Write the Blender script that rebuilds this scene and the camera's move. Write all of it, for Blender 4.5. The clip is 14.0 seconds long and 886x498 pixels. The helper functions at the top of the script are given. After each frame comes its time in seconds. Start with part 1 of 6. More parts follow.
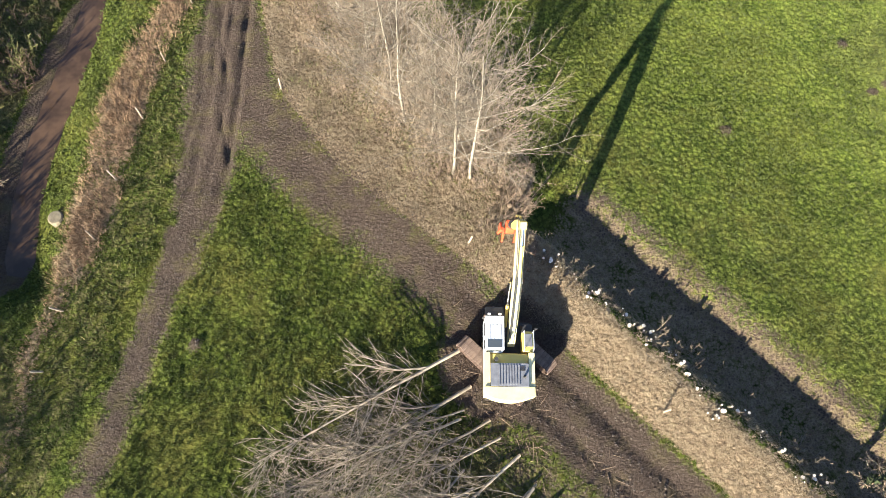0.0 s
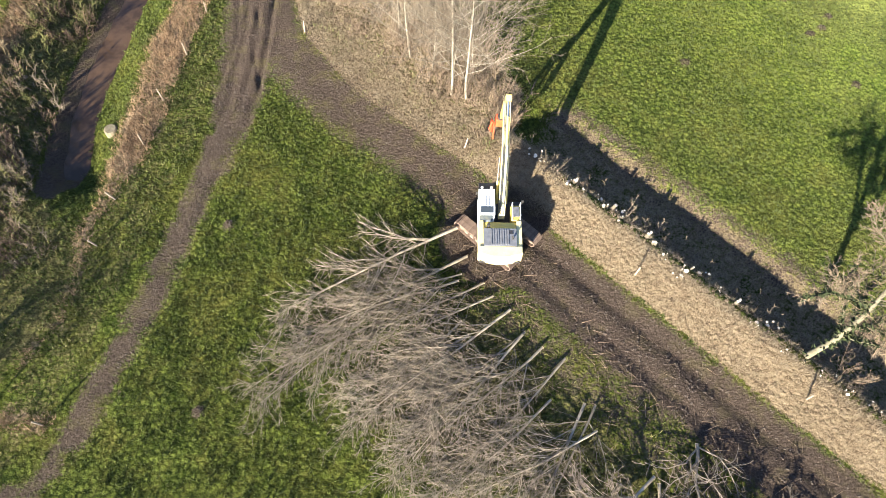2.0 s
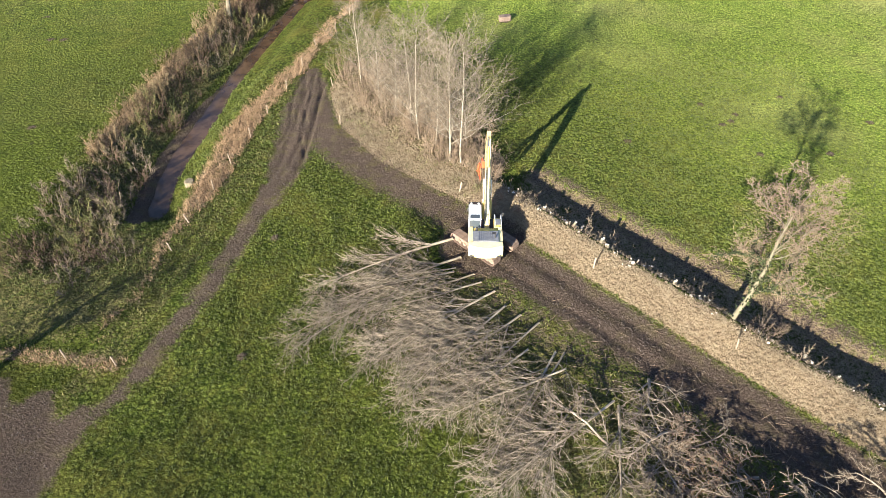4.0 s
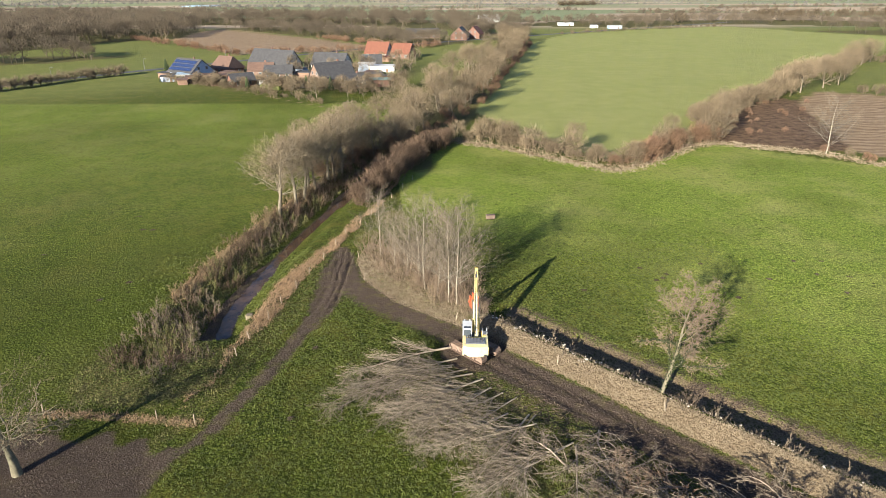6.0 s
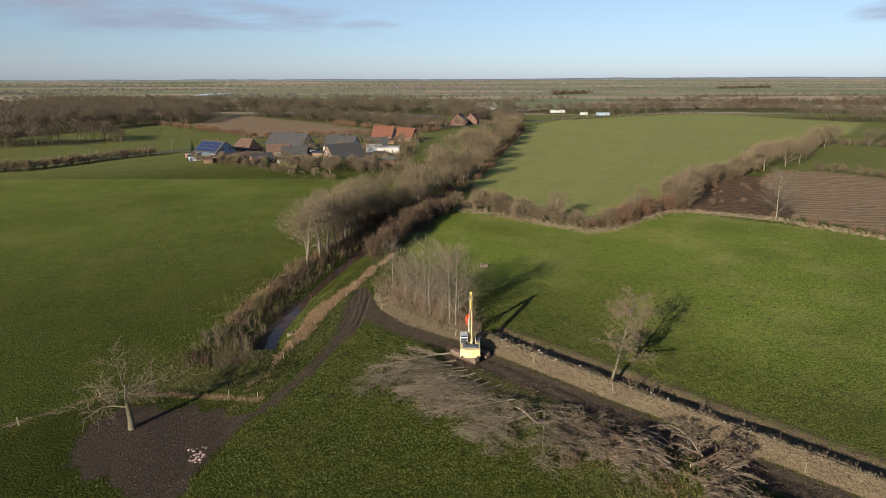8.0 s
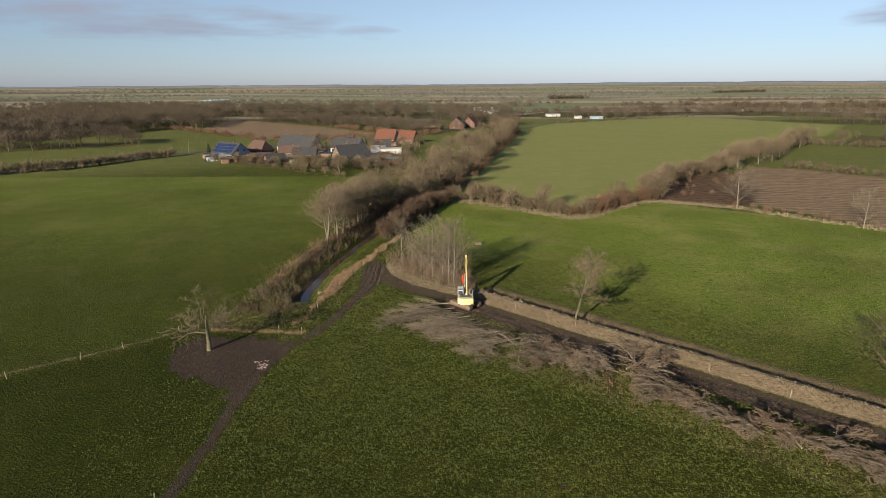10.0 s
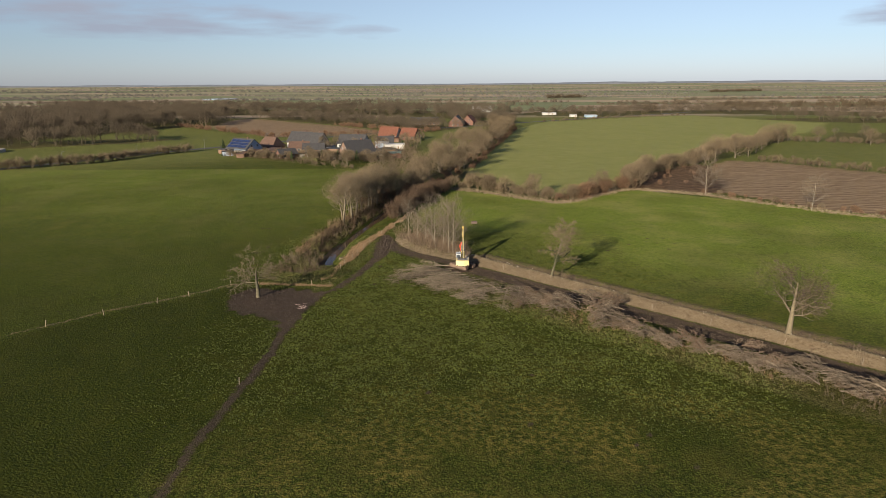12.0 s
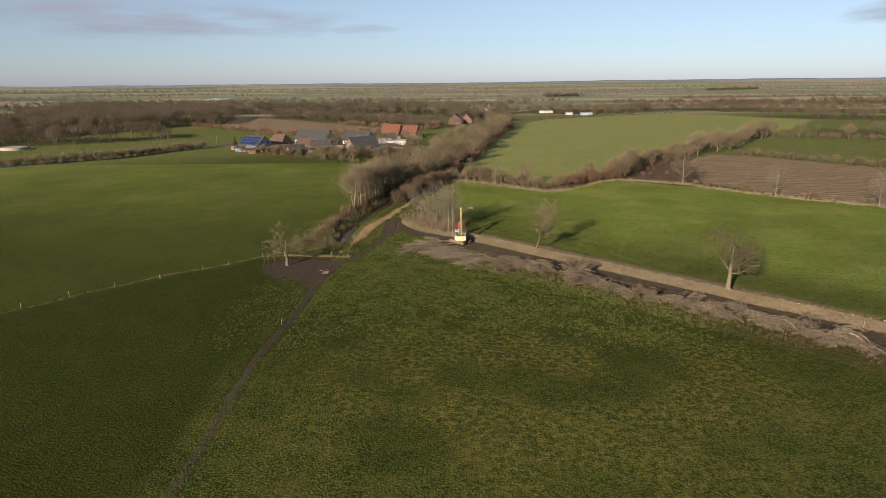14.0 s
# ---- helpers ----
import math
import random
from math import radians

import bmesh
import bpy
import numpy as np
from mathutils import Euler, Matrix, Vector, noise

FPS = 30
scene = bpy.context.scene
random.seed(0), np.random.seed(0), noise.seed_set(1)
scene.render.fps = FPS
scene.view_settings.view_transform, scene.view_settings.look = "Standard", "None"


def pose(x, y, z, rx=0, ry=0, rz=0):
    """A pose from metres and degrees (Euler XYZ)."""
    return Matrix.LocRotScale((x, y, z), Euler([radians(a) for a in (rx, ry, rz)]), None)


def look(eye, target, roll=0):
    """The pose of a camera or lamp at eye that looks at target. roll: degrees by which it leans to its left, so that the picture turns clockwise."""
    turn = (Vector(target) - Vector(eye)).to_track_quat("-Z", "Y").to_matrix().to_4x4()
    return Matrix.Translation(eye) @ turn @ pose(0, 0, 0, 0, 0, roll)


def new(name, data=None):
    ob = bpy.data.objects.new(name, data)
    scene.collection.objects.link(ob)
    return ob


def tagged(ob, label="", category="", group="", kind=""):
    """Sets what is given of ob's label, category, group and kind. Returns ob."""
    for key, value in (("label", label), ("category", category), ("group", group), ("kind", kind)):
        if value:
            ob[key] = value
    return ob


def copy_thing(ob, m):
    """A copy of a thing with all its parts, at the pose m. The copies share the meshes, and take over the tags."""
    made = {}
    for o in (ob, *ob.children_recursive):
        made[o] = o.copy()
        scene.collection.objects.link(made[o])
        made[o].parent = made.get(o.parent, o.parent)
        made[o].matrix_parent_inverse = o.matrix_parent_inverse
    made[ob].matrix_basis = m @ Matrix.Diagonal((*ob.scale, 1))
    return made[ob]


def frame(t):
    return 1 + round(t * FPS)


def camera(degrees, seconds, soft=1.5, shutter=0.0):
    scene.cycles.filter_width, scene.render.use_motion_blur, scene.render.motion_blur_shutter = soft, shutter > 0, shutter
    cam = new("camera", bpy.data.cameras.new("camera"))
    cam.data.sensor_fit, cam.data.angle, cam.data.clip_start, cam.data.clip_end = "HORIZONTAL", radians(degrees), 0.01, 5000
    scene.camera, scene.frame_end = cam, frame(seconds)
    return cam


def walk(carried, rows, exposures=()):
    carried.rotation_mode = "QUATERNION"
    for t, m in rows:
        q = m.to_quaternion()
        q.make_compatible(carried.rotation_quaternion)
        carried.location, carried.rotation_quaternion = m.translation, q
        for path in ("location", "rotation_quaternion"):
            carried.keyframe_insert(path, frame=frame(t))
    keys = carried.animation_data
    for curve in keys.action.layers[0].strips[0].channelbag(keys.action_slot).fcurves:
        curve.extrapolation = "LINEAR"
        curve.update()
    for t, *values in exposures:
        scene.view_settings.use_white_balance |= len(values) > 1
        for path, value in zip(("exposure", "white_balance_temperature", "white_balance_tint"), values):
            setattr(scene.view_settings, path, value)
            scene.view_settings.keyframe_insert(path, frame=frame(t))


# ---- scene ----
cam = camera(71.2, 14.0, soft=0.45)
PATH = [
    (0, (-0.954, -0.829, 35.252), (-0.928, -0.13, 33.378), 1.9),
    (0.5, (-0.86, -3.578, 35.291), (-0.837, -2.873, 33.42), 1.6),
    (1, (-0.625, -6.13, 35.533), (-0.615, -5.417, 33.665), 0.4),
    (1.5, (-0.724, -9.514, 35.72), (-0.711, -8.716, 33.887), 0.5),
    (2, (-0.892, -13.338, 36.0), (-0.873, -12.443, 34.212), 0.9),
    (4.5, (-0.117, -36.736, 36.212), (-0.128, -35.17, 34.967), -0.3),
    (5, (-0.189, -42.053, 36.497), (-0.198, -40.364, 35.426), -0.3),
    (5.5, (-0.115, -47.391, 36.81), (-0.125, -45.607, 35.905), -0.3),
    (6, (-0.195, -52.692, 36.939), (-0.202, -50.849, 36.162), -0.2),
    (6.5, (-0.336, -57.984, 37.232), (-0.341, -56.108, 36.539), -0.1),
    (7, (-0.366, -63.229, 37.449), (-0.371, -61.317, 36.862), -0.1),
    (9.5, (-0.731, -91.846, 38.129), (-0.734, -89.914, 37.612), -0.2),
    (10, (-0.704, -97.664, 38.096), (-0.707, -95.732, 37.579), -0.3),
    (10.5, (-0.915, -103.415, 38.125), (-0.916, -101.483, 37.608), -0.3),
    (11, (-1.043, -109.566, 38.213), (-1.044, -107.634, 37.695), -0.3),
    (11.5, (-0.992, -115.591, 38.309), (-0.993, -113.659, 37.791), -0.3),
    (12, (-1.02, -121.862, 38.411), (-1.021, -119.931, 37.892), -0.3),
    (12.5, (-0.987, -127.998, 38.463), (-0.987, -126.067, 37.943), -0.4),
    (13, (-0.987, -133.559, 38.499), (-0.988, -131.629, 37.977), -0.4),
    (13.5, (-1.125, -138.78, 38.586), (-1.126, -136.85, 38.064), -0.4),
    (14, (-1.201, -143.332, 38.723), (-1.202, -141.401, 38.201), -0.5),
]
EXPOSURES = [(0, 2.58, 6200, 10), (1.2, 2.6, 6200, 10), (2, 2.62, 6200, 10), (4.5, 2.33, 6150, 10), (5.5, 2.08, 6150, 10), (6, 1.9, 6200, 10), (6.5, 1.52, 6300, 10), (7.2, 0.98, 6450, 10.5), (9.5, 0.86, 6650, 11.5), (11, 0.88, 6900, 13.5), (14, 0.91, 7000, 14)]
walk(cam, [(t, look(eye, target, roll)) for t, eye, target, roll in PATH], EXPOSURES)

# ---- world and sun ----
SUN_ELEV, SUN_AZ = 17.5, 211.5
world = bpy.data.worlds.new("world")
scene.world = world
world.use_nodes = True
wn, wl = world.node_tree.nodes, world.node_tree.links
wn.clear()
w_out = wn.new("ShaderNodeOutputWorld")
w_bg = wn.new("ShaderNodeBackground")
w_sky = wn.new("ShaderNodeTexSky")
w_sky.sky_type, w_sky.sun_disc = "NISHITA", False
w_sky.sun_elevation, w_sky.sun_rotation = radians(SUN_ELEV), radians(SUN_AZ)
w_sky.air_density, w_sky.dust_density, w_sky.ozone_density = 1.0, 0.25, 3.0
w_bg.inputs["Strength"].default_value = 0.104
w_tc = wn.new("ShaderNodeTexCoord")
w_map = wn.new("ShaderNodeMapping")
w_map.inputs["Scale"].default_value = (5.0, 5.0, 34.0)
w_noise = wn.new("ShaderNodeTexNoise")
w_noise.inputs["Scale"].default_value, w_noise.inputs["Detail"].default_value = 1.6, 6.0
w_xyz = wn.new("ShaderNodeSeparateXYZ")


def sky_math(op, a, b):
    n = wn.new("ShaderNodeMath")
    n.operation = op
    for i, v in enumerate((a, b)):
        if isinstance(v, (int, float)):
            n.inputs[i].default_value = v
        else:
            wl.new(v, n.inputs[i])
    return n.outputs[0]


def cloud_bank(x, z, wide, tall):
    """A soft lens of cloud low in the sky."""
    dx = sky_math("DIVIDE", sky_math("SUBTRACT", w_xyz.outputs["X"], x), wide)
    dz = sky_math("DIVIDE", sky_math("SUBTRACT", w_xyz.outputs["Z"], z), tall)
    r = sky_math("ADD", sky_math("MULTIPLY", dx, dx), sky_math("MULTIPLY", dz, dz))
    return sky_math("DIVIDE", 1.0, sky_math("ADD", 1.0, sky_math("MULTIPLY", r, r)))


wl.new(w_tc.outputs["Generated"], w_map.inputs["Vector"])
wl.new(w_tc.outputs["Generated"], w_xyz.inputs["Vector"])
wl.new(w_map.outputs["Vector"], w_noise.inputs["Vector"])
banks = sky_math("MAXIMUM", cloud_bank(-0.40, 0.086, 0.30, 0.030), cloud_bank(0.58, 0.082, 0.08, 0.02))
banks = sky_math("MAXIMUM", banks, sky_math("MULTIPLY", cloud_bank(-0.12, 0.076, 0.07, 0.016), 0.8))
w_ramp = wn.new("ShaderNodeMapRange")
w_ramp.inputs["From Min"].default_value, w_ramp.inputs["From Max"].default_value = 0.30, 0.56
w_ramp.inputs["To Max"].default_value = 0.6
wl.new(sky_math("MULTIPLY", banks, w_noise.outputs["Fac"]), w_ramp.inputs["Value"])
w_mix = wn.new("ShaderNodeMixRGB")
w_mix.inputs["Color2"].default_value = (3.3, 3.35, 3.5, 1)
wl.new(w_ramp.outputs["Result"], w_mix.inputs["Fac"])
wl.new(w_sky.outputs["Color"], w_mix.inputs["Color1"])
w_tint = wn.new("ShaderNodeMixRGB")
w_tint.blend_type = "MULTIPLY"
w_tint.inputs["Fac"].default_value = 1.0
w_low = wn.new("ShaderNodeMapRange")
w_low.inputs["From Min"].default_value, w_low.inputs["From Max"].default_value = 0.0, 0.16
wl.new(w_xyz.outputs["Z"], w_low.inputs["Value"])
w_air = wn.new("ShaderNodeValToRGB")
w_stops = w_air.color_ramp.elements
w_stops[0].color, w_stops[1].color = (0.41, 0.50, 0.82, 1), (0.69, 0.605, 0.60, 1)
w_stops.new(0.35).color = (0.48, 0.52, 0.68, 1)
wl.new(w_low.outputs["Result"], w_air.inputs["Fac"])
wl.new(w_air.outputs["Color"], w_tint.inputs["Color2"])
wl.new(w_mix.outputs["Color"], w_tint.inputs["Color1"])
wl.new(w_tint.outputs["Color"], w_bg.inputs["Color"])
wl.new(w_bg.outputs["Background"], w_out.inputs["Surface"])

sun_data = bpy.data.lights.new("sun", "SUN")
sun_data.energy, sun_data.angle, sun_data.color = 5.0, radians(0.53), (1.0, 0.89, 0.70)
sun = new("sun", sun_data)
sun_dir = Vector((math.sin(radians(SUN_AZ)) * math.cos(radians(SUN_ELEV)), math.cos(radians(SUN_AZ)) * math.cos(radians(SUN_ELEV)), math.sin(radians(SUN_ELEV))))
sun.matrix_world = look(sun_dir * 200, (0, 0, 0))


# ---- materials ----
def rgb(c):
    return (c[0], c[1], c[2], 1.0)


class Nodes:
    """A short hand for a node tree."""

    def __init__(self, name):
        self.mat = bpy.data.materials.new(name)
        self.mat.use_nodes = True
        self.t = self.mat.node_tree
        self.bsdf = self.t.nodes["Principled BSDF"]

    def node(self, kind, **values):
        n = self.t.nodes.new(kind)
        for key, v in values.items():
            n.inputs[key.replace("_", " ")].default_value = v
        return n

    def link(self, a, b):
        self.t.links.new(a, b)

    def coords(self, which="Object"):
        return self.t.nodes.new("ShaderNodeTexCoord").outputs[which]

    def noise(self, scale, detail=4.0, rough=0.6, vec=None):
        n = self.node("ShaderNodeTexNoise", Scale=scale, Detail=detail, Roughness=rough)
        self.link(vec if vec is not None else self.coords(), n.inputs["Vector"])
        return n.outputs["Fac"]

    def span(self, value, a, b, c=0.0, d=1.0):
        n = self.node("ShaderNodeMapRange", From_Min=a, From_Max=b, To_Min=c, To_Max=d)
        self.link(value, n.inputs["Value"])
        return n.outputs["Result"]

    def mix(self, fac, a, b, how="MIX"):
        n = self.t.nodes.new("ShaderNodeMixRGB")
        n.blend_type = how
        for slot, v in (("Fac", fac), ("Color1", a), ("Color2", b)):
            if isinstance(v, tuple):
                n.inputs[slot].default_value = rgb(v)
            elif isinstance(v, (int, float)):
                n.inputs[slot].default_value = v
            else:
                self.link(v, n.inputs[slot])
        return n.outputs["Color"]

    def math(self, op, a, b):
        n = self.t.nodes.new("ShaderNodeMath")
        n.operation = op
        for i, v in enumerate((a, b)):
            if isinstance(v, (int, float)):
                n.inputs[i].default_value = v
            else:
                self.link(v, n.inputs[i])
        return n.outputs[0]

    def bump(self, height, strength, distance):
        n = self.node("ShaderNodeBump", Strength=strength, Distance=distance)
        self.link(height, n.inputs["Height"])
        self.link(n.outputs["Normal"], self.bsdf.inputs["Normal"])


def surface(name, c1, c2, scale=8.0, rough=0.8, metal=0.0, bump=0.3, depth=0.02, fine=40.0, by_object=0.0, by_island=0.0, specular=0.3):
    """Two tones mixed by a coarse and a fine noise, with relief; the tone may shift from object to object or from piece to piece."""
    m = Nodes(name)
    coarse, grain = m.noise(scale), m.noise(fine, 2.0)
    both = m.math("ADD", m.math("MULTIPLY", coarse, 0.65), m.math("MULTIPLY", grain, 0.35))
    col = m.mix(m.span(both, 0.36, 0.64), c1, c2)
    if by_object:
        r = m.t.nodes.new("ShaderNodeObjectInfo").outputs["Random"]
        col = m.mix(1.0, col, m.mix(r, (1 - by_object,) * 3, (1 + by_object,) * 3), "MULTIPLY")
    if by_island:
        r = m.t.nodes.new("ShaderNodeNewGeometry").outputs["Random Per Island"]
        col = m.mix(1.0, col, m.mix(r, (1 - by_island,) * 3, (1 + by_island, 1 + by_island, 1 + 0.6 * by_island)), "MULTIPLY")
    m.link(col, m.bsdf.inputs["Base Color"])
    m.bsdf.inputs["Roughness"].default_value, m.bsdf.inputs["Metallic"].default_value = rough, metal
    m.bsdf.inputs["Specular IOR Level"].default_value = specular
    if bump:
        m.bump(both, bump, depth)
    return m.mat


M = {
    "bark_pale": surface("bark_pale", (0.16, 0.140, 0.108), (0.29, 0.258, 0.205), 3.0, 0.9, bump=0.5, depth=0.03),
    "bark_felled": surface("bark_felled", (0.15, 0.122, 0.088), (0.31, 0.262, 0.198), 2.0, 0.9, bump=0.4, depth=0.02, by_object=0.25),
    "bark_heap": surface("bark_heap", (0.105, 0.083, 0.061), (0.215, 0.178, 0.136), 2.0, 0.9, bump=0.4, depth=0.02, by_object=0.3),
    "bark_oak": surface("bark_oak", (0.10, 0.083, 0.055), (0.19, 0.16, 0.105), 3.0, 0.9, bump=0.6, depth=0.04),
    "bark_mossy": surface("bark_mossy", (0.050, 0.045, 0.029), (0.115, 0.100, 0.071), 1.2, 0.9, bump=0.6, depth=0.04),
    "bark_lichen": surface("bark_lichen", (0.072, 0.064, 0.042), (0.165, 0.148, 0.100), 2.5, 0.9, bump=0.5, depth=0.03),
    "bark_grey": surface("bark_grey", (0.088, 0.074, 0.053), (0.17, 0.146, 0.108), 3.0, 0.9, bump=0.5, depth=0.03),
    "twig_pale": surface("twig_pale", (0.082, 0.066, 0.050), (0.165, 0.134, 0.102), 5.0, 0.9, bump=0, by_island=0.2),
    "twig_oak": surface("twig_oak", (0.034, 0.026, 0.016), (0.08, 0.06, 0.038), 5.0, 0.9, bump=0, by_island=0.25),
    "twig_far": surface("twig_far", (0.082, 0.062, 0.041), (0.176, 0.137, 0.092), 0.3, 0.9, bump=0, by_island=0.25, by_object=0.2),
    "twig_wood": surface("twig_wood", (0.050, 0.039, 0.029), (0.112, 0.090, 0.066), 0.05, 0.9, bump=0, by_island=0.3),
    # distance haze put into the twig colour as a paler grey
    "twig_hazed": surface("twig_hazed", (0.082, 0.078, 0.074), (0.14, 0.134, 0.128), 0.02, 0.9, bump=0, by_island=0.25),
    "hazed_ridge": surface("hazed_ridge", (0.135, 0.16, 0.195), (0.185, 0.205, 0.235), 0.01, 0.95, bump=0, fine=0.08),
    "twig_red": surface("twig_red", (0.105, 0.062, 0.040), (0.17, 0.105, 0.068), 1.0, 0.9, bump=0, by_island=0.25, by_object=0.15),
    "twig_thicket": surface("twig_thicket", (0.058, 0.038, 0.026), (0.118, 0.080, 0.056), 1.0, 0.9, bump=0, by_island=0.25, by_object=0.15),
    "twig_tan": surface("twig_tan", (0.10, 0.072, 0.052), (0.19, 0.14, 0.102), 2.0, 0.9, bump=0, by_island=0.25),
    "twig_felled": surface("twig_felled", (0.076, 0.058, 0.042), (0.176, 0.140, 0.106), 2.0, 0.9, bump=0, by_island=0.3, by_object=0.2),
    "twig_heap": surface("twig_heap", (0.046, 0.034, 0.024), (0.128, 0.097, 0.070), 2.0, 0.9, bump=0, by_island=0.3, by_object=0.2),
    "cut_wood": surface("cut_wood", (0.62, 0.47, 0.28), (0.78, 0.66, 0.46), 8.0, 0.8, bump=0.2),
    "cut_white": surface("cut_white", (0.42, 0.35, 0.26), (0.62, 0.56, 0.47), 6.0, 0.8, bump=0.2, by_object=0.15),
    "ivy": surface("ivy", (0.013, 0.020, 0.007), (0.042, 0.052, 0.018), 6.0, 0.9, bump=0, by_island=0.3),
    "grass_blade": surface("grass_blade", (0.026, 0.036, 0.008), (0.104, 0.125, 0.025), 1.1, 0.8, bump=0, fine=3.0, by_island=0.4),
    "straw": surface("straw", (0.165, 0.128, 0.086), (0.285, 0.232, 0.165), 0.5, 0.85, bump=0, fine=4.0, by_island=0.18),
    "reed": surface("reed", (0.105, 0.076, 0.043), (0.205, 0.155, 0.092), 0.5, 0.85, bump=0, fine=4.0, by_island=0.3, by_object=0.2),
    "straw_red": surface("straw_red", (0.17, 0.11, 0.066), (0.30, 0.205, 0.13), 0.5, 0.85, bump=0, fine=4.0, by_island=0.25),
    "weeds": surface("weeds", (0.054, 0.067, 0.018), (0.18, 0.162, 0.064), 0.5, 0.8, bump=0, fine=4.0, by_island=0.35),
    "clod": surface("clod", (0.042, 0.032, 0.025), (0.100, 0.078, 0.063), 2.0, 0.85, bump=0.4),
    "stone_white": surface("stone_white", (0.27, 0.19, 0.17), (0.40, 0.31, 0.28), 6.0, 0.8, by_object=0.2),
    "concrete": surface("concrete", (0.24, 0.225, 0.20), (0.34, 0.32, 0.285), 3.0, 0.85),
    "post_wood": surface("post_wood", (0.18, 0.145, 0.105), (0.31, 0.26, 0.20), 9.0, 0.85, by_object=0.2),
    "yellow": surface("yellow_paint", (0.54, 0.39, 0.085), (0.62, 0.47, 0.13), 2.0, 0.42, bump=0.08, depth=0.01, specular=0.5),
    "pale_yellow": surface("pale_yellow_paint", (0.57, 0.475, 0.23), (0.66, 0.57, 0.31), 2.0, 0.42, bump=0.08, depth=0.01, specular=0.5),
    "light_grey": surface("light_grey_paint", (0.42, 0.44, 0.46), (0.52, 0.54, 0.56), 2.0, 0.4, bump=0.05, depth=0.01, specular=0.5),
    "hood_grey": surface("hood_grey", (0.10, 0.105, 0.118), (0.165, 0.17, 0.185), 3.0, 0.5, bump=0.1, depth=0.01, specular=0.4),
    "dark_steel": surface("dark_steel", (0.02, 0.02, 0.022), (0.045, 0.043, 0.04), 4.0, 0.55, bump=0.1, depth=0.01),
    "track_steel": surface("track_steel", (0.11, 0.075, 0.055), (0.20, 0.145, 0.115), 3.0, 0.75, bump=0.5, depth=0.02, by_object=0.15),
    "orange": surface("orange_paint", (0.50, 0.055, 0.02), (0.66, 0.10, 0.035), 4.0, 0.5, bump=0.1, depth=0.01),
    "chrome": surface("chrome_rod", (0.6, 0.6, 0.6), (0.75, 0.75, 0.75), 4.0, 0.2, metal=1.0, bump=0),
    "rubber": surface("rubber_hose", (0.02, 0.02, 0.02), (0.04, 0.04, 0.04), 6.0, 0.7, bump=0),
    "brick_wall": surface("brick_wall", (0.105, 0.056, 0.042), (0.17, 0.095, 0.072), 1.5, 0.9, fine=12.0),
    "brick_brown": surface("brick_brown", (0.12, 0.078, 0.058), (0.20, 0.135, 0.105), 1.5, 0.9, fine=12.0),
    "white_wall": surface("white_wall", (0.36, 0.36, 0.345), (0.47, 0.47, 0.45), 0.8, 0.85),
    "blue_wall": surface("blue_wall", (0.22, 0.27, 0.35), (0.32, 0.38, 0.46), 0.8, 0.85),
    "roof_grey": surface("roof_grey", (0.030, 0.030, 0.033), (0.062, 0.061, 0.062), 1.0, 0.7, fine=8.0),
    "roof_brown": surface("roof_brown", (0.075, 0.046, 0.035), (0.125, 0.078, 0.058), 1.0, 0.75, fine=8.0),
    "roof_red": surface("roof_red", (0.105, 0.040, 0.026), (0.165, 0.070, 0.045), 1.0, 0.75, fine=8.0),
    "roof_green": surface("roof_green", (0.10, 0.22, 0.21), (0.17, 0.30, 0.28), 1.0, 0.6),
    "solar": surface("solar_panel", (0.012, 0.02, 0.06), (0.025, 0.04, 0.10), 1.0, 0.15, bump=0, specular=0.6),
    "frame_white": surface("frame_white", (0.36, 0.36, 0.35), (0.46, 0.46, 0.45), 2.0, 0.5, bump=0),
    "wood_dark": surface("wood_dark", (0.12, 0.075, 0.05), (0.22, 0.14, 0.10), 2.0, 0.8),
    "conifer": surface("conifer", (0.022, 0.036, 0.014), (0.052, 0.068, 0.028), 3.0, 0.8, bump=0, by_island=0.3),
    "hedge_green": surface("hedge_green", (0.04, 0.065, 0.015), (0.12, 0.14, 0.03), 3.0, 0.8, bump=0, by_island=0.3),
    "asphalt": surface("asphalt", (0.045, 0.046, 0.05), (0.075, 0.075, 0.078), 0.7, 0.8),
    "blue_film": surface("blue_film", (0.20, 0.30, 0.40), (0.28, 0.37, 0.46), 0.1, 0.4, bump=0),
    "pipe_blue": surface("pipe_blue", (0.06, 0.10, 0.17), (0.11, 0.16, 0.24), 3.0, 0.5),
}


def glass(name, tint=(0.05, 0.06, 0.07), rough=0.05):
    m = Nodes(name)
    m.bsdf.inputs["Base Color"].default_value = rgb(tint)
    m.bsdf.inputs["Roughness"].default_value = rough
    m.bsdf.inputs["Specular IOR Level"].default_value = 0.7
    return m.mat


M["glass"] = glass("window_glass")


def water_material():
    m = Nodes("ditch_water")
    n = m.noise(0.5, 3.0)
    m.link(m.mix(m.span(n, 0.4, 0.6), (0.035, 0.022, 0.014), (0.07, 0.043, 0.026)), m.bsdf.inputs["Base Color"])
    m.bsdf.inputs["Roughness"].default_value = 0.06
    m.bsdf.inputs["IOR"].default_value = 1.33
    m.bump(m.noise(3.0, 2.0), 0.05, 0.02)
    return m.mat


M["water"] = water_material()


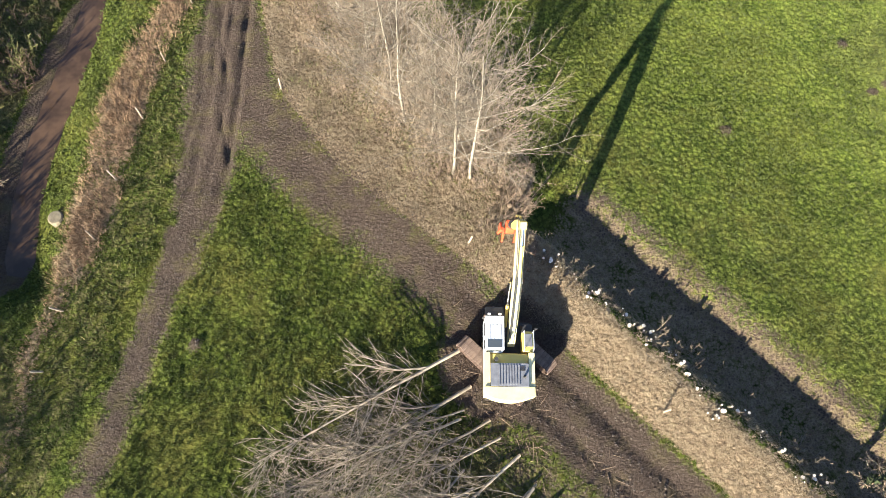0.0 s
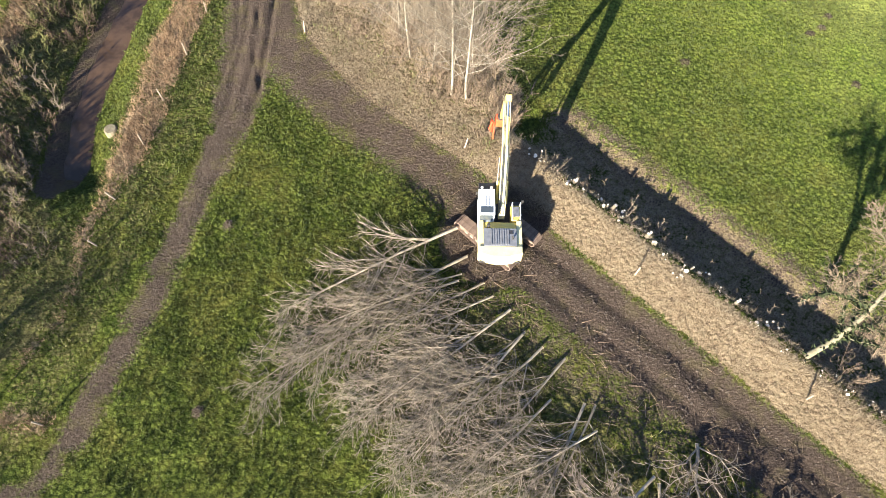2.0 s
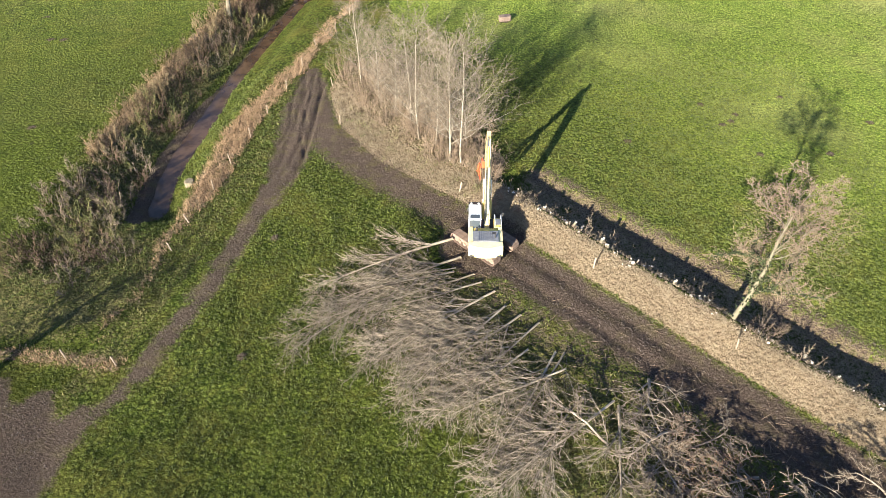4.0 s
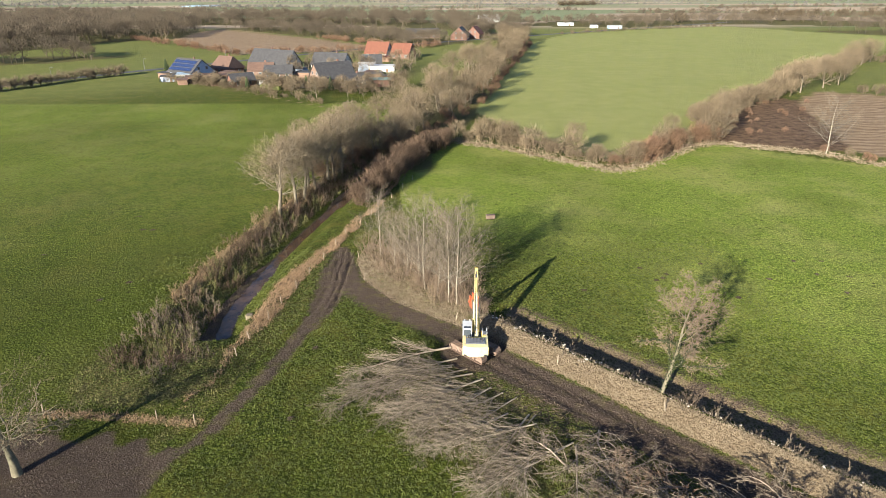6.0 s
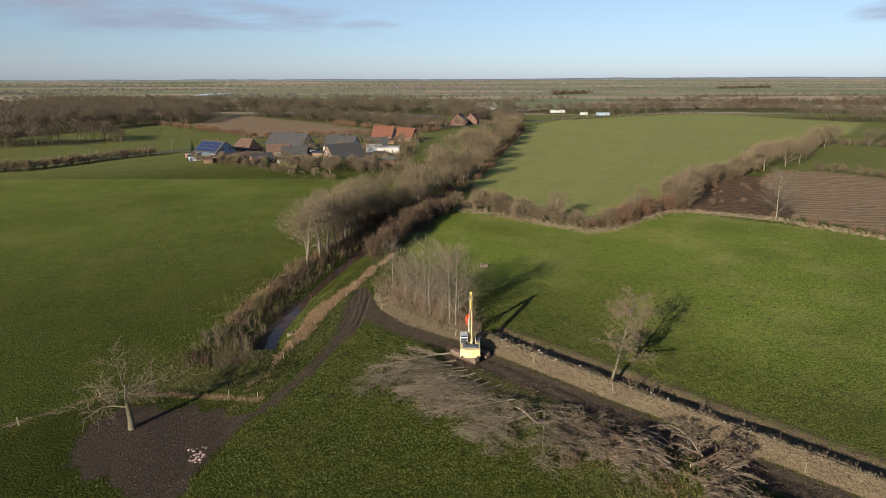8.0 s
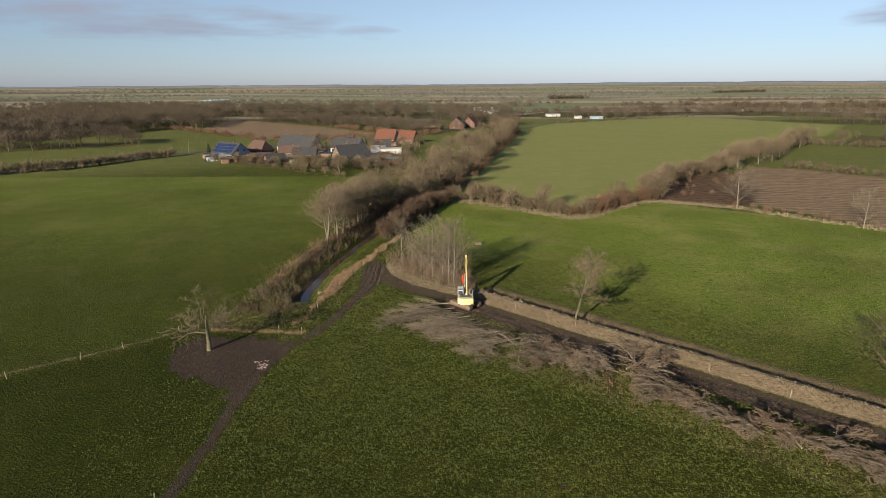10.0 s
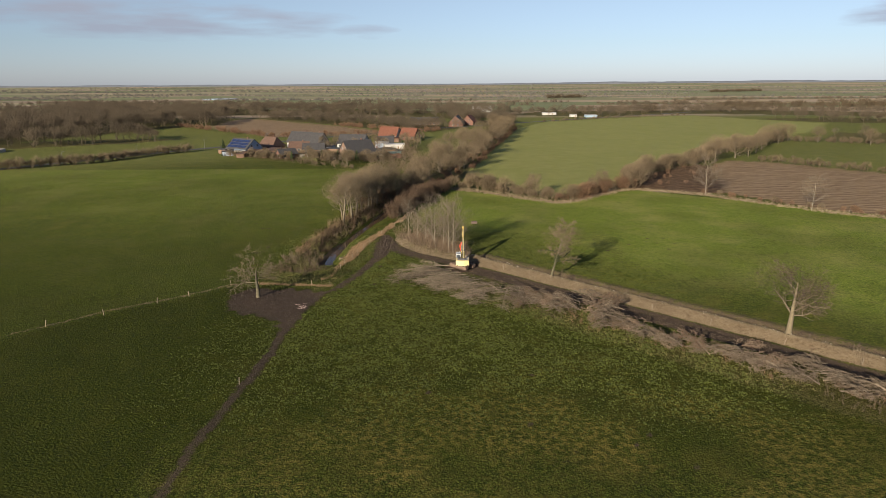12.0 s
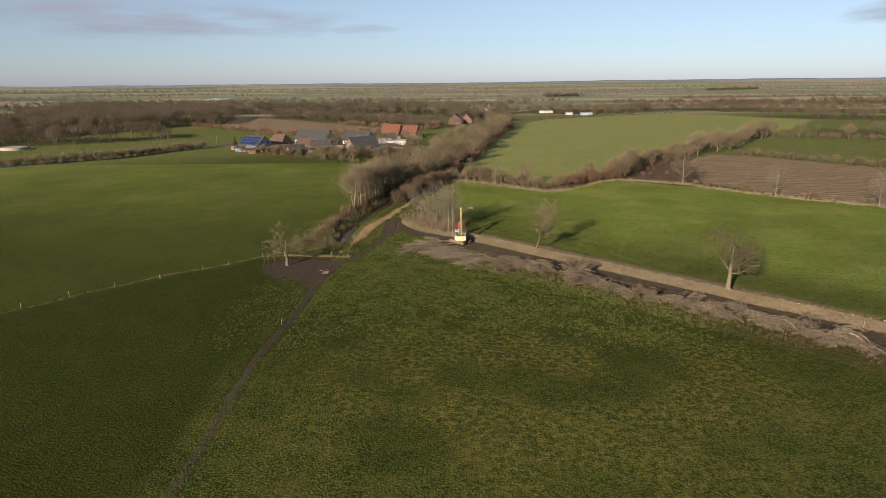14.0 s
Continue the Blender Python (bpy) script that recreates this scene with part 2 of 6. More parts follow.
def ground_material():
    m = Nodes("ground")
    pos = m.coords()
    clump, leaf, broad, huge = m.noise(2.4, 5.0, 0.65, pos), m.noise(11.0, 3.0, 0.6, pos), m.noise(0.16, 4.0, 0.6, pos), m.noise(0.022, 3.0, 0.5, pos)
    both = m.math("ADD", m.math("MULTIPLY", clump, 0.6), m.math("MULTIPLY", leaf, 0.4))
    warp = m.node("ShaderNodeTexNoise", Scale=1.7, Detail=3.0)
    m.link(pos, warp.inputs["Vector"])
    bent = m.mix(0.22, pos, warp.outputs["Color"], "ADD")
    gaps = m.node("ShaderNodeTexVoronoi", Scale=3.2, Randomness=1.0)
    m.link(bent, gaps.inputs["Vector"])
    small = m.node("ShaderNodeTexVoronoi", Scale=5.6, Randomness=1.0)
    m.link(bent, small.inputs["Vector"])
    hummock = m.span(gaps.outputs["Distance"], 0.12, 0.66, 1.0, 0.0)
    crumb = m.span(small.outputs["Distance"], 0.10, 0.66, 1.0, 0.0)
    # shade in the gaps between tussocks mixed into the grass tone
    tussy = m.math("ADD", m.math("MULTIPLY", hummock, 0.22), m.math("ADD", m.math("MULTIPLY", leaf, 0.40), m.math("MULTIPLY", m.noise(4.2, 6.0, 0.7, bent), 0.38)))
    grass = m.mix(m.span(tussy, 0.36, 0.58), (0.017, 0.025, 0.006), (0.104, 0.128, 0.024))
    patch = m.noise(0.75, 4.0, 0.65, pos)
    grass = m.mix(m.math("MULTIPLY", m.span(patch, 0.50, 0.68), 0.42), grass, (0.125, 0.110, 0.028))
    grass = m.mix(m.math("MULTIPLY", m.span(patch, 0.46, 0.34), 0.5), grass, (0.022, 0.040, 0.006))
    grass = m.mix(m.math("MULTIPLY", m.span(broad, 0.48, 0.66), 0.55), grass, (0.118, 0.105, 0.026))
    grass = m.mix(m.math("MULTIPLY", m.span(huge, 0.45, 0.65), 0.30), grass, (0.072, 0.085, 0.012))
    zone = m.t.nodes.new("ShaderNodeAttribute")
    zone.attribute_name = "zone"
    zones = m.t.nodes.new("ShaderNodeSeparateColor")
    m.link(zone.outputs["Color"], zones.inputs["Color"])
    other = m.t.nodes.new("ShaderNodeAttribute")
    other.attribute_name = "fields"
    others = m.t.nodes.new("ShaderNodeSeparateColor")
    m.link(other.outputs["Color"], others.inputs["Color"])
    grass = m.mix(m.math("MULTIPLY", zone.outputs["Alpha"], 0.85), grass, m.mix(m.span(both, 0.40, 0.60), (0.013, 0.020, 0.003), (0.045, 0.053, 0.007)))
    grass = m.mix(m.math("MULTIPLY", m.math("MULTIPLY", other.outputs["Alpha"], m.span(m.noise(1.1, 4.0, 0.7, pos), 0.46, 0.60)), 0.8), grass, (0.165, 0.135, 0.035))
    ragged = m.math("MULTIPLY", m.math("SUBTRACT", m.math("ADD", m.math("MULTIPLY", m.math("ADD", m.math("MULTIPLY", clump, 0.6), m.math("MULTIPLY", crumb, 0.4)), 0.6), m.math("MULTIPLY", m.noise(0.8, 4.0, 0.6, pos), 0.6)), 0.6), 1.5)

    def where(mask, soft=0.16):
        return m.span(m.math("ADD", mask, ragged), 0.5 - soft, 0.5 + soft)

    # far patchwork of fields, their colours paled for the hazy distance
    cell = m.node("ShaderNodeTexVoronoi", Scale=0.0032)
    squash = m.node("ShaderNodeMapping", Scale=(0.55, 2.6, 1.0))
    m.link(pos, squash.inputs["Vector"])
    m.link(squash.outputs["Vector"], cell.inputs["Vector"])
    pick = m.t.nodes.new("ShaderNodeSeparateColor")
    m.link(cell.outputs["Color"], pick.inputs["Color"])
    ramp = m.t.nodes.new("ShaderNodeValToRGB")
    ramp.color_ramp.interpolation = "CONSTANT"
    e = ramp.color_ramp.elements
    e[0].color, e[1].color, e[1].position = (0.165, 0.195, 0.105, 1), (0.36, 0.285, 0.205, 1), 0.25
    for p, c in ((0.48, (0.19, 0.215, 0.115, 1)), (0.66, (0.29, 0.23, 0.175, 1)), (0.84, (0.22, 0.22, 0.13, 1))):
        el = e.new(p)
        el.color = c
    m.link(pick.outputs["Red"], ramp.inputs["Fac"])
    far = m.mix(m.math("MULTIPLY", m.span(huge, 0.35, 0.65), 0.2), ramp.outputs["Color"], (0.25, 0.215, 0.15))
    col = m.mix(others.outputs["Green"], grass, far)
    lush = m.mix(m.span(broad, 0.35, 0.65), (0.205, 0.215, 0.072), (0.235, 0.240, 0.088))
    lush = m.mix(m.math("MULTIPLY", m.span(m.noise(0.035, 4.0, 0.6, pos), 0.45, 0.65), 0.35), lush, (0.175, 0.200, 0.058))
    lush = m.mix(m.math("MULTIPLY", m.span(both, 0.52, 0.40), 0.25), lush, (0.14, 0.15, 0.05))
    col = m.mix(others.outputs["Blue"], col, lush)
    third = m.t.nodes.new("ShaderNodeAttribute")
    third.attribute_name = "meadow"
    thirds = m.t.nodes.new("ShaderNodeSeparateColor")
    m.link(third.outputs["Color"], thirds.inputs["Color"])
    tussock = m.noise(0.45, 5.0, 0.7, pos)
    mead = m.mix(m.span(tussy, 0.34, 0.60), (0.070, 0.106, 0.016), (0.232, 0.284, 0.048))
    mead = m.mix(m.math("MULTIPLY", m.span(tussock, 0.48, 0.64), 0.3), mead, (0.190, 0.186, 0.052))
    mead = m.mix(m.math("MULTIPLY", m.span(m.noise(0.06, 4.0, 0.6, pos), 0.46, 0.66), 0.5), mead, (0.275, 0.262, 0.090))
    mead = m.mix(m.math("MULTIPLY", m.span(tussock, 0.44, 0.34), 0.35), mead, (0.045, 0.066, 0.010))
    col = m.mix(thirds.outputs["Red"], col, mead)
    heath = m.mix(m.span(tussock, 0.36, 0.64), (0.062, 0.040, 0.027), (0.165, 0.108, 0.068))
    col = m.mix(thirds.outputs["Green"], col, heath)
    spot = m.math("MULTIPLY", m.span(m.noise(1.25, 3.0, 0.6, pos), 0.55, 0.64), 0.42)
    marks = m.node("ShaderNodeTexVoronoi", Scale=0.62, Randomness=1.0)
    m.link(bent, marks.inputs["Vector"])
    hoof = m.math("MULTIPLY", m.span(marks.outputs["Distance"], 0.20, 0.08), m.span(m.noise(0.07, 3.0, 0.6, pos), 0.42, 0.60))
    col = m.mix(m.math("MULTIPLY", hoof, m.math("MULTIPLY", m.math("SUBTRACT", 1.0, others.outputs["Blue"]), 0.75)), col, (0.030, 0.028, 0.014))
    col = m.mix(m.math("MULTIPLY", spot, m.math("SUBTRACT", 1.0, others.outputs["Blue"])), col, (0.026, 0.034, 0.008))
    # stubble with drilled rows
    rows = m.node("ShaderNodeTexWave", Scale=0.085, Distortion=9.0, Detail=5.0)
    turn = m.node("ShaderNodeMapping", Rotation=(0, 0, radians(-80)))
    m.link(pos, turn.inputs["Vector"])
    m.link(turn.outputs["Vector"], rows.inputs["Vector"])
    stubble = m.mix(m.span(m.math("ADD", m.math("MULTIPLY", rows.outputs["Fac"], 0.45), m.math("MULTIPLY", tussock, 0.7)), 0.25, 0.85), (0.125, 0.082, 0.052), (0.30, 0.225, 0.145))
    stubble = m.mix(m.math("MULTIPLY", m.span(broad, 0.4, 0.65), 0.6), stubble, (0.20, 0.14, 0.085))
    col = m.mix(others.outputs["Red"], col, stubble)
    rough = m.mix(m.span(tussy, 0.26, 0.66), (0.036, 0.036, 0.013), (0.150, 0.132, 0.055))
    col = m.mix(where(zones.outputs["Blue"]), col, rough)
    dry = m.mix(m.span(both, 0.34, 0.64), (0.112, 0.080, 0.050), (0.265, 0.205, 0.132))
    col = m.mix(where(zones.outputs["Green"]), col, dry)
    lump = m.math("ADD", m.math("MULTIPLY", m.noise(6.0, 6.0, 0.75, bent), 0.5), m.math("MULTIPLY", leaf, 0.5))
    mud = m.mix(m.span(lump, 0.36, 0.64), (0.042, 0.030, 0.023), (0.112, 0.085, 0.066))
    mud = m.mix(m.math("MULTIPLY", m.span(patch, 0.50, 0.66), 0.6), mud, (0.105, 0.088, 0.042))
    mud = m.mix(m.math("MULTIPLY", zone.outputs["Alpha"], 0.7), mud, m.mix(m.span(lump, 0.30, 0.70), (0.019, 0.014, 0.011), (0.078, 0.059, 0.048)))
    mudmask = where(zones.outputs["Red"], 0.22)
    col = m.mix(mudmask, col, mud)
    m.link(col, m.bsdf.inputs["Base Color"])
    m.bsdf.inputs["Roughness"].default_value = 0.9
    m.bsdf.inputs["Specular IOR Level"].default_value = 0.05
    tuftiness = m.noise(3.4, 7.0, 0.72, bent)
    turf = m.math("ADD", m.math("MULTIPLY", tuftiness, 0.95), m.math("MULTIPLY", hummock, 0.26))
    earth = m.math("MULTIPLY", m.noise(5.0, 7.0, 0.72, bent), 0.9)
    m.bump(m.mix(mudmask, turf, earth), 1.0, 0.40)
    return m.mat


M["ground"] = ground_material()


# ---- mesh helpers ----
class Geo:
    """Vertices and faces, gathered in numpy."""

    def __init__(self):
        self.v, self.f3, self.f4, self.n = [], [], [], 0

    def add(self, verts, tris=None, quads=None):
        verts = np.asarray(verts, float).reshape(-1, 3)
        if tris is not None and len(tris):
            self.f3.append(np.asarray(tris, int).reshape(-1, 3) + self.n)
        if quads is not None and len(quads):
            self.f4.append(np.asarray(quads, int).reshape(-1, 4) + self.n)
        self.v.append(verts)
        self.n += len(verts)
        return self

    def arrays(self):
        v = np.concatenate(self.v) if self.v else np.zeros((0, 3))
        f3 = np.concatenate(self.f3) if self.f3 else np.zeros((0, 3), int)
        f4 = np.concatenate(self.f4) if self.f4 else np.zeros((0, 4), int)
        return v, f3, f4

    def mesh(self, name, material, smooth=False):
        v, f3, f4 = self.arrays()
        me = bpy.data.meshes.new(name)
        me.vertices.add(len(v))
        me.vertices.foreach_set("co", v.ravel())
        loops = np.concatenate([f3.ravel(), f4.ravel()])
        me.loops.add(len(loops))
        me.loops.foreach_set("vertex_index", loops.astype(np.int32))
        me.polygons.add(len(f3) + len(f4))
        starts = np.concatenate([np.arange(len(f3)) * 3, len(f3) * 3 + np.arange(len(f4)) * 4])
        me.polygons.foreach_set("loop_start", starts.astype(np.int32))
        me.polygons.foreach_set("use_smooth", np.full(len(starts), bool(smooth)))
        me.update(calc_edges=True)
        me.validate()
        me.materials.append(material)
        return me

    def box(self, centre, size, turn=None, taper=1.0):
        """A box with chamfered vertical edges; taper narrows its top."""
        sx, sy, sz = (s / 2 for s in size)
        c = min(sx, sy, sz) * 0.22
        ring = [(-sx + c, -sy), (sx - c, -sy), (sx, -sy + c), (sx, sy - c), (sx - c, sy), (-sx + c, sy), (-sx, sy - c), (-sx, -sy + c)]
        out = []
        for z, k in ((-sz, taper if taper > 1 else 1.0), (sz - c, 1.0 if taper >= 1 else taper), (sz, (1.0 if taper >= 1 else taper) * (1 - c / max(sx, sy) * 0.8))):
            out += [(x * k, y * k, z) for x, y in ring]
        v = np.array(out)
        if turn is not None:
            v = v @ np.array(turn.to_3x3()).T
        q = [(a * 8 + i, a * 8 + (i + 1) % 8, a * 8 + 8 + (i + 1) % 8, a * 8 + 8 + i) for a in range(2) for i in range(8)]
        t = [(16, 16 + i, 17 + i) for i in range(1, 7)] + [(0, i + 1, i) for i in range(1, 7)]
        return self.add(v + np.array(centre), t, q)

    def tube(self, points, radii, sides=8, caps=True):
        """A round bar along points."""
        pts = [Vector(p) for p in points]
        radii = radii if isinstance(radii, (list, tuple)) else [radii] * len(pts)
        v = []
        for i, p in enumerate(pts):
            d = (pts[min(i + 1, len(pts) - 1)] - pts[max(i - 1, 0)]).normalized()
            a = d.orthogonal().normalized() if i == 0 else (a - d * a.dot(d)).normalized()
            b = d.cross(a)
            v += [tuple(p + (a * math.cos(2 * math.pi * k / sides) + b * math.sin(2 * math.pi * k / sides)) * radii[i]) for k in range(sides)]
        n = len(pts)
        q = [(i * sides + k, i * sides + (k + 1) % sides, (i + 1) * sides + (k + 1) % sides, (i + 1) * sides + k) for i in range(n - 1) for k in range(sides)]
        t = []
        if caps:
            v += [tuple(pts[0]), tuple(pts[-1])]
            t = [(n * sides, (k + 1) % sides, k) for k in range(sides)] + [(n * sides + 1, (n - 1) * sides + k, (n - 1) * sides + (k + 1) % sides) for k in range(sides)]
        return self.add(v, t, q)

    def extrude(self, outline, a, b, axis="x"):
        """A flat outline of (u, v) drawn out from a to b along an axis; (u, v) are the two other axes in order."""
        n = len(outline)
        place = {"x": lambda u, w, s: (s, u, w), "y": lambda u, w, s: (u, s, w), "z": lambda u, w, s: (u, w, s)}[axis]
        v = [place(u, w, a) for u, w in outline] + [place(u, w, b) for u, w in outline]
        bm = bmesh.new()
        vs = [bm.verts.new(p) for p in v]
        bm.faces.new(vs[:n])
        bm.faces.new(list(reversed(vs[n:])))
        for i in range(n):
            j = (i + 1) % n
            bm.faces.new((vs[i], vs[n + i], vs[n + j], vs[j]))
        bmesh.ops.recalc_face_normals(bm, faces=bm.faces[:])
        bmesh.ops.triangulate(bm, faces=bm.faces[:])
        bm.verts.index_update()
        self.add([tuple(x.co) for x in bm.verts], [[x.index for x in f.verts] for f in bm.faces])
        bm.free()
        return self

    def moved(self, m):
        v, f3, f4 = self.arrays()
        r = np.array(m)
        return Geo().add(v @ r[:3, :3].T + r[:3, 3], f3, f4)


def thing(name, label, category, m=None, group="", kind=""):
    ob = new(name)
    ob.empty_display_size = 0.3
    if m is not None:
        ob.matrix_basis = m
    return tagged(ob, label, category, group, kind)


def part(name, geo, material, parent, label="", smooth=False):
    ob = new(name, geo.mesh(name, M[material], smooth))
    ob.parent = parent
    return tagged(ob, label)


def solid(name, geo, material, label, category, m=None, group="", kind="", smooth=False):
    ob = new(name, geo.mesh(name, M[material], smooth))
    if m is not None:
        ob.matrix_basis = m
    return tagged(ob, label, category, group, kind)


# ---- the plan of the ground ----
def smooth(x, a, b):
    t = np.clip((x - a) / (b - a), 0, 1)
    return t * t * (3 - 2 * t)


def lattice(x, y, seed):
    """Smooth value noise, 0 to 1."""
    xi, yi = np.floor(x).astype(np.int64), np.floor(y).astype(np.int64)
    fx, fy = x - xi, y - yi
    fx, fy = fx * fx * (3 - 2 * fx), fy * fy * (3 - 2 * fy)

    def h(a, b):
        n = (a * 374761393 + b * 668265263 + seed * 974634779) & 0x7FFFFFFF
        n = ((n ^ (n >> 13)) * 1274126177) & 0x7FFFFFFF
        return ((n ^ (n >> 16)) & 0xFFFF) / 65535.0

    return (h(xi, yi) * (1 - fx) + h(xi + 1, yi) * fx) * (1 - fy) + (h(xi, yi + 1) * (1 - fx) + h(xi + 1, yi + 1) * fx) * fy


def off_line(x, y, pts):
    """Distance to a line of points, positive to its right, and the length along it."""
    best = np.full(np.shape(x), 1e9)
    side, along, run = np.zeros(np.shape(x)), np.zeros(np.shape(x)), 0.0
    for (ax, ay), (bx, by) in zip(pts[:-1], pts[1:]):
        dx, dy = bx - ax, by - ay
        L = math.hypot(dx, dy)
        t = np.clip(((x - ax) * dx + (y - ay) * dy) / L**2, 0, 1)
        d = np.hypot(x - ax - t * dx, y - ay - t * dy)
        s = np.where((x - ax) * dy - (y - ay) * dx > 0, 1.0, -1.0)
        near = d < best
        best, side, along = np.where(near, d, best), np.where(near, s, side), np.where(near, run + t * L, along)
        run += L
    return best * side, along


def inside(x, y, poly):
    hit = np.zeros(np.shape(x), bool)
    for (ax, ay), (bx, by) in zip(poly, poly[1:] + poly[:1]):
        if ay != by:
            hit ^= ((ay > y) != (by > y)) & (x < (bx - ax) * (y - ay) / (by - ay) + ax)
    return hit


# hedge bank: a runs along it to the south-east, s across it to the north-east
HX, HY, HC, HS = 4.9, 12.3, 0.7151, -0.6990


def bank(x, y):
    return (x - HX) * HC + (y - HY) * HS, -(x - HX) * HS + (y - HY) * HC


def from_bank(a, s):
    return HX + a * HC - s * HS, HY + a * HS + s * HC


WATER = [(-27.2, 10.8), (-27.7, 16.0), (-27.6, 21.0), (-26.7, 29.0), (-24.6, 42.0), (-21.0, 60.0), (-19.2, 70.0), (-12.0, 98.0)]
TRACK = [(-15.9, 35.5), (-15.3, 30), (-15.3, 24), (-15.6, 15), (-17.3, 8), (-18.9, 1), (-21.0, -6), (-24.0, -12), (-25.8, -19), (-26.8, -28), (-26.6, -38), (-27.6, -50), (-28.6, -62), (-28.2, -86), (-27.0, -130), (-27.0, -260)]
TURNING = [(-14.8, 27.5), (-13.2, 22.5), (-8.7, 17.4), (-3.5, 13.0), (1.5, 8.5)]
STRIP_W = [(-25.5, -5), (-24.0, 3), (-22.8, 11), (-22.2, 17), (-20.9, 25), (-19.2, 31), (-16.8, 41), (-13.5, 54), (-10.5, 66), (-7.0, 86)]
FENCE_W = [(-86, -50), (-77, -38.5), (-67, -26.5), (-60, -19.8), (-49, -11.5), (-43, -5.5), (-35, -5.2), (-28, -5.8), (-23.4, -6.4)]
FENCE_LINE = [(-700, -700)] + FENCE_W
CLUMP = [(-11.5, 24.0), (-8.7, 20.2), (-6.3, 17.3), (-3.4, 15.0), (1.8, 11.2), (4.6, 12.6), (5.6, 18.0), (1.0, 25.0), (-5.5, 34.0), (-12.0, 37.5), (-13.4, 31.0)]
CLUMP_EDGE = [(-12.2, 27.5), (-11.2, 24.0), (-8.7, 20.4), (-6.3, 17.6), (-3.4, 15.2), (1.8, 11.2), (4.0, 10.0)]
BIG_FIELD = [(9, 150), (14, 182), (32, 276), (57, 408), (103, 510), (174, 563), (284, 622), (327, 527), (361, 472), (223, 290), (143, 214), (119, 175), (77, 136), (65, 112), (38, 90), (25, 104)]
STUBBLE = [(100, 97), (124, 170), (140, 187), (156, 184), (196, 131), (330, 60), (210, 15), (140, 50), (116, 66)]
BROWN_FIELD = [(-238, 484), (-223, 603), (-101, 466), (-30, 372), (-124, 338)]
WOODS = [
    [(-420, 260), (-300, 300), (-250, 440), (-215, 470), (-235, 600), (-420, 640), (-520, 420)],
    [(-330, 230), (-262, 268), (-205, 300), (-190, 330), (-245, 330), (-330, 290)],
    [(-230, 610), (-95, 470), (-20, 385), (25, 430), (-60, 520), (-150, 650)],
    [(-500, 660), (-100, 660), (20, 560), (90, 640), (-60, 820), (-600, 900)],
    [(60, 640), (180, 600), (300, 660), (520, 560), (640, 620), (420, 760), (150, 760)],
    [(60, 470), (75, 500), (30, 560), (0, 520)],
    [(330, 540), (360, 480), (600, 380), (640, 430), (420, 560)],
    [(250, 290), (420, 180), (520, 200), (420, 330), (300, 360)],
    [(-560, 330), (-420, 260), (-330, 200), (-420, 150), (-700, 240)],
]
DAMP = [(11, -70, 9, 5), (31, -47, 11, 5), (-8, -82, 8, 6)]
HEATH = [(69, 106), (90, 95), (101, 97), (124, 170), (119, 174), (77, 135)]
NORTH_FIELD = [(5, 18), (0, 26), (-6, 36), (-12, 90), (3, 107), (24, 90), (37.5, 79), (69, 104), (104, 76), (137, 46), (220, 0), (160, -130), (100, -85)]
TRAMPLED = [(-40.0, -17.4), (-40.6, -11.5), (-37.7, -8.3), (-30.1, -8.0), (-24.2, -10.2), (-24.0, -16.6), (-25.4, -24.0), (-26.3, -29.4), (-28.4, -26.6), (-32.4, -22.6), (-36.9, -21.2)]
ROAD = [(-420, -60), (-300, 70), (-217, 160), (-157, 250), (-60, 372), (0, 432), (65, 488), (171, 578), (330, 705)]


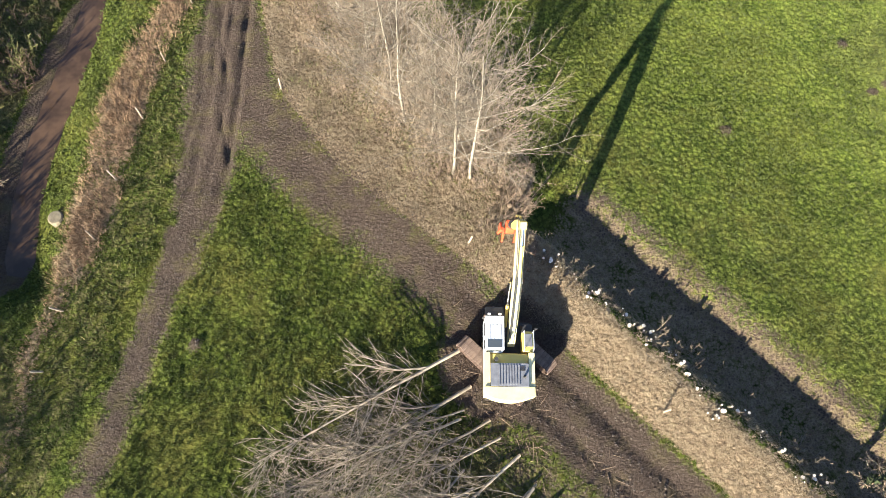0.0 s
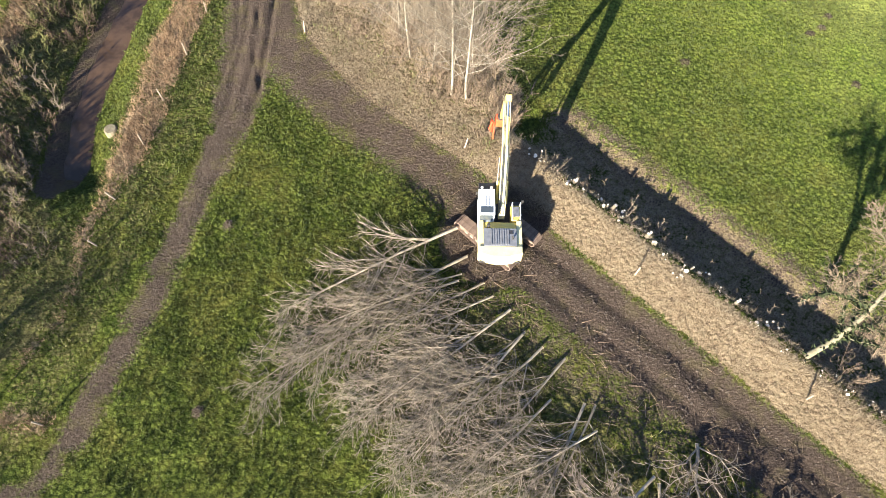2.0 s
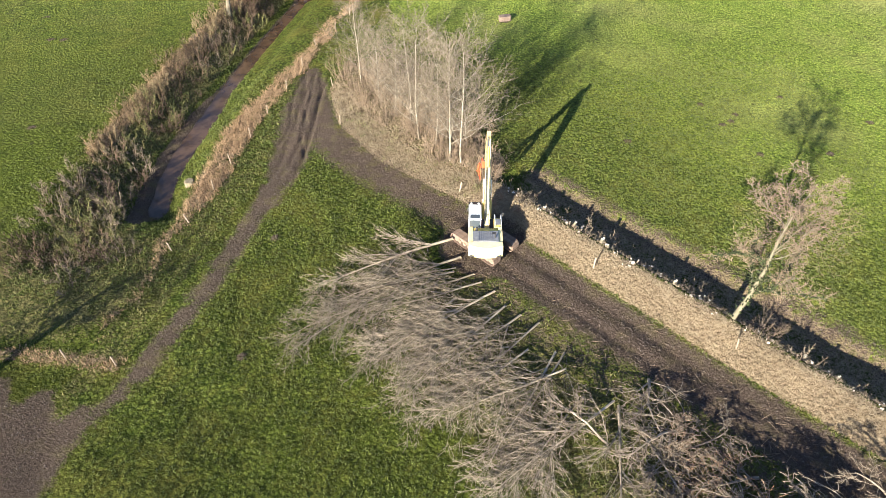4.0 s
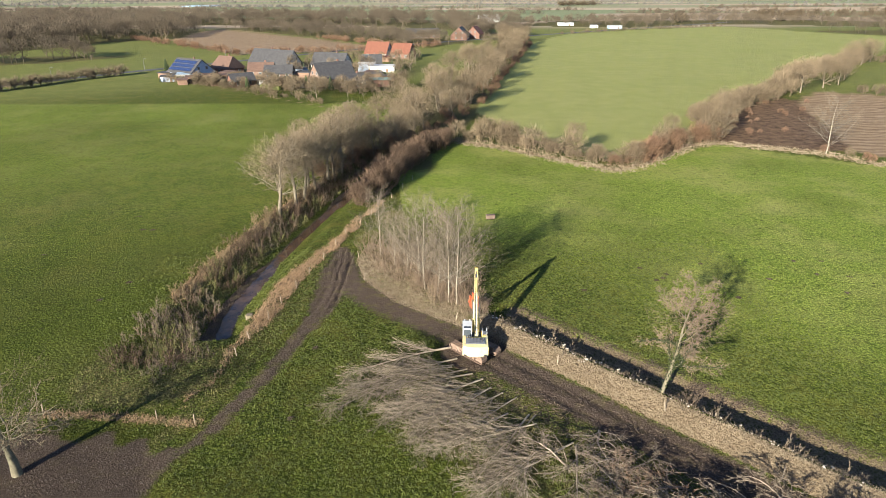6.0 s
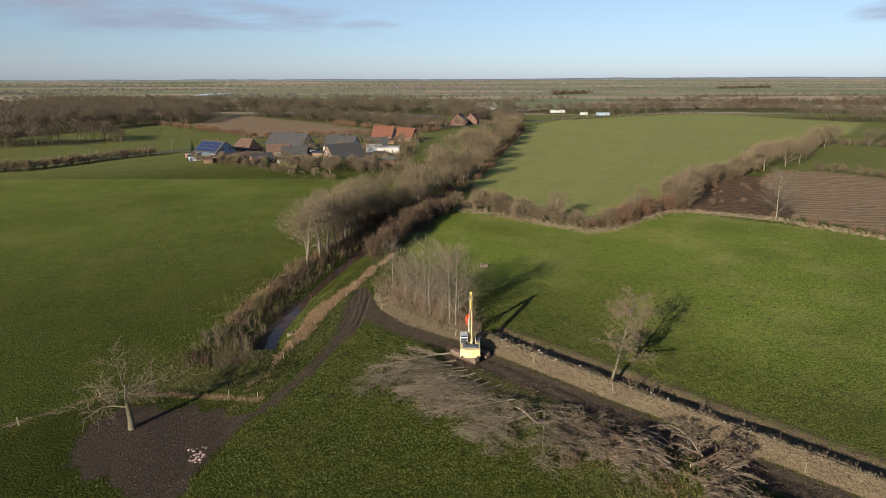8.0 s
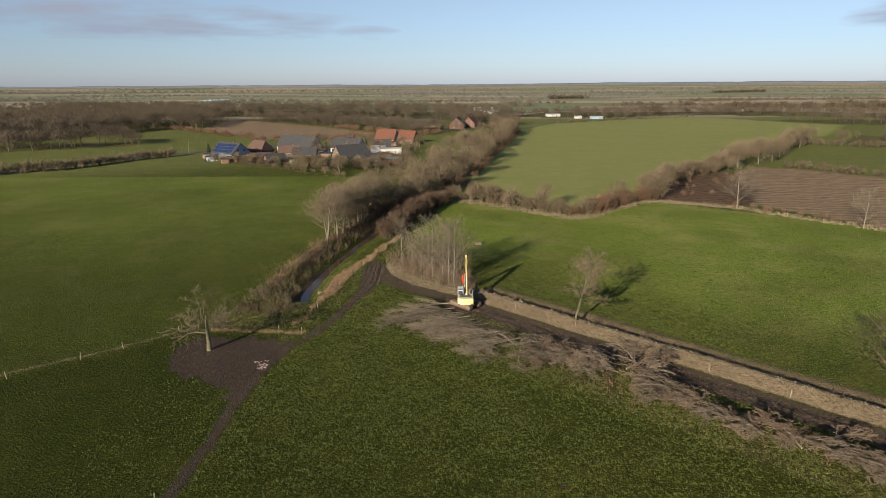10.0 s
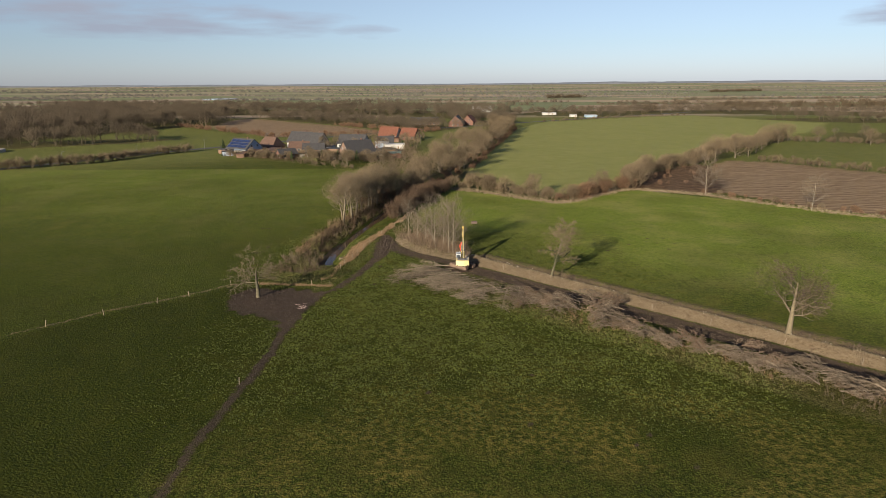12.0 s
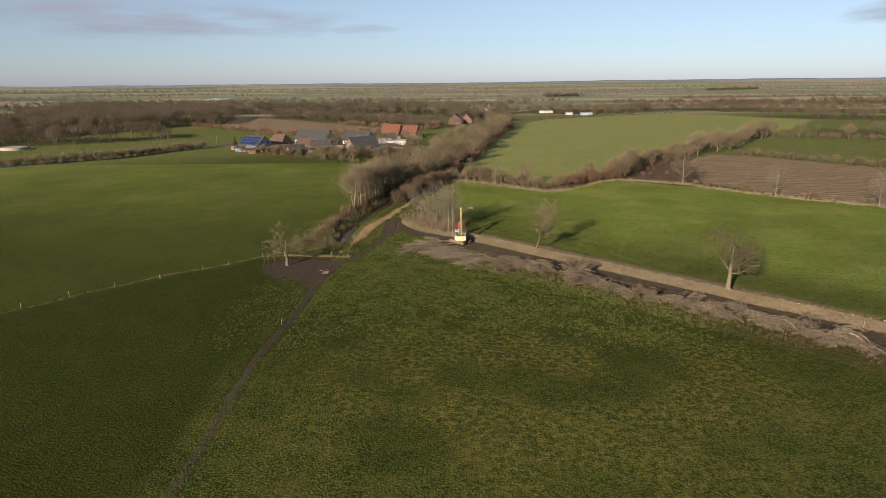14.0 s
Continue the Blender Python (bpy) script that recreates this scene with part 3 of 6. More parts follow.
def ground_height(x, y):
    a, s = bank(x, y)
    fade = smooth(a, -4.0, 2.0)
    jag = (lattice(a * 0.35, 0 * a, 5) - 0.5) * 1.1 * smooth(s, 2.0, 4.0)
    z = np.interp(s + jag, [-4.2, -3.2, -1.8, -0.7, 0.2, 0.8, 1.6, 3.3, 4.5, 5.4], [0, 0.14, 0.62, 0.98, 0.95, 0.1, -0.95, -1.1, -0.45, 0]) * fade
    e, along = off_line(x, y, WATER)
    jag = (lattice(x * 0.4, y * 0.4, 9) - 0.5) * 1.2 * (np.abs(e) > 1.9)
    dug = np.interp(e + jag, [-9, -7.6, -4.2, -2.3, -0.8, -0.4, 0.8, 1.3, 2.7, 4.0, 4.9], [0, -0.1, -1.15, -1.52, -1.70, -2.05, -2.05, -1.72, -1.0, -0.15, 0])
    thin = np.interp(e + jag, [-9, -7.6, -4.2, -1.1, -0.6, 0.3, 0.7, 2.7, 4.0, 4.9], [0, -0.1, -1.15, -1.66, -1.95, -1.95, -1.68, -1.0, -0.15, 0])
    k = smooth(y, 28, 34) * smooth(61 - y, 0, 3)
    z = z + (dug * (1 - k) + thin * k) * smooth(y, 6.5, 12.5)
    mound = smooth(4.2 - np.hypot((x + 31.5) / 1.3, y - 6.0), 0, 3.0)
    z = z - 0.7 * mound
    near = smooth(150 - np.hypot(x, y + 20), 0, 60)
    z = z + near * ((lattice(x / 6.0, y / 6.0, 1) - 0.5) * 0.22 + (lattice(x / 1.3, y / 1.3, 2) - 0.5) * 0.10)
    # wheel ruts on the track
    d, run = off_line(x, y, TRACK)
    d = d + (lattice(run * 0.12, 0 * run, 3) - 0.5) * 0.8
    bulb = smooth(run, 0, 2) * smooth(22 - run, 0, 6)
    for k, off in enumerate((-1.9, -0.5, 0.6, 1.9)):
        w = d - off - 1.9 * (lattice(run * 0.16 + 7 * k, 0 * run, 60 + k) - 0.5)
        z = z + bulb * (0.035 * np.exp(-(((np.abs(w) - 0.34) / 0.16) ** 2)) - 0.075 * np.exp(-((w / 0.2) ** 2)))
    z = z - near * 0.10 * (np.exp(-(((d - 0.95) / 0.28) ** 2)) + np.exp(-(((d + 0.95) / 0.28) ** 2)))
    d = s + 5.8 + (lattice(a * 0.12, 0 * a, 4) - 0.5) * 0.6
    z = z - fade * 0.17 * (np.exp(-(((d - 1.0) / 0.3) ** 2)) + np.exp(-(((d + 1.0) / 0.3) ** 2)))
    # low rise on the skyline, and molehills
    z = z + 20.0 * smooth(y, 2600, 4600) + 8.0 * smooth(y, 3300, 4600) * smooth(x, -400, 2200)
    for mx, my, size in MOLEHILLS:
        z = z + size * np.exp(-(((x - mx) ** 2 + (y - my) ** 2) / 0.09))
    return z


rng = np.random.default_rng(7)
MOLEHILLS = [(-3.0, -50.1, 0.3), (10.9, -45.4, 0.3), (-14.7, 6.5, 0.25), (-14.6, -5.7, 0.25), (9.0, -58.0, 0.3), (20.0, -62.0, 0.3), (22.0, -60.5, 0.3), (25.0, -66.0, 0.3)]
MOLEHILLS += [(float(a), float(b), 0.22) for a, b in zip(rng.uniform(18, 60, 14), rng.uniform(18, 30, 14))]
MOLEHILLS += [(float(a), float(b), 0.22) for a, b in zip(rng.uniform(-68, -40, 14), rng.uniform(15, 70, 14))]


def zones(x, y):
    """How much of a place is mud, dry grass and rough growth."""
    a, s = bank(x, y)
    d, run = off_line(x, y, TRACK)
    wide = np.interp(run, [0, 3, 9, 15, 25, 45, 60, 75, 160], [1.2, 2.2, 2.8, 2.4, 1.4, 0.9, 0.8, 0.55, 0.45])
    mud = smooth(wide + 0.8 - np.abs(d) + 0.7 * (lattice(x / 0.9, y / 0.9, 73) - 0.5), 0, np.interp(run, [30, 75], [2.2, 1.2])) * np.interp(run, [0, 10, 75, 100, 118, 135], [0.9, 1.0, 0.95, 0.82, 0.66, 0.54])
    d, run = off_line(x, y, TURNING)
    mud = np.maximum(mud, smooth(np.interp(run, [0, 6, 30], [3.3, 3.1, 2.6]) + 1.6 - np.abs(d), 0, 4.6))
    mud = np.maximum(mud, smooth(3.1 - np.abs(s + 5.7), 0, 1.6) * smooth(a, -2, 2))
    mud = np.maximum(mud, 0.52 * smooth(3.0 - np.abs(s + 9.0), 0, 2.0) * smooth(a, 2, 6) * smooth(44 - a, 0, 12))
    edge = np.abs(off_line(x, y, TRAMPLED + TRAMPLED[:1])[0]) * np.where(inside(x, y, TRAMPLED), 1, -1)
    mud = np.maximum(mud, smooth(edge + 2.2 * (lattice(x / 1.7, y / 1.7, 71) - 0.4), -0.9, 1.3))
    mud = np.maximum(mud, smooth(4.6 - np.hypot(x - 3.0, y - 5.6), 0, 1.6))
    mud = np.maximum(mud, 0.60 * smooth(2.2 - np.abs(s - 5.2), 0, 1.6) * smooth(a, -3, 1))
    mud = np.maximum(mud, smooth(1.5 - np.hypot(x - 7.8, y - 49.0), 0, 1.2))
    e, _ = off_line(x, y, WATER)
    mud = np.maximum(mud, smooth(np.interp(y, [28, 34, 58, 62], [1.8, 1.0, 1.0, 1.5]) - np.abs(e + 0.6), 0, 0.7) * smooth(y, 5.5, 9.0) * (y < 90))
    for mx, my, size in MOLEHILLS:
        mud = np.maximum(mud, 1.3 * np.exp(-(((x - mx) ** 2 + (y - my) ** 2) / 0.16)))
    straw = smooth(1.9 - np.abs(s + 1.7), 0, 0.7) * smooth(a, -3, 0)
    straw = np.maximum(straw, 0.70 * smooth(1.6 - np.abs(s - 4.4), 0, 1.0) * smooth(a, -3, 1))
    d, _ = off_line(x, y, STRIP_W)
    straw = np.maximum(straw, smooth(np.interp(y, [-5, 8, 16, 34, 50, 80], [0.7, 0.9, 1.8, 1.6, 1.0, 0.7]) - np.abs(d + 1.3 * (lattice(x / 3, y / 3, 53) - 0.5)), -0.6, 1.1) * np.interp(y, [-5, 4, 14, 34, 55, 80], [0.5, 0.62, 0.95, 0.85, 0.7, 0.6]) * (0.5 + 0.75 * lattice(x / 1.6, y / 1.6, 51)))
    d, _ = off_line(x, y, CLUMP_EDGE)
    straw = np.maximum(straw, 1.15 * smooth(2.3 - np.abs(d + 1.6), 0, 0.9))
    straw = np.maximum(straw, 0.68 * inside(x, y, CLUMP))
    clump_rough = 0.6 * inside(x, y, CLUMP)
    d, _ = off_line(x, y, FENCE_W)
    straw = np.maximum(straw, 0.56 * smooth(1.2 - np.abs(d), 0, 1.0))
    straw = np.maximum(straw, 0.75 * smooth(1.5 - np.abs(e + 7.4), 0, 1.0) * smooth(y, 14, 22) * (y < 90))
    straw = np.maximum(straw, 0.55 * smooth(1.0 - np.abs(e - 5.0), 0, 1.0) * smooth(y, 55, 65) * (y < 92))
    for line, wide in HEDGE_LINES:
        d, _ = off_line(x, y, line)
        straw = np.maximum(straw, 0.75 * smooth(wide * 0.7 - np.abs(d), 0, 1.5))
    rough = np.maximum(clump_rough, smooth(3.4 - np.abs(e + 5.0), 0, 1.2) * smooth(y, 2, 8) * (y < 92))
    mud = np.maximum(mud, 0.36 * smooth(2.2 - np.abs(s - 2.4), 0, 0.8) * smooth(a, -2, 1))
    straw = np.maximum(straw, 0.66 * smooth(2.6 - np.abs(s - 2.2), 0, 0.8) * smooth(a, -2, 1))
    rough = np.maximum(rough, 0.7 * smooth(11.0 - np.hypot(x + 31, (y - 2) * 1.2), 0, 5))
    rough = np.maximum(rough, 0.6 * smooth(6.5 - np.abs(s + 14.5), 0, 2) * smooth(a, 0, 5))
    rough = np.maximum(rough, smooth(np.interp(y, [75, 130, 250, 450], [14, 16, 10, 8]) - np.abs(x - np.interp(y, [75, 93, 140, 209, 322, 445], [-14, -15, -4, 8, 29, 53])), 0, 5) * smooth(y, 72, 85) * (y < 470))
    d, run = off_line(x, y, TRACK)
    rough = np.maximum(rough, 0.52 * smooth(d, 1.0, 2.5) * (run < 50) * (off_line(x, y, STRIP_W)[0] > 0))
    rough = np.maximum(rough, 0.9 * smooth(60 - np.hypot((x + 66) / 1.1, (y - 250) / 1.2), 0, 22))
    return mud, straw, rough


THICKET = [(-15.6, 56), (-13.8, 63), (-10.8, 75), (-7.0, 88), (-3.0, 98), (0.5, 106)]
HEDGE_LINES = [
    ([(3, 108), (14, 101), (24, 91), (37.5, 79.5), (44, 84), (61, 102), (69, 105)], 3.8),
    ([(69, 105), (90, 94), (104, 76.5), (116, 62.5), (137, 46), (220, 0)], 3.4),
    ([(69, 106), (77, 135), (119, 174), (143, 213), (188, 262), (223, 288)], 3.0),
    ([(-300, 90), (-218, 162), (-178, 188), (-162, 222), (-147, 246), (-119, 226), (-75, 189), (-40, 158), (-20, 120)], 2.2),
    ([(153, 186), (194, 132), (330, 62)], 2.2),
]


def build_ground():
    def steps(a, b, fine, grow, limit):
        """Fine between a and b, then growing steps out to the limits."""
        mid = list(np.arange(a, b + fine / 2, fine))
        lo, hi, d = [], [], fine
        p = mid[-1]
        while p < limit[1]:
            d = min(d * grow, 60.0) if p < 1200 else d * 1.15
            p += d
            hi.append(min(p, limit[1]))
        d, p = fine, mid[0]
        while p > limit[0]:
            d = min(d * grow, 60.0) if p > -1200 else d * 1.15
            p -= d
            lo.append(max(p, limit[0]))
        return np.array(lo[::-1] + mid + hi)

    def finer(v, a, b):
        """Halves the steps between a and b."""
        mid = (v[:-1] + v[1:]) / 2
        return np.sort(np.concatenate([v, mid[(mid > a) & (mid < b)]]))

    xs = finer(steps(-32, 48, 0.34, 1.03, (-4600, 4600)), -19.5, -9.5)
    ys = finer(steps(-42, 40, 0.34, 1.03, (-900, 4700)), 12, 36)
    X, Y = np.meshgrid(xs, ys)
    Z = ground_height(X, Y)
    ny, nx = X.shape
    v = np.stack([X.ravel(), Y.ravel(), Z.ravel()], 1)
    i = (np.arange(ny - 1)[:, None] * nx + np.arange(nx - 1)[None, :]).ravel()
    geo = Geo().add(v, quads=np.stack([i, i + 1, i + nx + 1, i + nx], 1))
    ob = solid("ground", geo, "ground", "rough green winter pasture with muddy tracks, ditches and dry grass", "ground", kind="structure", smooth=True)
    mud, straw, rough = zones(v[:, 0], v[:, 1])
    x, y = v[:, 0], v[:, 1]
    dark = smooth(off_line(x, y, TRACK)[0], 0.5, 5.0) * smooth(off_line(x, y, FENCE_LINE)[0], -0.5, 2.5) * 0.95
    # brightness falloff over the west field put into its colour, darkest near
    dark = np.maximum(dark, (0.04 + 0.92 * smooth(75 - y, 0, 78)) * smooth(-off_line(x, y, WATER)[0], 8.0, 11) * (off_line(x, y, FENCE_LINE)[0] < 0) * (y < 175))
    # south pasture: own dark green, plus view brightness put in along y
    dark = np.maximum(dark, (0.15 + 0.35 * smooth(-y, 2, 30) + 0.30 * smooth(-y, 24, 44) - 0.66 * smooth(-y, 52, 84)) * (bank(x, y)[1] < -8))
    dark = np.maximum(dark, smooth(11 - np.hypot((x + 33.0) * 1.05, y + 16.8), 0, 3))
    yellow = smooth(36 - np.hypot((x - 14) / 1.4, y + 70), 0, 22) * np.clip(1.9 * lattice(x / 6, y / 6, 41) - 0.25, 0, 1)
    for bx, by, bw, bh in DAMP:
        spot = smooth(1.15 - np.hypot((x - bx) / bw, (y - by) / bh) + 1.1 * (lattice(x / 4, y / 4, 42) - 0.5), 0, 0.7)
        dark, yellow = np.maximum(dark, 0.5 * spot), yellow * (1 - 0.7 * spot)
    plough = np.maximum(inside(x, y, STUBBLE), inside(x, y, BROWN_FIELD)) * 1.0
    far = smooth(y, 560, 640) + smooth(np.abs(x), 420, 520)
    lush = np.maximum(inside(x, y, BIG_FIELD) * 1.0, 0.42 * smooth(np.hypot(x, y), 190, 260) * (1 - np.clip(far, 0, 1)))
    meadow = 1.0 * (inside(x, y, NORTH_FIELD) & (bank(x, y)[1] > 5.0)) * (0.78 + 0.6 * (lattice(x / 14, y / 14, 31) - 0.3))
    # far end of the west field lightened in colour by that falloff
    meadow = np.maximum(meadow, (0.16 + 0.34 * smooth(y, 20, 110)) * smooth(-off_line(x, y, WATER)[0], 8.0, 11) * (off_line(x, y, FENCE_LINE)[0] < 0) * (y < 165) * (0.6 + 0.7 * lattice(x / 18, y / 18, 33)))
    # north field: paler growth off the bank, with view-angle brightness coloured in
    meadow = meadow * np.where(inside(x, y, NORTH_FIELD), 0.16 + 0.84 * smooth(bank(x, y)[1], 9, 32), 1.0)
    meadow, none = np.clip(meadow, 0, 1), np.zeros(len(x))
    heath = inside(x, y, HEATH) * 1.0
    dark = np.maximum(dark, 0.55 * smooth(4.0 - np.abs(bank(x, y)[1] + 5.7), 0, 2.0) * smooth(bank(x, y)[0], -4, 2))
    # bank's shade in the ditch bed deepened through a darker ground colour
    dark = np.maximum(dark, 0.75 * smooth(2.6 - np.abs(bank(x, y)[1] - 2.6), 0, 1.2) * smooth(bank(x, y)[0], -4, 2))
    far = np.clip(far, 0, 1) * (1 - lush)
    for poly in WOODS:
        rough = np.maximum(rough, 0.95 * inside(x, y, poly))
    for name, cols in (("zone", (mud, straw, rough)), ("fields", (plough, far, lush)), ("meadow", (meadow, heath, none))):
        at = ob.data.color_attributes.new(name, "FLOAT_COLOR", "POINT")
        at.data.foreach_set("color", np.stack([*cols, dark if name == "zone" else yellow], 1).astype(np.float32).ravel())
    return ob


build_ground()


def strip(name, pts, wide, lift, material, label, category, kind="structure"):
    """A ribbon laid on the ground along a line."""
    geo, v = Geo(), []
    fine = []
    for (ax, ay), (bx, by) in zip(pts[:-1], pts[1:]):
        n = max(1, int(math.hypot(bx - ax, by - ay) / 8))
        fine += [(ax + (bx - ax) * k / n, ay + (by - ay) * k / n) for k in range(n)]
    fine.append(pts[-1])
    for i, (x, y) in enumerate(fine):
        ax, ay = fine[max(i - 1, 0)]
        bx, by = fine[min(i + 1, len(fine) - 1)]
        L = math.hypot(bx - ax, by - ay)
        nx, ny = -(by - ay) / L, (bx - ax) / L
        for k in (-0.5, -0.46, 0.46, 0.5):
            v.append((x + nx * wide * k, y + ny * wide * k, lift if abs(k) < 0.48 else lift - 0.3))
    q = [(i * 4 + k, i * 4 + k + 1, i * 4 + k + 5, i * 4 + k + 4) for i in range(len(fine) - 1) for k in range(3)]
    return solid(name, geo.add(v, quads=q), material, label, category, kind=kind)


strip("road", ROAD, 5.4, 0.18, "asphalt", "grey asphalt country road behind the houses", "road")
strip("ditch_water", WATER, 4.2, -1.80, "water", "still brown water in the drainage ditch", "water")


# ---- trees ----
def grow(seed, height, radius, kids, ratio, angle, wob, up, start, segs, girth=0.6, wind=(0, 0), twig=0.012, lean=(0, 0)):
    """The limbs of a bare tree, level by level: rows of start, end, two radii, level."""
    r = random.Random(seed)
    rows = []
    last = len(segs) - 1

    def limb(p, d, L, rad, lev):
        n = segs[lev]
        p, d = Vector(p), Vector(d).normalized()
        r0 = max(rad, twig)
        for i in range(n):
            d = d + Vector((r.gauss(0, 1), r.gauss(0, 1), r.gauss(0, 1))) * wob[lev] + Vector((wind[0] * (lev > 0), wind[1] * (lev > 0), up[lev]))
            d.normalize()
            q = p + d * (L / n)
            f = (i + 1) / n
            r1 = max(rad * (1 - f * 0.85), twig * (0.4 if lev == last else 1))
            rows.append((*p, *q, r0, r1, lev))
            if lev < last and f >= start[lev]:
                k = kids[lev]
                k = int(k) + (r.random() < k - int(k))
                for _ in range(k):
                    turn = r.uniform(0, 2 * math.pi)
                    side = d.orthogonal().normalized()
                    side.rotate(Matrix.Rotation(turn, 3, d))
                    lift = radians(angle[lev] + r.gauss(0, 9))
                    child = d * math.cos(lift) + side * math.sin(lift)
                    limb(p.lerp(q, r.random()), child, L * ratio[lev] * (1.12 - 0.62 * f) * r.uniform(0.7, 1.25), r1 * girth * r.uniform(0.7, 1.1), lev + 1)
            p, r0 = q, r1

    limb((0, 0, -0.3), (lean[0], lean[1], 1), height, radius, 0)
    return np.array(rows)


def bars(geo, a, sides):
    """Tapered bars for rows of limbs."""
    if not len(a):
        return geo
    p, q, r0, r1 = a[:, 0:3], a[:, 3:6], a[:, 6], a[:, 7]
    d = q - p
    d /= np.linalg.norm(d, axis=1, keepdims=True) + 1e-9
    ref = np.where(np.abs(d[:, 2:3]) < 0.8, [[0, 0, 1.0]], [[1.0, 0, 0]])
    u = np.cross(d, ref)
    u /= np.linalg.norm(u, axis=1, keepdims=True) + 1e-9
    w = np.cross(d, u)
    ang = np.arange(sides) * 2 * math.pi / sides
    ring = u[:, None] * np.cos(ang)[None, :, None] + w[:, None] * np.sin(ang)[None, :, None]
    lo, hi = p[:, None] + ring * r0[:, None, None], q[:, None] + ring * r1[:, None, None]
    v = np.concatenate([lo, hi], 1).reshape(-1, 3)
    base = np.arange(len(a))[:, None] * 2 * sides
    k = np.arange(sides)
    quads = np.stack([base + k, base + (k + 1) % sides, base + sides + (k + 1) % sides, base + sides + k], -1).reshape(-1, 4)
    return geo.add(v, quads=quads)


def spikes(geo, a):
    """Twigs: three-sided bars that end in a point."""
    if not len(a):
        return geo
    p, q, r0 = a[:, 0:3], a[:, 3:6], a[:, 6]
    d = q - p
    d /= np.linalg.norm(d, axis=1, keepdims=True) + 1e-9
    ref = np.where(np.abs(d[:, 2:3]) < 0.8, [[0, 0, 1.0]], [[1.0, 0, 0]])
    u = np.cross(d, ref)
    u /= np.linalg.norm(u, axis=1, keepdims=True) + 1e-9
    w = np.cross(d, u)
    ang = np.arange(3) * 2 * math.pi / 3
    ring = p[:, None] + (u[:, None] * np.cos(ang)[None, :, None] + w[:, None] * np.sin(ang)[None, :, None]) * r0[:, None, None]
    v = np.concatenate([ring, q[:, None]], 1).reshape(-1, 3)
    base = np.arange(len(a))[:, None] * 4
    k = np.arange(3)
    tris = np.stack([base + k, base + (k + 1) % 3, base + 3 + 0 * k], -1).reshape(-1, 3)
    return geo.add(v, tris)


def slivers(geo, a):
    """The finest twigs: one thin pointed blade each, turned at random."""
    p, q, r0 = a[:, 0:3], a[:, 3:6], a[:, 6]
    side = np.cross(q - p, np.random.default_rng(len(a)).normal(size=p.shape))
    side *= (r0 / (np.linalg.norm(side, axis=1) + 1e-9))[:, None]
    k = np.arange(len(a))[:, None] * 3
    return geo.add(np.stack([p - side, p + side, q], 1).reshape(-1, 3), k + np.arange(3))


def haze(rows, seed, count, centre, reach, length, radius):
    """More twigs for a crown, filling a rounded, uneven space; they are added to the tree's last level."""
    r = random.Random(seed)
    last = rows[:, 8].max()
    lumps = [(r.gauss(0, 0.55), r.gauss(0, 0.55), r.gauss(0, 0.5)) for _ in range(9)]
    out = []
    for i in range(count):
        lx, ly, lz = lumps[i % 9]
        d = Vector((r.gauss(0, 1), r.gauss(0, 1), r.gauss(0, 1))).normalized() * (0.55 * r.random() ** 0.4)
        p = Vector((lx * 0.75 + d.x, ly * 0.75 + d.y, lz * 0.75 + d.z))
        if p.length > 1.05:
            p *= 1.05 / p.length
        way = (p.normalized() * 0.7 + Vector((r.gauss(0, 0.5), r.gauss(0, 0.5), r.gauss(0.35, 0.5)))).normalized()
        a = Vector((centre[0] + p.x * reach[0], centre[1] + p.y * reach[0], centre[2] + p.z * reach[1]))
        b = a + way * length * r.uniform(0.5, 1.3)
        out.append((*a, *b, radius * r.uniform(0.6, 1.2), 0, last))
    return np.concatenate([rows, np.array(out)])


def dome(rows, seed, count, centre, reach, length, radius, clumps=16):
    """A full, rounded crown: clumps of twigs spread over the upper part of an egg."""
    r = random.Random(seed)
    last = rows[:, 8].max()
    spots = []
    for i in range(clumps):
        h = -0.45 + 1.4 * (i + r.random()) / clumps
        t, k = i * 2.4 + r.uniform(-0.5, 0.5), r.uniform(0.45, 0.78)
        w = math.sqrt(max(0.05, 1 - h * h))
        spots.append((w * k * math.cos(t), w * k * math.sin(t), h * r.uniform(0.6, 0.85), r.uniform(0.26, 0.44)))
    out = []
    for i in range(count):
        x, y, z, size = spots[i % clumps]
        d = Vector((r.gauss(0, 1), r.gauss(0, 1), r.gauss(0, 1))).normalized()
        p = Vector((x, y, z)) + d * size * r.random() ** 0.5
        way = (d * 0.5 + p * 0.8 + Vector((r.gauss(0, 0.4), r.gauss(0, 0.4), r.gauss(0.3, 0.4)))).normalized()
        a = Vector((centre[0] + p.x * reach[0], centre[1] + p.y * reach[0], centre[2] + p.z * reach[1]))
        out.append((*a, *(a + way * length * r.uniform(0.5, 1.2)), radius * r.uniform(0.6, 1.2), 0, last))
    return np.concatenate([rows, np.array(out)])


def tree(name, rows, trunk_mat, twig_mat, label, category="tree", group="", m=None, wood=1, fine=spikes):
    """A bare tree: trunk with its main limbs, and a crown of branches and twigs."""
    ob = thing(name, label, category, m, group)
    lev, last = rows[:, 8], rows[:, 8].max()
    g = bars(Geo(), rows[lev == 0], 8)
    bars(g, rows[(lev > 0) & (lev <= wood)], 5)
    part("trunk", g, trunk_mat, ob, smooth=True)
    g = bars(Geo(), rows[(lev > wood) & (lev < last)], 3)
    fine(g, rows[lev == last])
    part("crown", g, twig_mat, ob, "crown of bare winter twigs")
    return ob


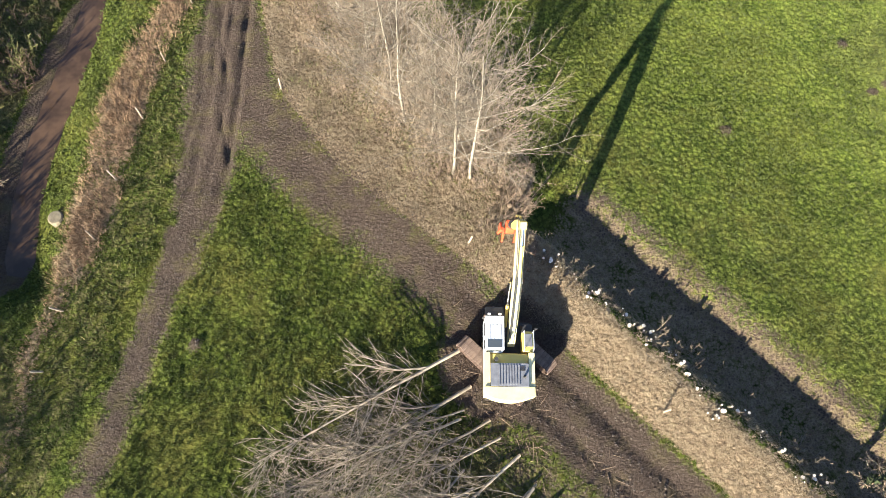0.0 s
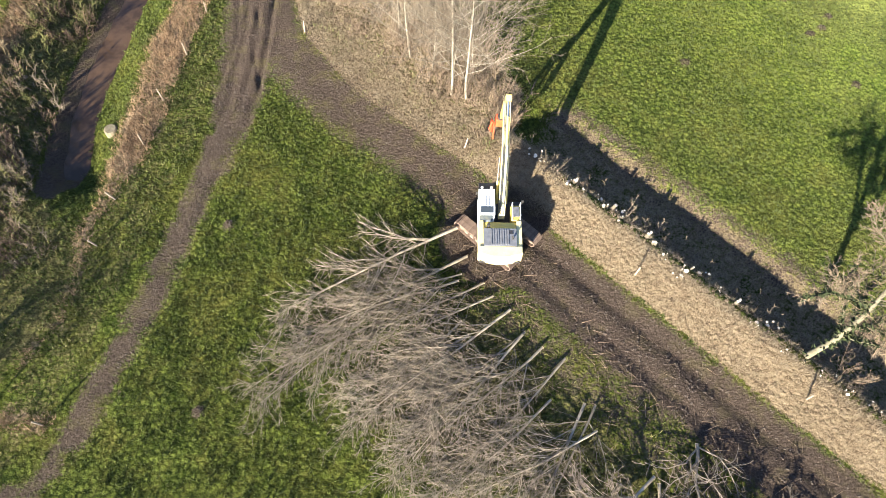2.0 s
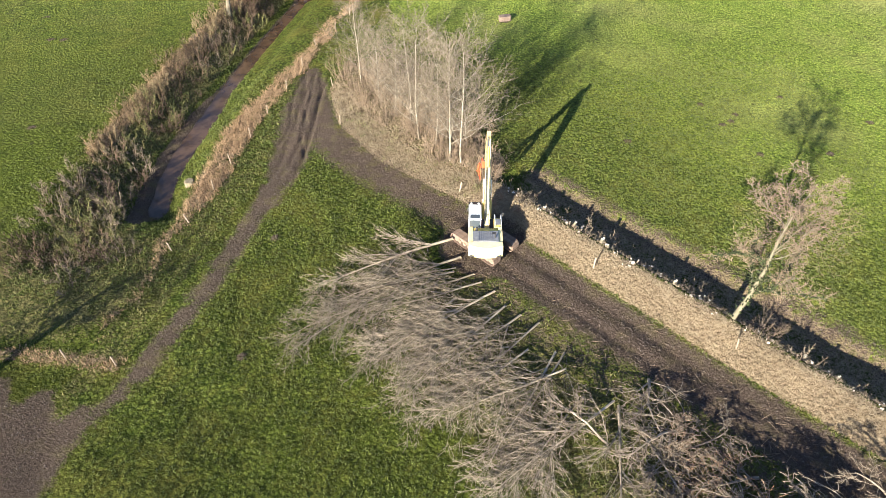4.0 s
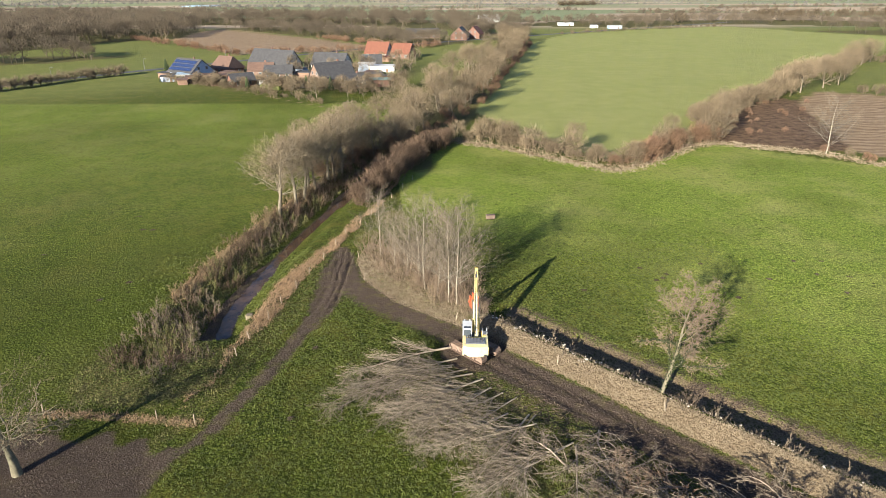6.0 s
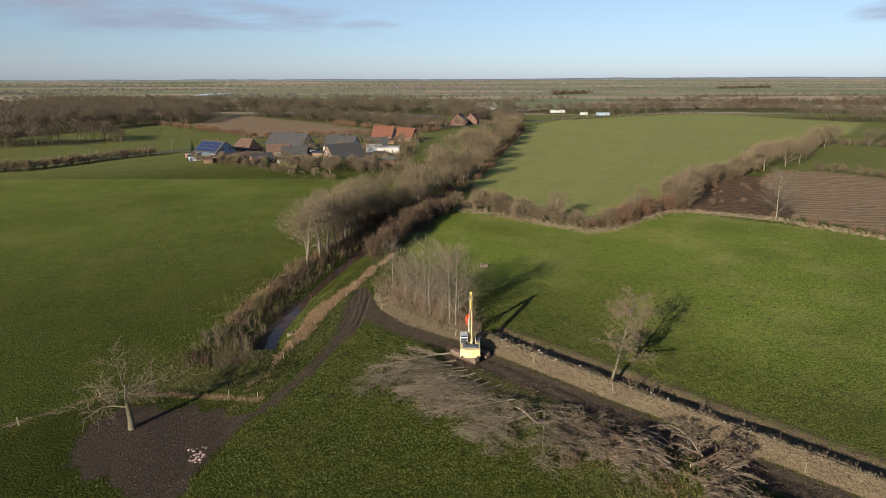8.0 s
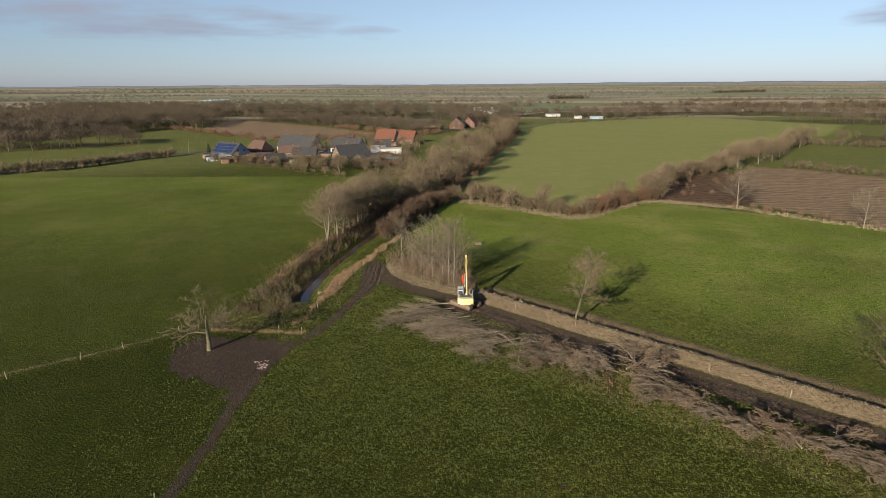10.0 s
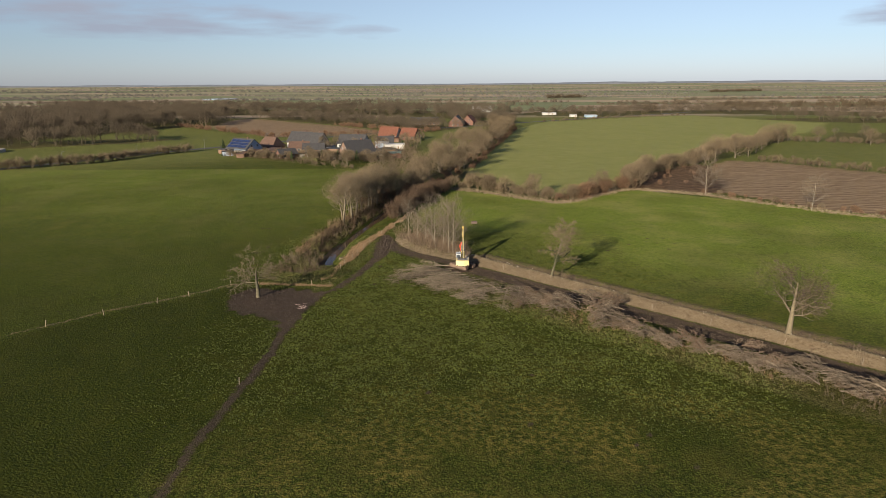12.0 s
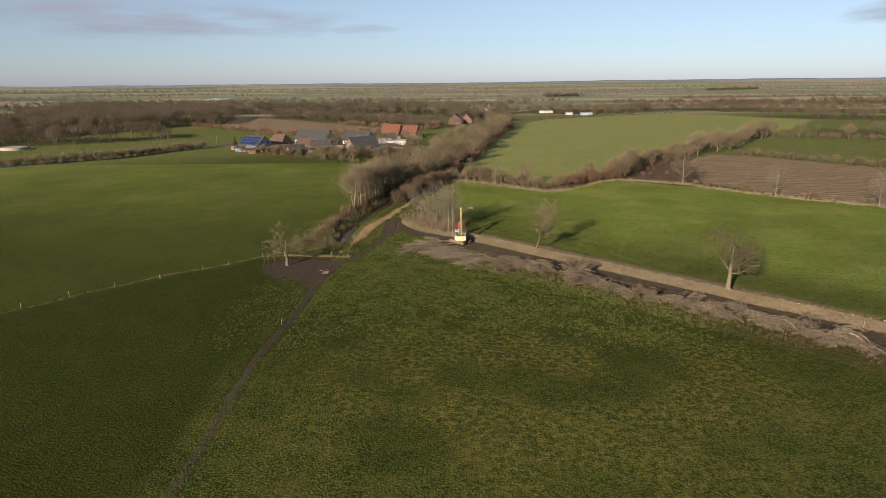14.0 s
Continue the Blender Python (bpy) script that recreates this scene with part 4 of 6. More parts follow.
def put(ob, x, y, turn=0.0, scale=1.0, sink=0.0, wide=1.0):
    """A copy of a thing on the ground."""
    z = float(ground_height(np.array([float(x)]), np.array([float(y)]))[0]) - sink
    c = copy_thing(ob, pose(x, y, z, 0, 0, turn))
    c.scale = (scale * wide, scale * wide, scale)
    return c


def level_at(x, y):
    return float(ground_height(np.array([float(x)]), np.array([float(y)]))[0])


def ground_pose(x, y, turn=0.0):
    return pose(x, y, level_at(x, y), 0, 0, turn)


R = random.Random(11)

# tall pale trees of the copse beside the digger
ALDER = dict(kids=(2.9, 2.7, 2.6), ratio=(0.52, 0.48, 0.46), angle=(60, 46, 42), wob=(0.035, 0.09, 0.12, 0.16), up=(0.02, 0.10, 0.08, 0.05), start=(0.22, 0.25, 0.2), segs=(12, 6, 3, 1), girth=0.42, twig=0.009)
alder_a = tree("copse_tree", haze(grow(1, 12.5, 0.11, **ALDER), 1, 420, (0, 0, 7.4), (2.9, 4.4), 0.9, 0.010), "bark_pale", "twig_pale", "tall slender pale-barked bare tree in the copse", group="copse trees", m=ground_pose(0.2, 17.4))
alder_b = tree("copse_tree", haze(grow(2, 11.8, 0.10, lean=(-0.08, 0.1), **ALDER), 2, 420, (-0.6, 0.7, 7.0), (2.9, 4.2), 0.9, 0.010), "bark_pale", "twig_pale", "tall slender pale-barked bare tree in the copse", group="copse trees", m=ground_pose(-2.9, 21.2, 40))
for x, y, t, s, src in ((1.3, 17.1, 130, 1.0, alder_a), (-3.8, 23.4, 200, 0.95, alder_b), (-9.9, 32.5, 20, 0.78, alder_a), (-5.6, 26.0, 300, 0.72, alder_b), (-1.2, 20.0, 250, 0.8, alder_b), (-7.5, 29.0, 90, 0.62, alder_a), (1.9, 19.5, 60, 0.6, alder_b)):
    put(src, x, y, t, s)


def shrub_rows(seed, height, stems, spread, twig=0.012, dense=1.0):
    """A bush of many stems from one root."""
    r = random.Random(seed)
    out = []
    for i in range(stems):
        t = r.uniform(0, 2 * math.pi)
        k = spread * math.sqrt(r.random())
        a = grow(seed * 100 + i, height * r.uniform(0.6, 1.1), 0.03, kids=(1.7 * dense, 2.3 * dense), ratio=(0.46, 0.5), angle=(36, 40), wob=(0.12, 0.16, 0.18), up=(0.05, 0.05, 0.02), start=(0.25, 0.2), segs=(4, 2, 1), girth=0.6, twig=twig, lean=(0.35 * math.cos(t), 0.35 * math.sin(t)))
        a[:, [0, 3]] += k * math.cos(t)
        a[:, [1, 4]] += k * math.sin(t)
        out.append(a)
    return np.concatenate(out)


def shrub(name, rows, mat, label, category="shrub", group="", m=None, fine=spikes):
    ob = thing(name, label, category, m, group)
    lev, last = rows[:, 8], rows[:, 8].max()
    part("rootstock", Geo().tube([(0, 0, -0.25), (0.02, 0, 0.05), (0, 0, 0.12)], [0.22, 0.18, 0.08], 7), mat, ob)
    part("crown", fine(bars(Geo(), rows[lev < last], 3), rows[lev == last]), mat, ob)
    return ob


copse_shrubs = [shrub("copse_shrub", shrub_rows(20 + i, 3.0, 9, 0.9), "twig_tan", "leafless tan scrub bush under the copse trees", group="copse scrub", m=ground_pose(-1.5 - 2.2 * i, 19.5 + 3.2 * i, 40 * i)) for i in range(3)]
n = 0
while n < 80:
    x, y = R.uniform(-12.5, 5), R.uniform(13, 36)
    d = off_line(np.array([x]), np.array([y]), CLUMP_EDGE)[0][0]
    if inside(np.array([x]), np.array([y]), CLUMP)[0] and abs(d) > 2.6:
        put(copse_shrubs[n % 3], x, y, R.uniform(0, 360), R.uniform(0.55, 1.15))
        n += 1

def ivy_on(ob, rows, top, count, reach=0.16):
    """Leaves of ivy round a trunk, up to a height."""
    r = random.Random(count)
    low = rows[(rows[:, 8] <= 1) & (rows[:, 2] < top)]
    a = []
    for i in range(count):
        b = low[r.randrange(len(low))]
        t, u, v = r.random(), r.uniform(0, 6.28), r.uniform(-0.5, 0.9)
        c = b[0:3] + (b[3:6] - b[0:3]) * t
        d = np.array([math.cos(u), math.sin(u), v])
        p = c + d * b[6] * 0.9
        a.append((*p, *(p + d * r.uniform(0.4, 1.2) * reach), r.uniform(0.04, 0.09), 0, 2))
    part("ivy", spikes(Geo(), np.array(a)), "ivy", ob, "green ivy on the trunk")


# ivy-clad leaning tree and the two solitary oaks
ivy_rows = grow(31, 11.2, 0.20, wind=(0.03, 0.0), kids=(2.8, 2.3, 2.3, 2.0), ratio=(0.44, 0.44, 0.45, 0.45), angle=(62, 50, 46, 44), wob=(0.12, 0.2, 0.2, 0.2, 0.2), up=(0.06, 0.0, 0.0, 0.0, 0.0), start=(0.30, 0.3, 0.2, 0.2), segs=(10, 7, 4, 3, 1), girth=0.42, twig=0.013, lean=(0.16, 0.12))
ivy_tree = tree("ivy_tree", haze(ivy_rows, 3, 900, (2.0, 1.2, 7.8), (3.6, 3.6), 0.9, 0.013), "bark_lichen", "twig_tan", "leaning mossy bare tree with ivy on the hedge bank", m=ground_pose(20.7, -2.9), wood=2)
ivy_on(ivy_tree, ivy_rows, 4.6, 1300, 0.3)
put(copse_shrubs[0], 22.6, -4.3, 30, 0.75, 0.2)
put(copse_shrubs[1], 22.0, -2.4, 80, 0.6, 0.2)
OAK = dict(kids=(2.6, 1.9, 2.0, 1.8), ratio=(0.74, 0.48, 0.44, 0.44), angle=(62, 48, 44, 42), wob=(0.05, 0.16, 0.18, 0.2, 0.2), up=(0.0, 0.02, 0.01, 0.0, 0.0), start=(0.30, 0.25, 0.2, 0.2), segs=(10, 7, 4, 3, 1), girth=0.42, twig=0.015)
oak_pasture = tree("pasture_oak", haze(grow(41, 5.4, 0.38, **{**OAK, "kids": (1.7, 1.5, 1.8, 1.7), "ratio": (1.5, 0.50, 0.44, 0.44), "start": (0.5, 0.25, 0.2, 0.2), "angle": (72, 56, 50, 46), "wob": (0.06, 0.26, 0.28, 0.25, 0.2), "up": (0.0, 0.05, 0.0, 0.0, 0.0), "girth": 0.5, "twig": 0.018}), 4, 420, (0, 0, 6.4), (5.4, 2.8), 0.9, 0.014), "bark_lichen", "twig_far", "gnarled bare oak in a trampled muddy patch", m=ground_pose(-35.5, -13.0), wood=2)
oak_pasture.scale = (1.15, 1.15, 1.12)
oak_bank = tree("bank_oak", dome(grow(43, 9.6, 0.52, **{**OAK, "kids": (2.2, 2.1, 2.1, 1.9), "ratio": (0.85, 0.50, 0.46, 0.44), "start": (0.42, 0.25, 0.2, 0.2), "angle": (68, 50, 46, 44), "wob": (0.02, 0.18, 0.2, 0.2, 0.2), "girth": 0.5}), 5, 2400, (0, 0, 9.2), (6.8, 3.8), 0.8, 0.020, 26), "bark_oak", "twig_oak", "big round-crowned bare oak on the hedge bank", m=ground_pose(52.4, -32.6), wood=2, fine=slivers)

put(oak_bank, *from_bank(97.5, 0.0), 120, 0.9)

# taller trees along the ditch and round the fields
POPLAR = dict(kids=(2.4, 2.3, 2.3), ratio=(0.66, 0.46, 0.48), angle=(58, 46, 44), wob=(0.07, 0.17, 0.18, 0.2), up=(0.0, 0.03, 0.02, 0.01), start=(0.34, 0.25, 0.2), segs=(10, 5, 3, 1), girth=0.5, twig=0.022)
ditch_trees = [
    tree("ditch_tree", dome(grow(51, 12.5, 0.36, **POPLAR), 6, 2600, (0, 0, 9.8), (5.6, 5.0), 1.0, 0.026, 30), "bark_grey", "twig_far", "tall bare tree on the far bank of the ditch", group="ditch trees", m=ground_pose(-29.4, 50.3), wood=2, fine=slivers),
    tree("ditch_tree", dome(grow(52, 11.5, 0.34, **POPLAR), 7, 2600, (0, 0, 9.0), (5.2, 4.6), 1.0, 0.026, 30), "bark_grey", "twig_far", "tall bare tree on the far bank of the ditch", group="ditch trees", m=ground_pose(-28.0, 57.0), wood=2, fine=slivers),
]
for i, (x, y, s) in enumerate(((-27.2, 61, 0.9), (-26.4, 67, 0.95), (-29.5, 63, 0.8), (-25.0, 74, 1.0), (-23.0, 80, 0.9), (-28.5, 71, 0.85), (-21.5, 88, 0.95))):
    put(ditch_trees[i % 2], x, y, 70 * i, s)

FAR_TREE = dict(kids=(2.7, 2.1, 2.6), ratio=(0.54, 0.52, 0.52), angle=(54, 46, 42), wob=(0.05, 0.12, 0.16, 0.2), up=(0.02, 0.06, 0.04, 0.02), start=(0.25, 0.2, 0.15), segs=(6, 3, 2, 1), girth=0.5, twig=0.04)
hedge_trees = [tree("hedgerow_tree", dome(grow(61 + i, 8.6, 0.22, **FAR_TREE), 8 + i, 1500, (0, 0, 6.8), (4.4, 3.9), 1.0, 0.038, 24), "bark_grey", "twig_far", "bare grey-brown hedgerow tree", group="hedgerow trees", m=ground_pose(*p), fine=slivers) for i, p in enumerate(((-17, 92), (-12, 101), (-6, 118)))]


def along(line, step, jitter, fn, r=R):
    """Calls fn at places spread along a line."""
    for (ax, ay), (bx, by) in zip(line[:-1], line[1:]):
        L = math.hypot(bx - ax, by - ay)
        for k in range(max(1, int(L / step))):
            t = (k + r.random()) / max(1, int(L / step))
            fn(ax + (bx - ax) * t + r.uniform(-jitter, jitter), ay + (by - ay) * t + r.uniform(-jitter, jitter))


def any_of(protos, lo, hi, wide=1.0):
    return lambda x, y: put(R.choice(protos), x, y, R.uniform(0, 360), R.uniform(lo, hi), 0.0, wide)


ROW_N = [(-16, 90), (0, 138), (12, 205), (35, 322), (60, 445)]
along(ROW_N, 12.0, 4.0, any_of(hedge_trees, 0.6, 1.25, 1.1))
ROW_W = [(-28, 92), (-10, 138), (1, 205), (24, 322), (48, 445)]
along([(-28, 90), (-16, 125), (-6, 165)], 12.0, 7, any_of(hedge_trees, 0.6, 1.0, 1.2))

# hedges
def scatter(geos, places):
    """Many copies of the given shapes joined into one: rows of x, y, z, turn, scale."""
    out = Geo()
    arrays = [g.arrays() for g in geos]
    for i, (x, y, z, turn, s) in enumerate(places):
        v, f3, f4 = arrays[i % len(arrays)]
        c, k = math.cos(turn), math.sin(turn)
        w = np.stack([(v[:, 0] * c - v[:, 1] * k) * s + x, (v[:, 0] * k + v[:, 1] * c) * s + y, v[:, 2] * s + z], 1)
        out.add(w, f3, f4)
    return out


def hedge_stuff(lines, step, jitter, rows_list, lo, hi, mat, label, wide=1.0):
    """Far hedges too dense to pick apart, joined into one."""
    geos = [slivers(bars(Geo(), r[r[:, 8] < r[:, 8].max()], 3), r[r[:, 8] == r[:, 8].max()]) for r in rows_list]
    spots = []
    for line in lines:
        along(line, step, jitter, lambda x, y: spots.append((x, y, level_at(x, y), R.uniform(0, 6.28), R.uniform(lo, hi))))
    return solid("hedge", scatter(geos, spots), mat, label, "hedge", kind="stuff")


hedge_bushes = [shrub("hedge_bush", dome(shrub_rows(70 + i, 2.8, 4, 1.3, twig=0.03), 70 + i, 900, (0, 0, 1.5), (1.8, 1.6), 0.7, 0.030), "twig_far", "dense leafless brown hedge bush", group="field hedges", m=ground_pose(16 + 9 * i, 101 - 8 * i), fine=slivers) for i in range(2)]
red_bushes = [shrub("hedge_bush", dome(shrub_rows(80 + i, 2.4, 4, 1.3, twig=0.03), 80 + i, 900, (0, 0, 1.4), (1.8, 1.5), 0.65, 0.030), "twig_red", "dense leafless reddish hedge bush", group="field hedges", m=ground_pose(48 + 8 * i, 90 + 8 * i), fine=slivers) for i in range(2)]
thicket = [shrub("thicket_bush", dome(shrub_rows(90 + i, 3.2, 6, 1.2, twig=0.022), 90 + i, 900, (0, 0, 1.9), (1.7, 1.9), 0.8, 0.022), "twig_thicket", "dense dark reddish-brown leafless bush beside the ditch", group="ditch thicket", m=ground_pose(*p), fine=slivers) for i, p in enumerate(THICKET[:2])]
along([(4, 111), (14, 105), (24, 95), (37.5, 84)], 1.7, 1.5, any_of(hedge_bushes, 0.7, 2.1))
along([(37.5, 82), (44, 86), (61, 104), (70, 108)], 1.5, 1.5, any_of(red_bushes + hedge_bushes[:1], 0.7, 2.0))
along([(70, 108), (77, 135), (119, 174)], 2.6, 2.5, any_of(hedge_bushes, 1.2, 2.2))
along([(90, 97), (104, 80), (116, 66), (137, 50)], 3.2, 1.5, any_of(red_bushes + hedge_bushes, 0.4, 0.8))
along([(74, 112), (88, 125), (104, 145), (118, 168)], 3.0, 9.0, any_of(red_bushes, 0.25, 0.6))
along([(-119, 228), (-75, 191), (-42, 162)], 4.0, 2, any_of(hedge_bushes, 0.5, 1.2))
along(THICKET, 1.1, 1.6, any_of(thicket, 0.85, 1.5))
along([(-28, 76), (-21, 92), (-12, 110)], 1.6, 3.5, any_of(red_bushes + hedge_bushes, 0.8, 1.4))
FAR_ROWS = [dome(shrub_rows(75 + i, 2.8, 2, 1.2, twig=0.045), 75 + i, 420, (0, 0, 1.5), (2.0, 1.6), 0.8, 0.05, 10) for i in range(3)]
hedge_stuff([[(119, 174), (143, 213), (188, 262), (223, 288)]], 2.4, 3.5, FAR_ROWS, 1.4, 2.4, "twig_far", "tall dense leafless hedge between far fields")
hedge_stuff([[(156, 187), (196, 132), (330, 60)], [(225, 290), (300, 250), (420, 190)]], 2.6, 1.8, FAR_ROWS, 0.7, 1.4, "twig_far", "low leafless brown hedges round far fields")
hedge_stuff([[(-420, -20), (-300, 90), (-218, 162), (-178, 190), (-164, 224), (-150, 246)]], 1.7, 1.8, FAR_ROWS, 0.9, 1.7, "twig_far", "brown leafless hedge along the country road")
hedge_stuff([[(-24, 78), (-15, 92), (-7, 108), (2, 140), (13, 205), (36, 322), (60, 445)]], 2.3, 4.0, FAR_ROWS, 0.45, 1.0, "twig_red", "dense reddish undergrowth beneath the tree row")
hedge_stuff([[(-250, 470), (-124, 336), (-30, 370), (0, 400)], [(-101, 468), (-60, 420), (-28, 375)]], 3.2, 4.0, FAR_ROWS, 0.8, 1.5, "twig_red", "reddish scrub round the brown field")
hedge_stuff([[(96, 505), (172, 560), (284, 618)]], 4.0, 2.5, FAR_ROWS, 0.5, 1.1, "twig_far", "thin leafless hedge at the end of the big field")
hedge_stuff([[(13, 160), (16, 182), (34, 276), (60, 408)]], 3.0, 1.6, FAR_ROWS, 0.5, 1.0, "twig_red", "low scrub along the field edge")
for x, y, s in ((91, 93, 1.05), (111.5, 63.5, 0.85), (136, 48, 0.75)):
    put(alder_a, x, y, x * 7, s, 0.0, 1.4)
for x, y, s in ((74, 112, 0.9), (78, 120, 1.0), (82, 131, 1.0), (58, 106, 0.7), (31, 95, 0.75)):
    put(hedge_trees[int(x) % 3], x, y, x * 7, s)

# round-crowned trees beyond the hedge
ROUND = dict(kids=(3.2, 2.6, 2.6), ratio=(0.56, 0.48, 0.5), angle=(58, 46, 42), wob=(0.05, 0.13, 0.16, 0.2), up=(0.0, 0.05, 0.03, 0.02), start=(0.25, 0.2, 0.15), segs=(7, 4, 2, 1), girth=0.5, twig=0.04)
round_trees = [tree("round_crowned_tree", dome(grow(91 + i, 10.0, 0.34, **ROUND), 12 + i, 2600, (0, 0, 8.2), (6.0, 5.0), 1.1, 0.040, 34), "bark_grey", "twig_far", "broad round-crowned bare tree at the field edge", group="field trees", m=ground_pose(*p), fine=slivers) for i, p in enumerate(((134, 186), (150, 199)))]
for i, (x, y, s) in enumerate(((160, 206, 0.75), (172, 222, 0.8), (184, 240, 0.9), (198, 262, 1.0), (212, 275, 1.0), (226, 290, 0.9), (240, 280, 0.8), (262, 262, 0.8), (300, 240, 0.7), (250, 200, 0.7))):
    put(round_trees[i % 2], x, y, 50 * i, s)

along([(-28, 80), (-17, 94), (-7, 122), (-2, 150)], 6.5, 6.0, any_of(round_trees + ditch_trees, 0.6, 0.95))
along([(7, 148), (12, 182), (31, 276), (56, 408)], 12.0, 2.4, any_of(round_trees + hedge_trees, 0.6, 1.25))
along(ROW_W, 17.0, 4.5, any_of(round_trees, 0.55, 1.1))
for i, (x, y, s) in enumerate(((-27.5, 66, 0.8), (-31, 58, 0.75), (-24, 76, 0.85), (-34, 92, 0.7), (-30, 104, 0.65), (-26, 116, 0.7), (-20, 130, 0.65))):
    put(round_trees[i % 2], x, y, 77 * i, s)


# ---- woods ----
def wood_rows(seed):
    a = grow(seed, 9.5, 0.2, kids=(1.5, 1.0), ratio=(0.52, 0.60), angle=(54, 46), wob=(0.05, 0.14, 0.18), up=(0.02, 0.06, 0.02), start=(0.2, 0.3), segs=(4, 2, 1), girth=0.5, twig=0.1)
    return dome(a, seed, 520, (0, 0, 6.2), (4.6, 4.0), 1.15, 0.095, 16)


wood_geos = []
for i in range(4):
    rows = wood_rows(101 + i)
    g = bars(Geo(), rows[rows[:, 8] == 0], 4)
    wood_geos.append(slivers(bars(g, rows[rows[:, 8] == 1], 3), rows[rows[:, 8] == 2]))


def wood(name, poly, count, lo, hi, label, mat="twig_wood"):
    r = random.Random(len(name) * 31 + count)
    xs, ys = [p[0] for p in poly], [p[1] for p in poly]
    places = []
    while len(places) < count:
        x, y = r.uniform(min(xs), max(xs)), r.uniform(min(ys), max(ys))
        if inside(np.array([x]), np.array([y]), poly)[0]:
            places.append((x, y, 0.0, r.uniform(0, 6.28), r.uniform(lo, hi)))
    return solid(name, scatter(wood_geos, places), mat, label, "woodland", kind="stuff")


wood("woodland", [(-420, 260), (-300, 300), (-250, 440), (-215, 470), (-235, 600), (-420, 640), (-520, 420)], 560, 1.0, 1.7, "brown leafless wood beyond the road")
wood("woodland", [(-330, 230), (-262, 268), (-205, 300), (-190, 330), (-245, 330), (-330, 290)], 60, 0.8, 1.3, "loose bare trees along the meadow")
wood("woodland", [(-230, 610), (-95, 470), (-20, 385), (25, 430), (-60, 520), (-150, 650)], 258, 0.6, 0.95, "young leafless wood behind the brown field")
wood("woodland", [(-500, 660), (-100, 660), (20, 560), (90, 640), (-60, 820), (-600, 900)], 430, 1.0, 1.6, "leafless wood in the distance")
wood("woodland", [(60, 640), (180, 600), (300, 660), (520, 560), (640, 620), (420, 760), (150, 760)], 247, 0.6, 1.0, "belt of bare trees beyond the big field")
wood("woodland", [(60, 470), (75, 500), (30, 560), (0, 520)], 67, 0.8, 1.2, "bare trees along the road")
wood("woodland", [(330, 540), (360, 480), (600, 380), (640, 430), (420, 560)], 101, 0.6, 1.1, "bare trees east of the big field")
wood("woodland", [(250, 290), (420, 180), (520, 200), (420, 330), (300, 360)], 78, 0.5, 0.9, "scattered bare trees and hedges")
wood("woodland", [(-560, 330), (-420, 260), (-330, 200), (-420, 150), (-700, 240)], 123, 0.7, 1.1, "brown leafless wood beyond the road")

# tree belts and copses across the plain
def belt_rows(seed, wide, tall):
    r = random.Random(seed)
    out = []
    for i in range(54):
        t, k = r.uniform(0, 6.28), math.sqrt(r.random())
        z = tall * r.uniform(0.12, 0.78) * (1 - 0.45 * k * k)
        p = (wide * k * math.cos(t), wide * k * math.sin(t), z)
        out.append((*p, p[0] * 1.15 + r.gauss(0, 0.7), p[1] * 1.15 + r.gauss(0, 0.7), z + tall * 0.24, 0.5 * r.uniform(0.6, 1.2), 0, 2))
    for i in range(2):
        x = r.uniform(-0.4, 0.4) * wide
        out.append((x, 0, -0.3, x, 0, tall * 0.8, 0.4, 0, 2))
    return np.array(out)


belt_geos = [slivers(Geo(), belt_rows(140 + i, 5.5, 8.5 + i)) for i in range(4)]


def belt(lines, gap, wide, lo, hi, mat, label):
    r = random.Random(len(lines) * 7 + int(gap))
    spots = []
    for x0, y0, x1, y1 in lines:
        n = max(2, int(math.hypot(x1 - x0, y1 - y0) / gap))
        for k in range(n):
            t = (k + r.random()) / n
            x, y = x0 + (x1 - x0) * t + r.uniform(-wide, wide), y0 + (y1 - y0) * t + r.uniform(-wide, wide)
            spots.append((x, y, level_at(x, y), r.uniform(0, 6.28), r.uniform(lo, hi)))
    return solid("woodland", scatter(belt_geos, spots), mat, label, "woodland", kind="stuff")


BR = random.Random(77)


def plain_lines(n, y0, y1):
    """Field boundaries running mostly east and west between two distances."""
    out = []
    for i in range(n):
        y = y0 * (y1 / y0) ** ((i + BR.random()) / n)
        x, L = BR.uniform(-0.85, 0.85) * y, BR.uniform(0.10, 0.42) * y
        out.append((x - L / 2, y, x + L / 2, y + BR.uniform(-0.22, 0.22) * L))
    return out


belt(plain_lines(34, 680, 1250), 5.5, 4.0, 0.35, 0.95, "twig_wood", "belts of bare trees between the far fields")
belt(plain_lines(30, 1250, 2400), 8.0, 6.0, 0.4, 0.9, "twig_hazed", "thin lines of bare trees on the plain")
belt(plain_lines(24, 2400, 4200), 14.0, 10.0, 0.45, 0.9, "twig_hazed", "hazy lines of trees towards the skyline")
belt([(250, 1420, 350, 1470), (255, 1440, 340, 1460), (950, 2150, 1260, 2400), (262, 692, 276, 700), (400, 812, 470, 815), (590, 800, 680, 812), (410, 825, 640, 815)], 6.0, 6.0, 0.8, 1.35, "twig_oak", "dark dense copses on the plain")
belt([(-2600, 3100, 2700, 3300), (-2300, 2750, 300, 2900), (500, 2500, 2100, 2450)], 13.0, 16.0, 0.7, 1.2, "twig_hazed", "long wood along the skyline")


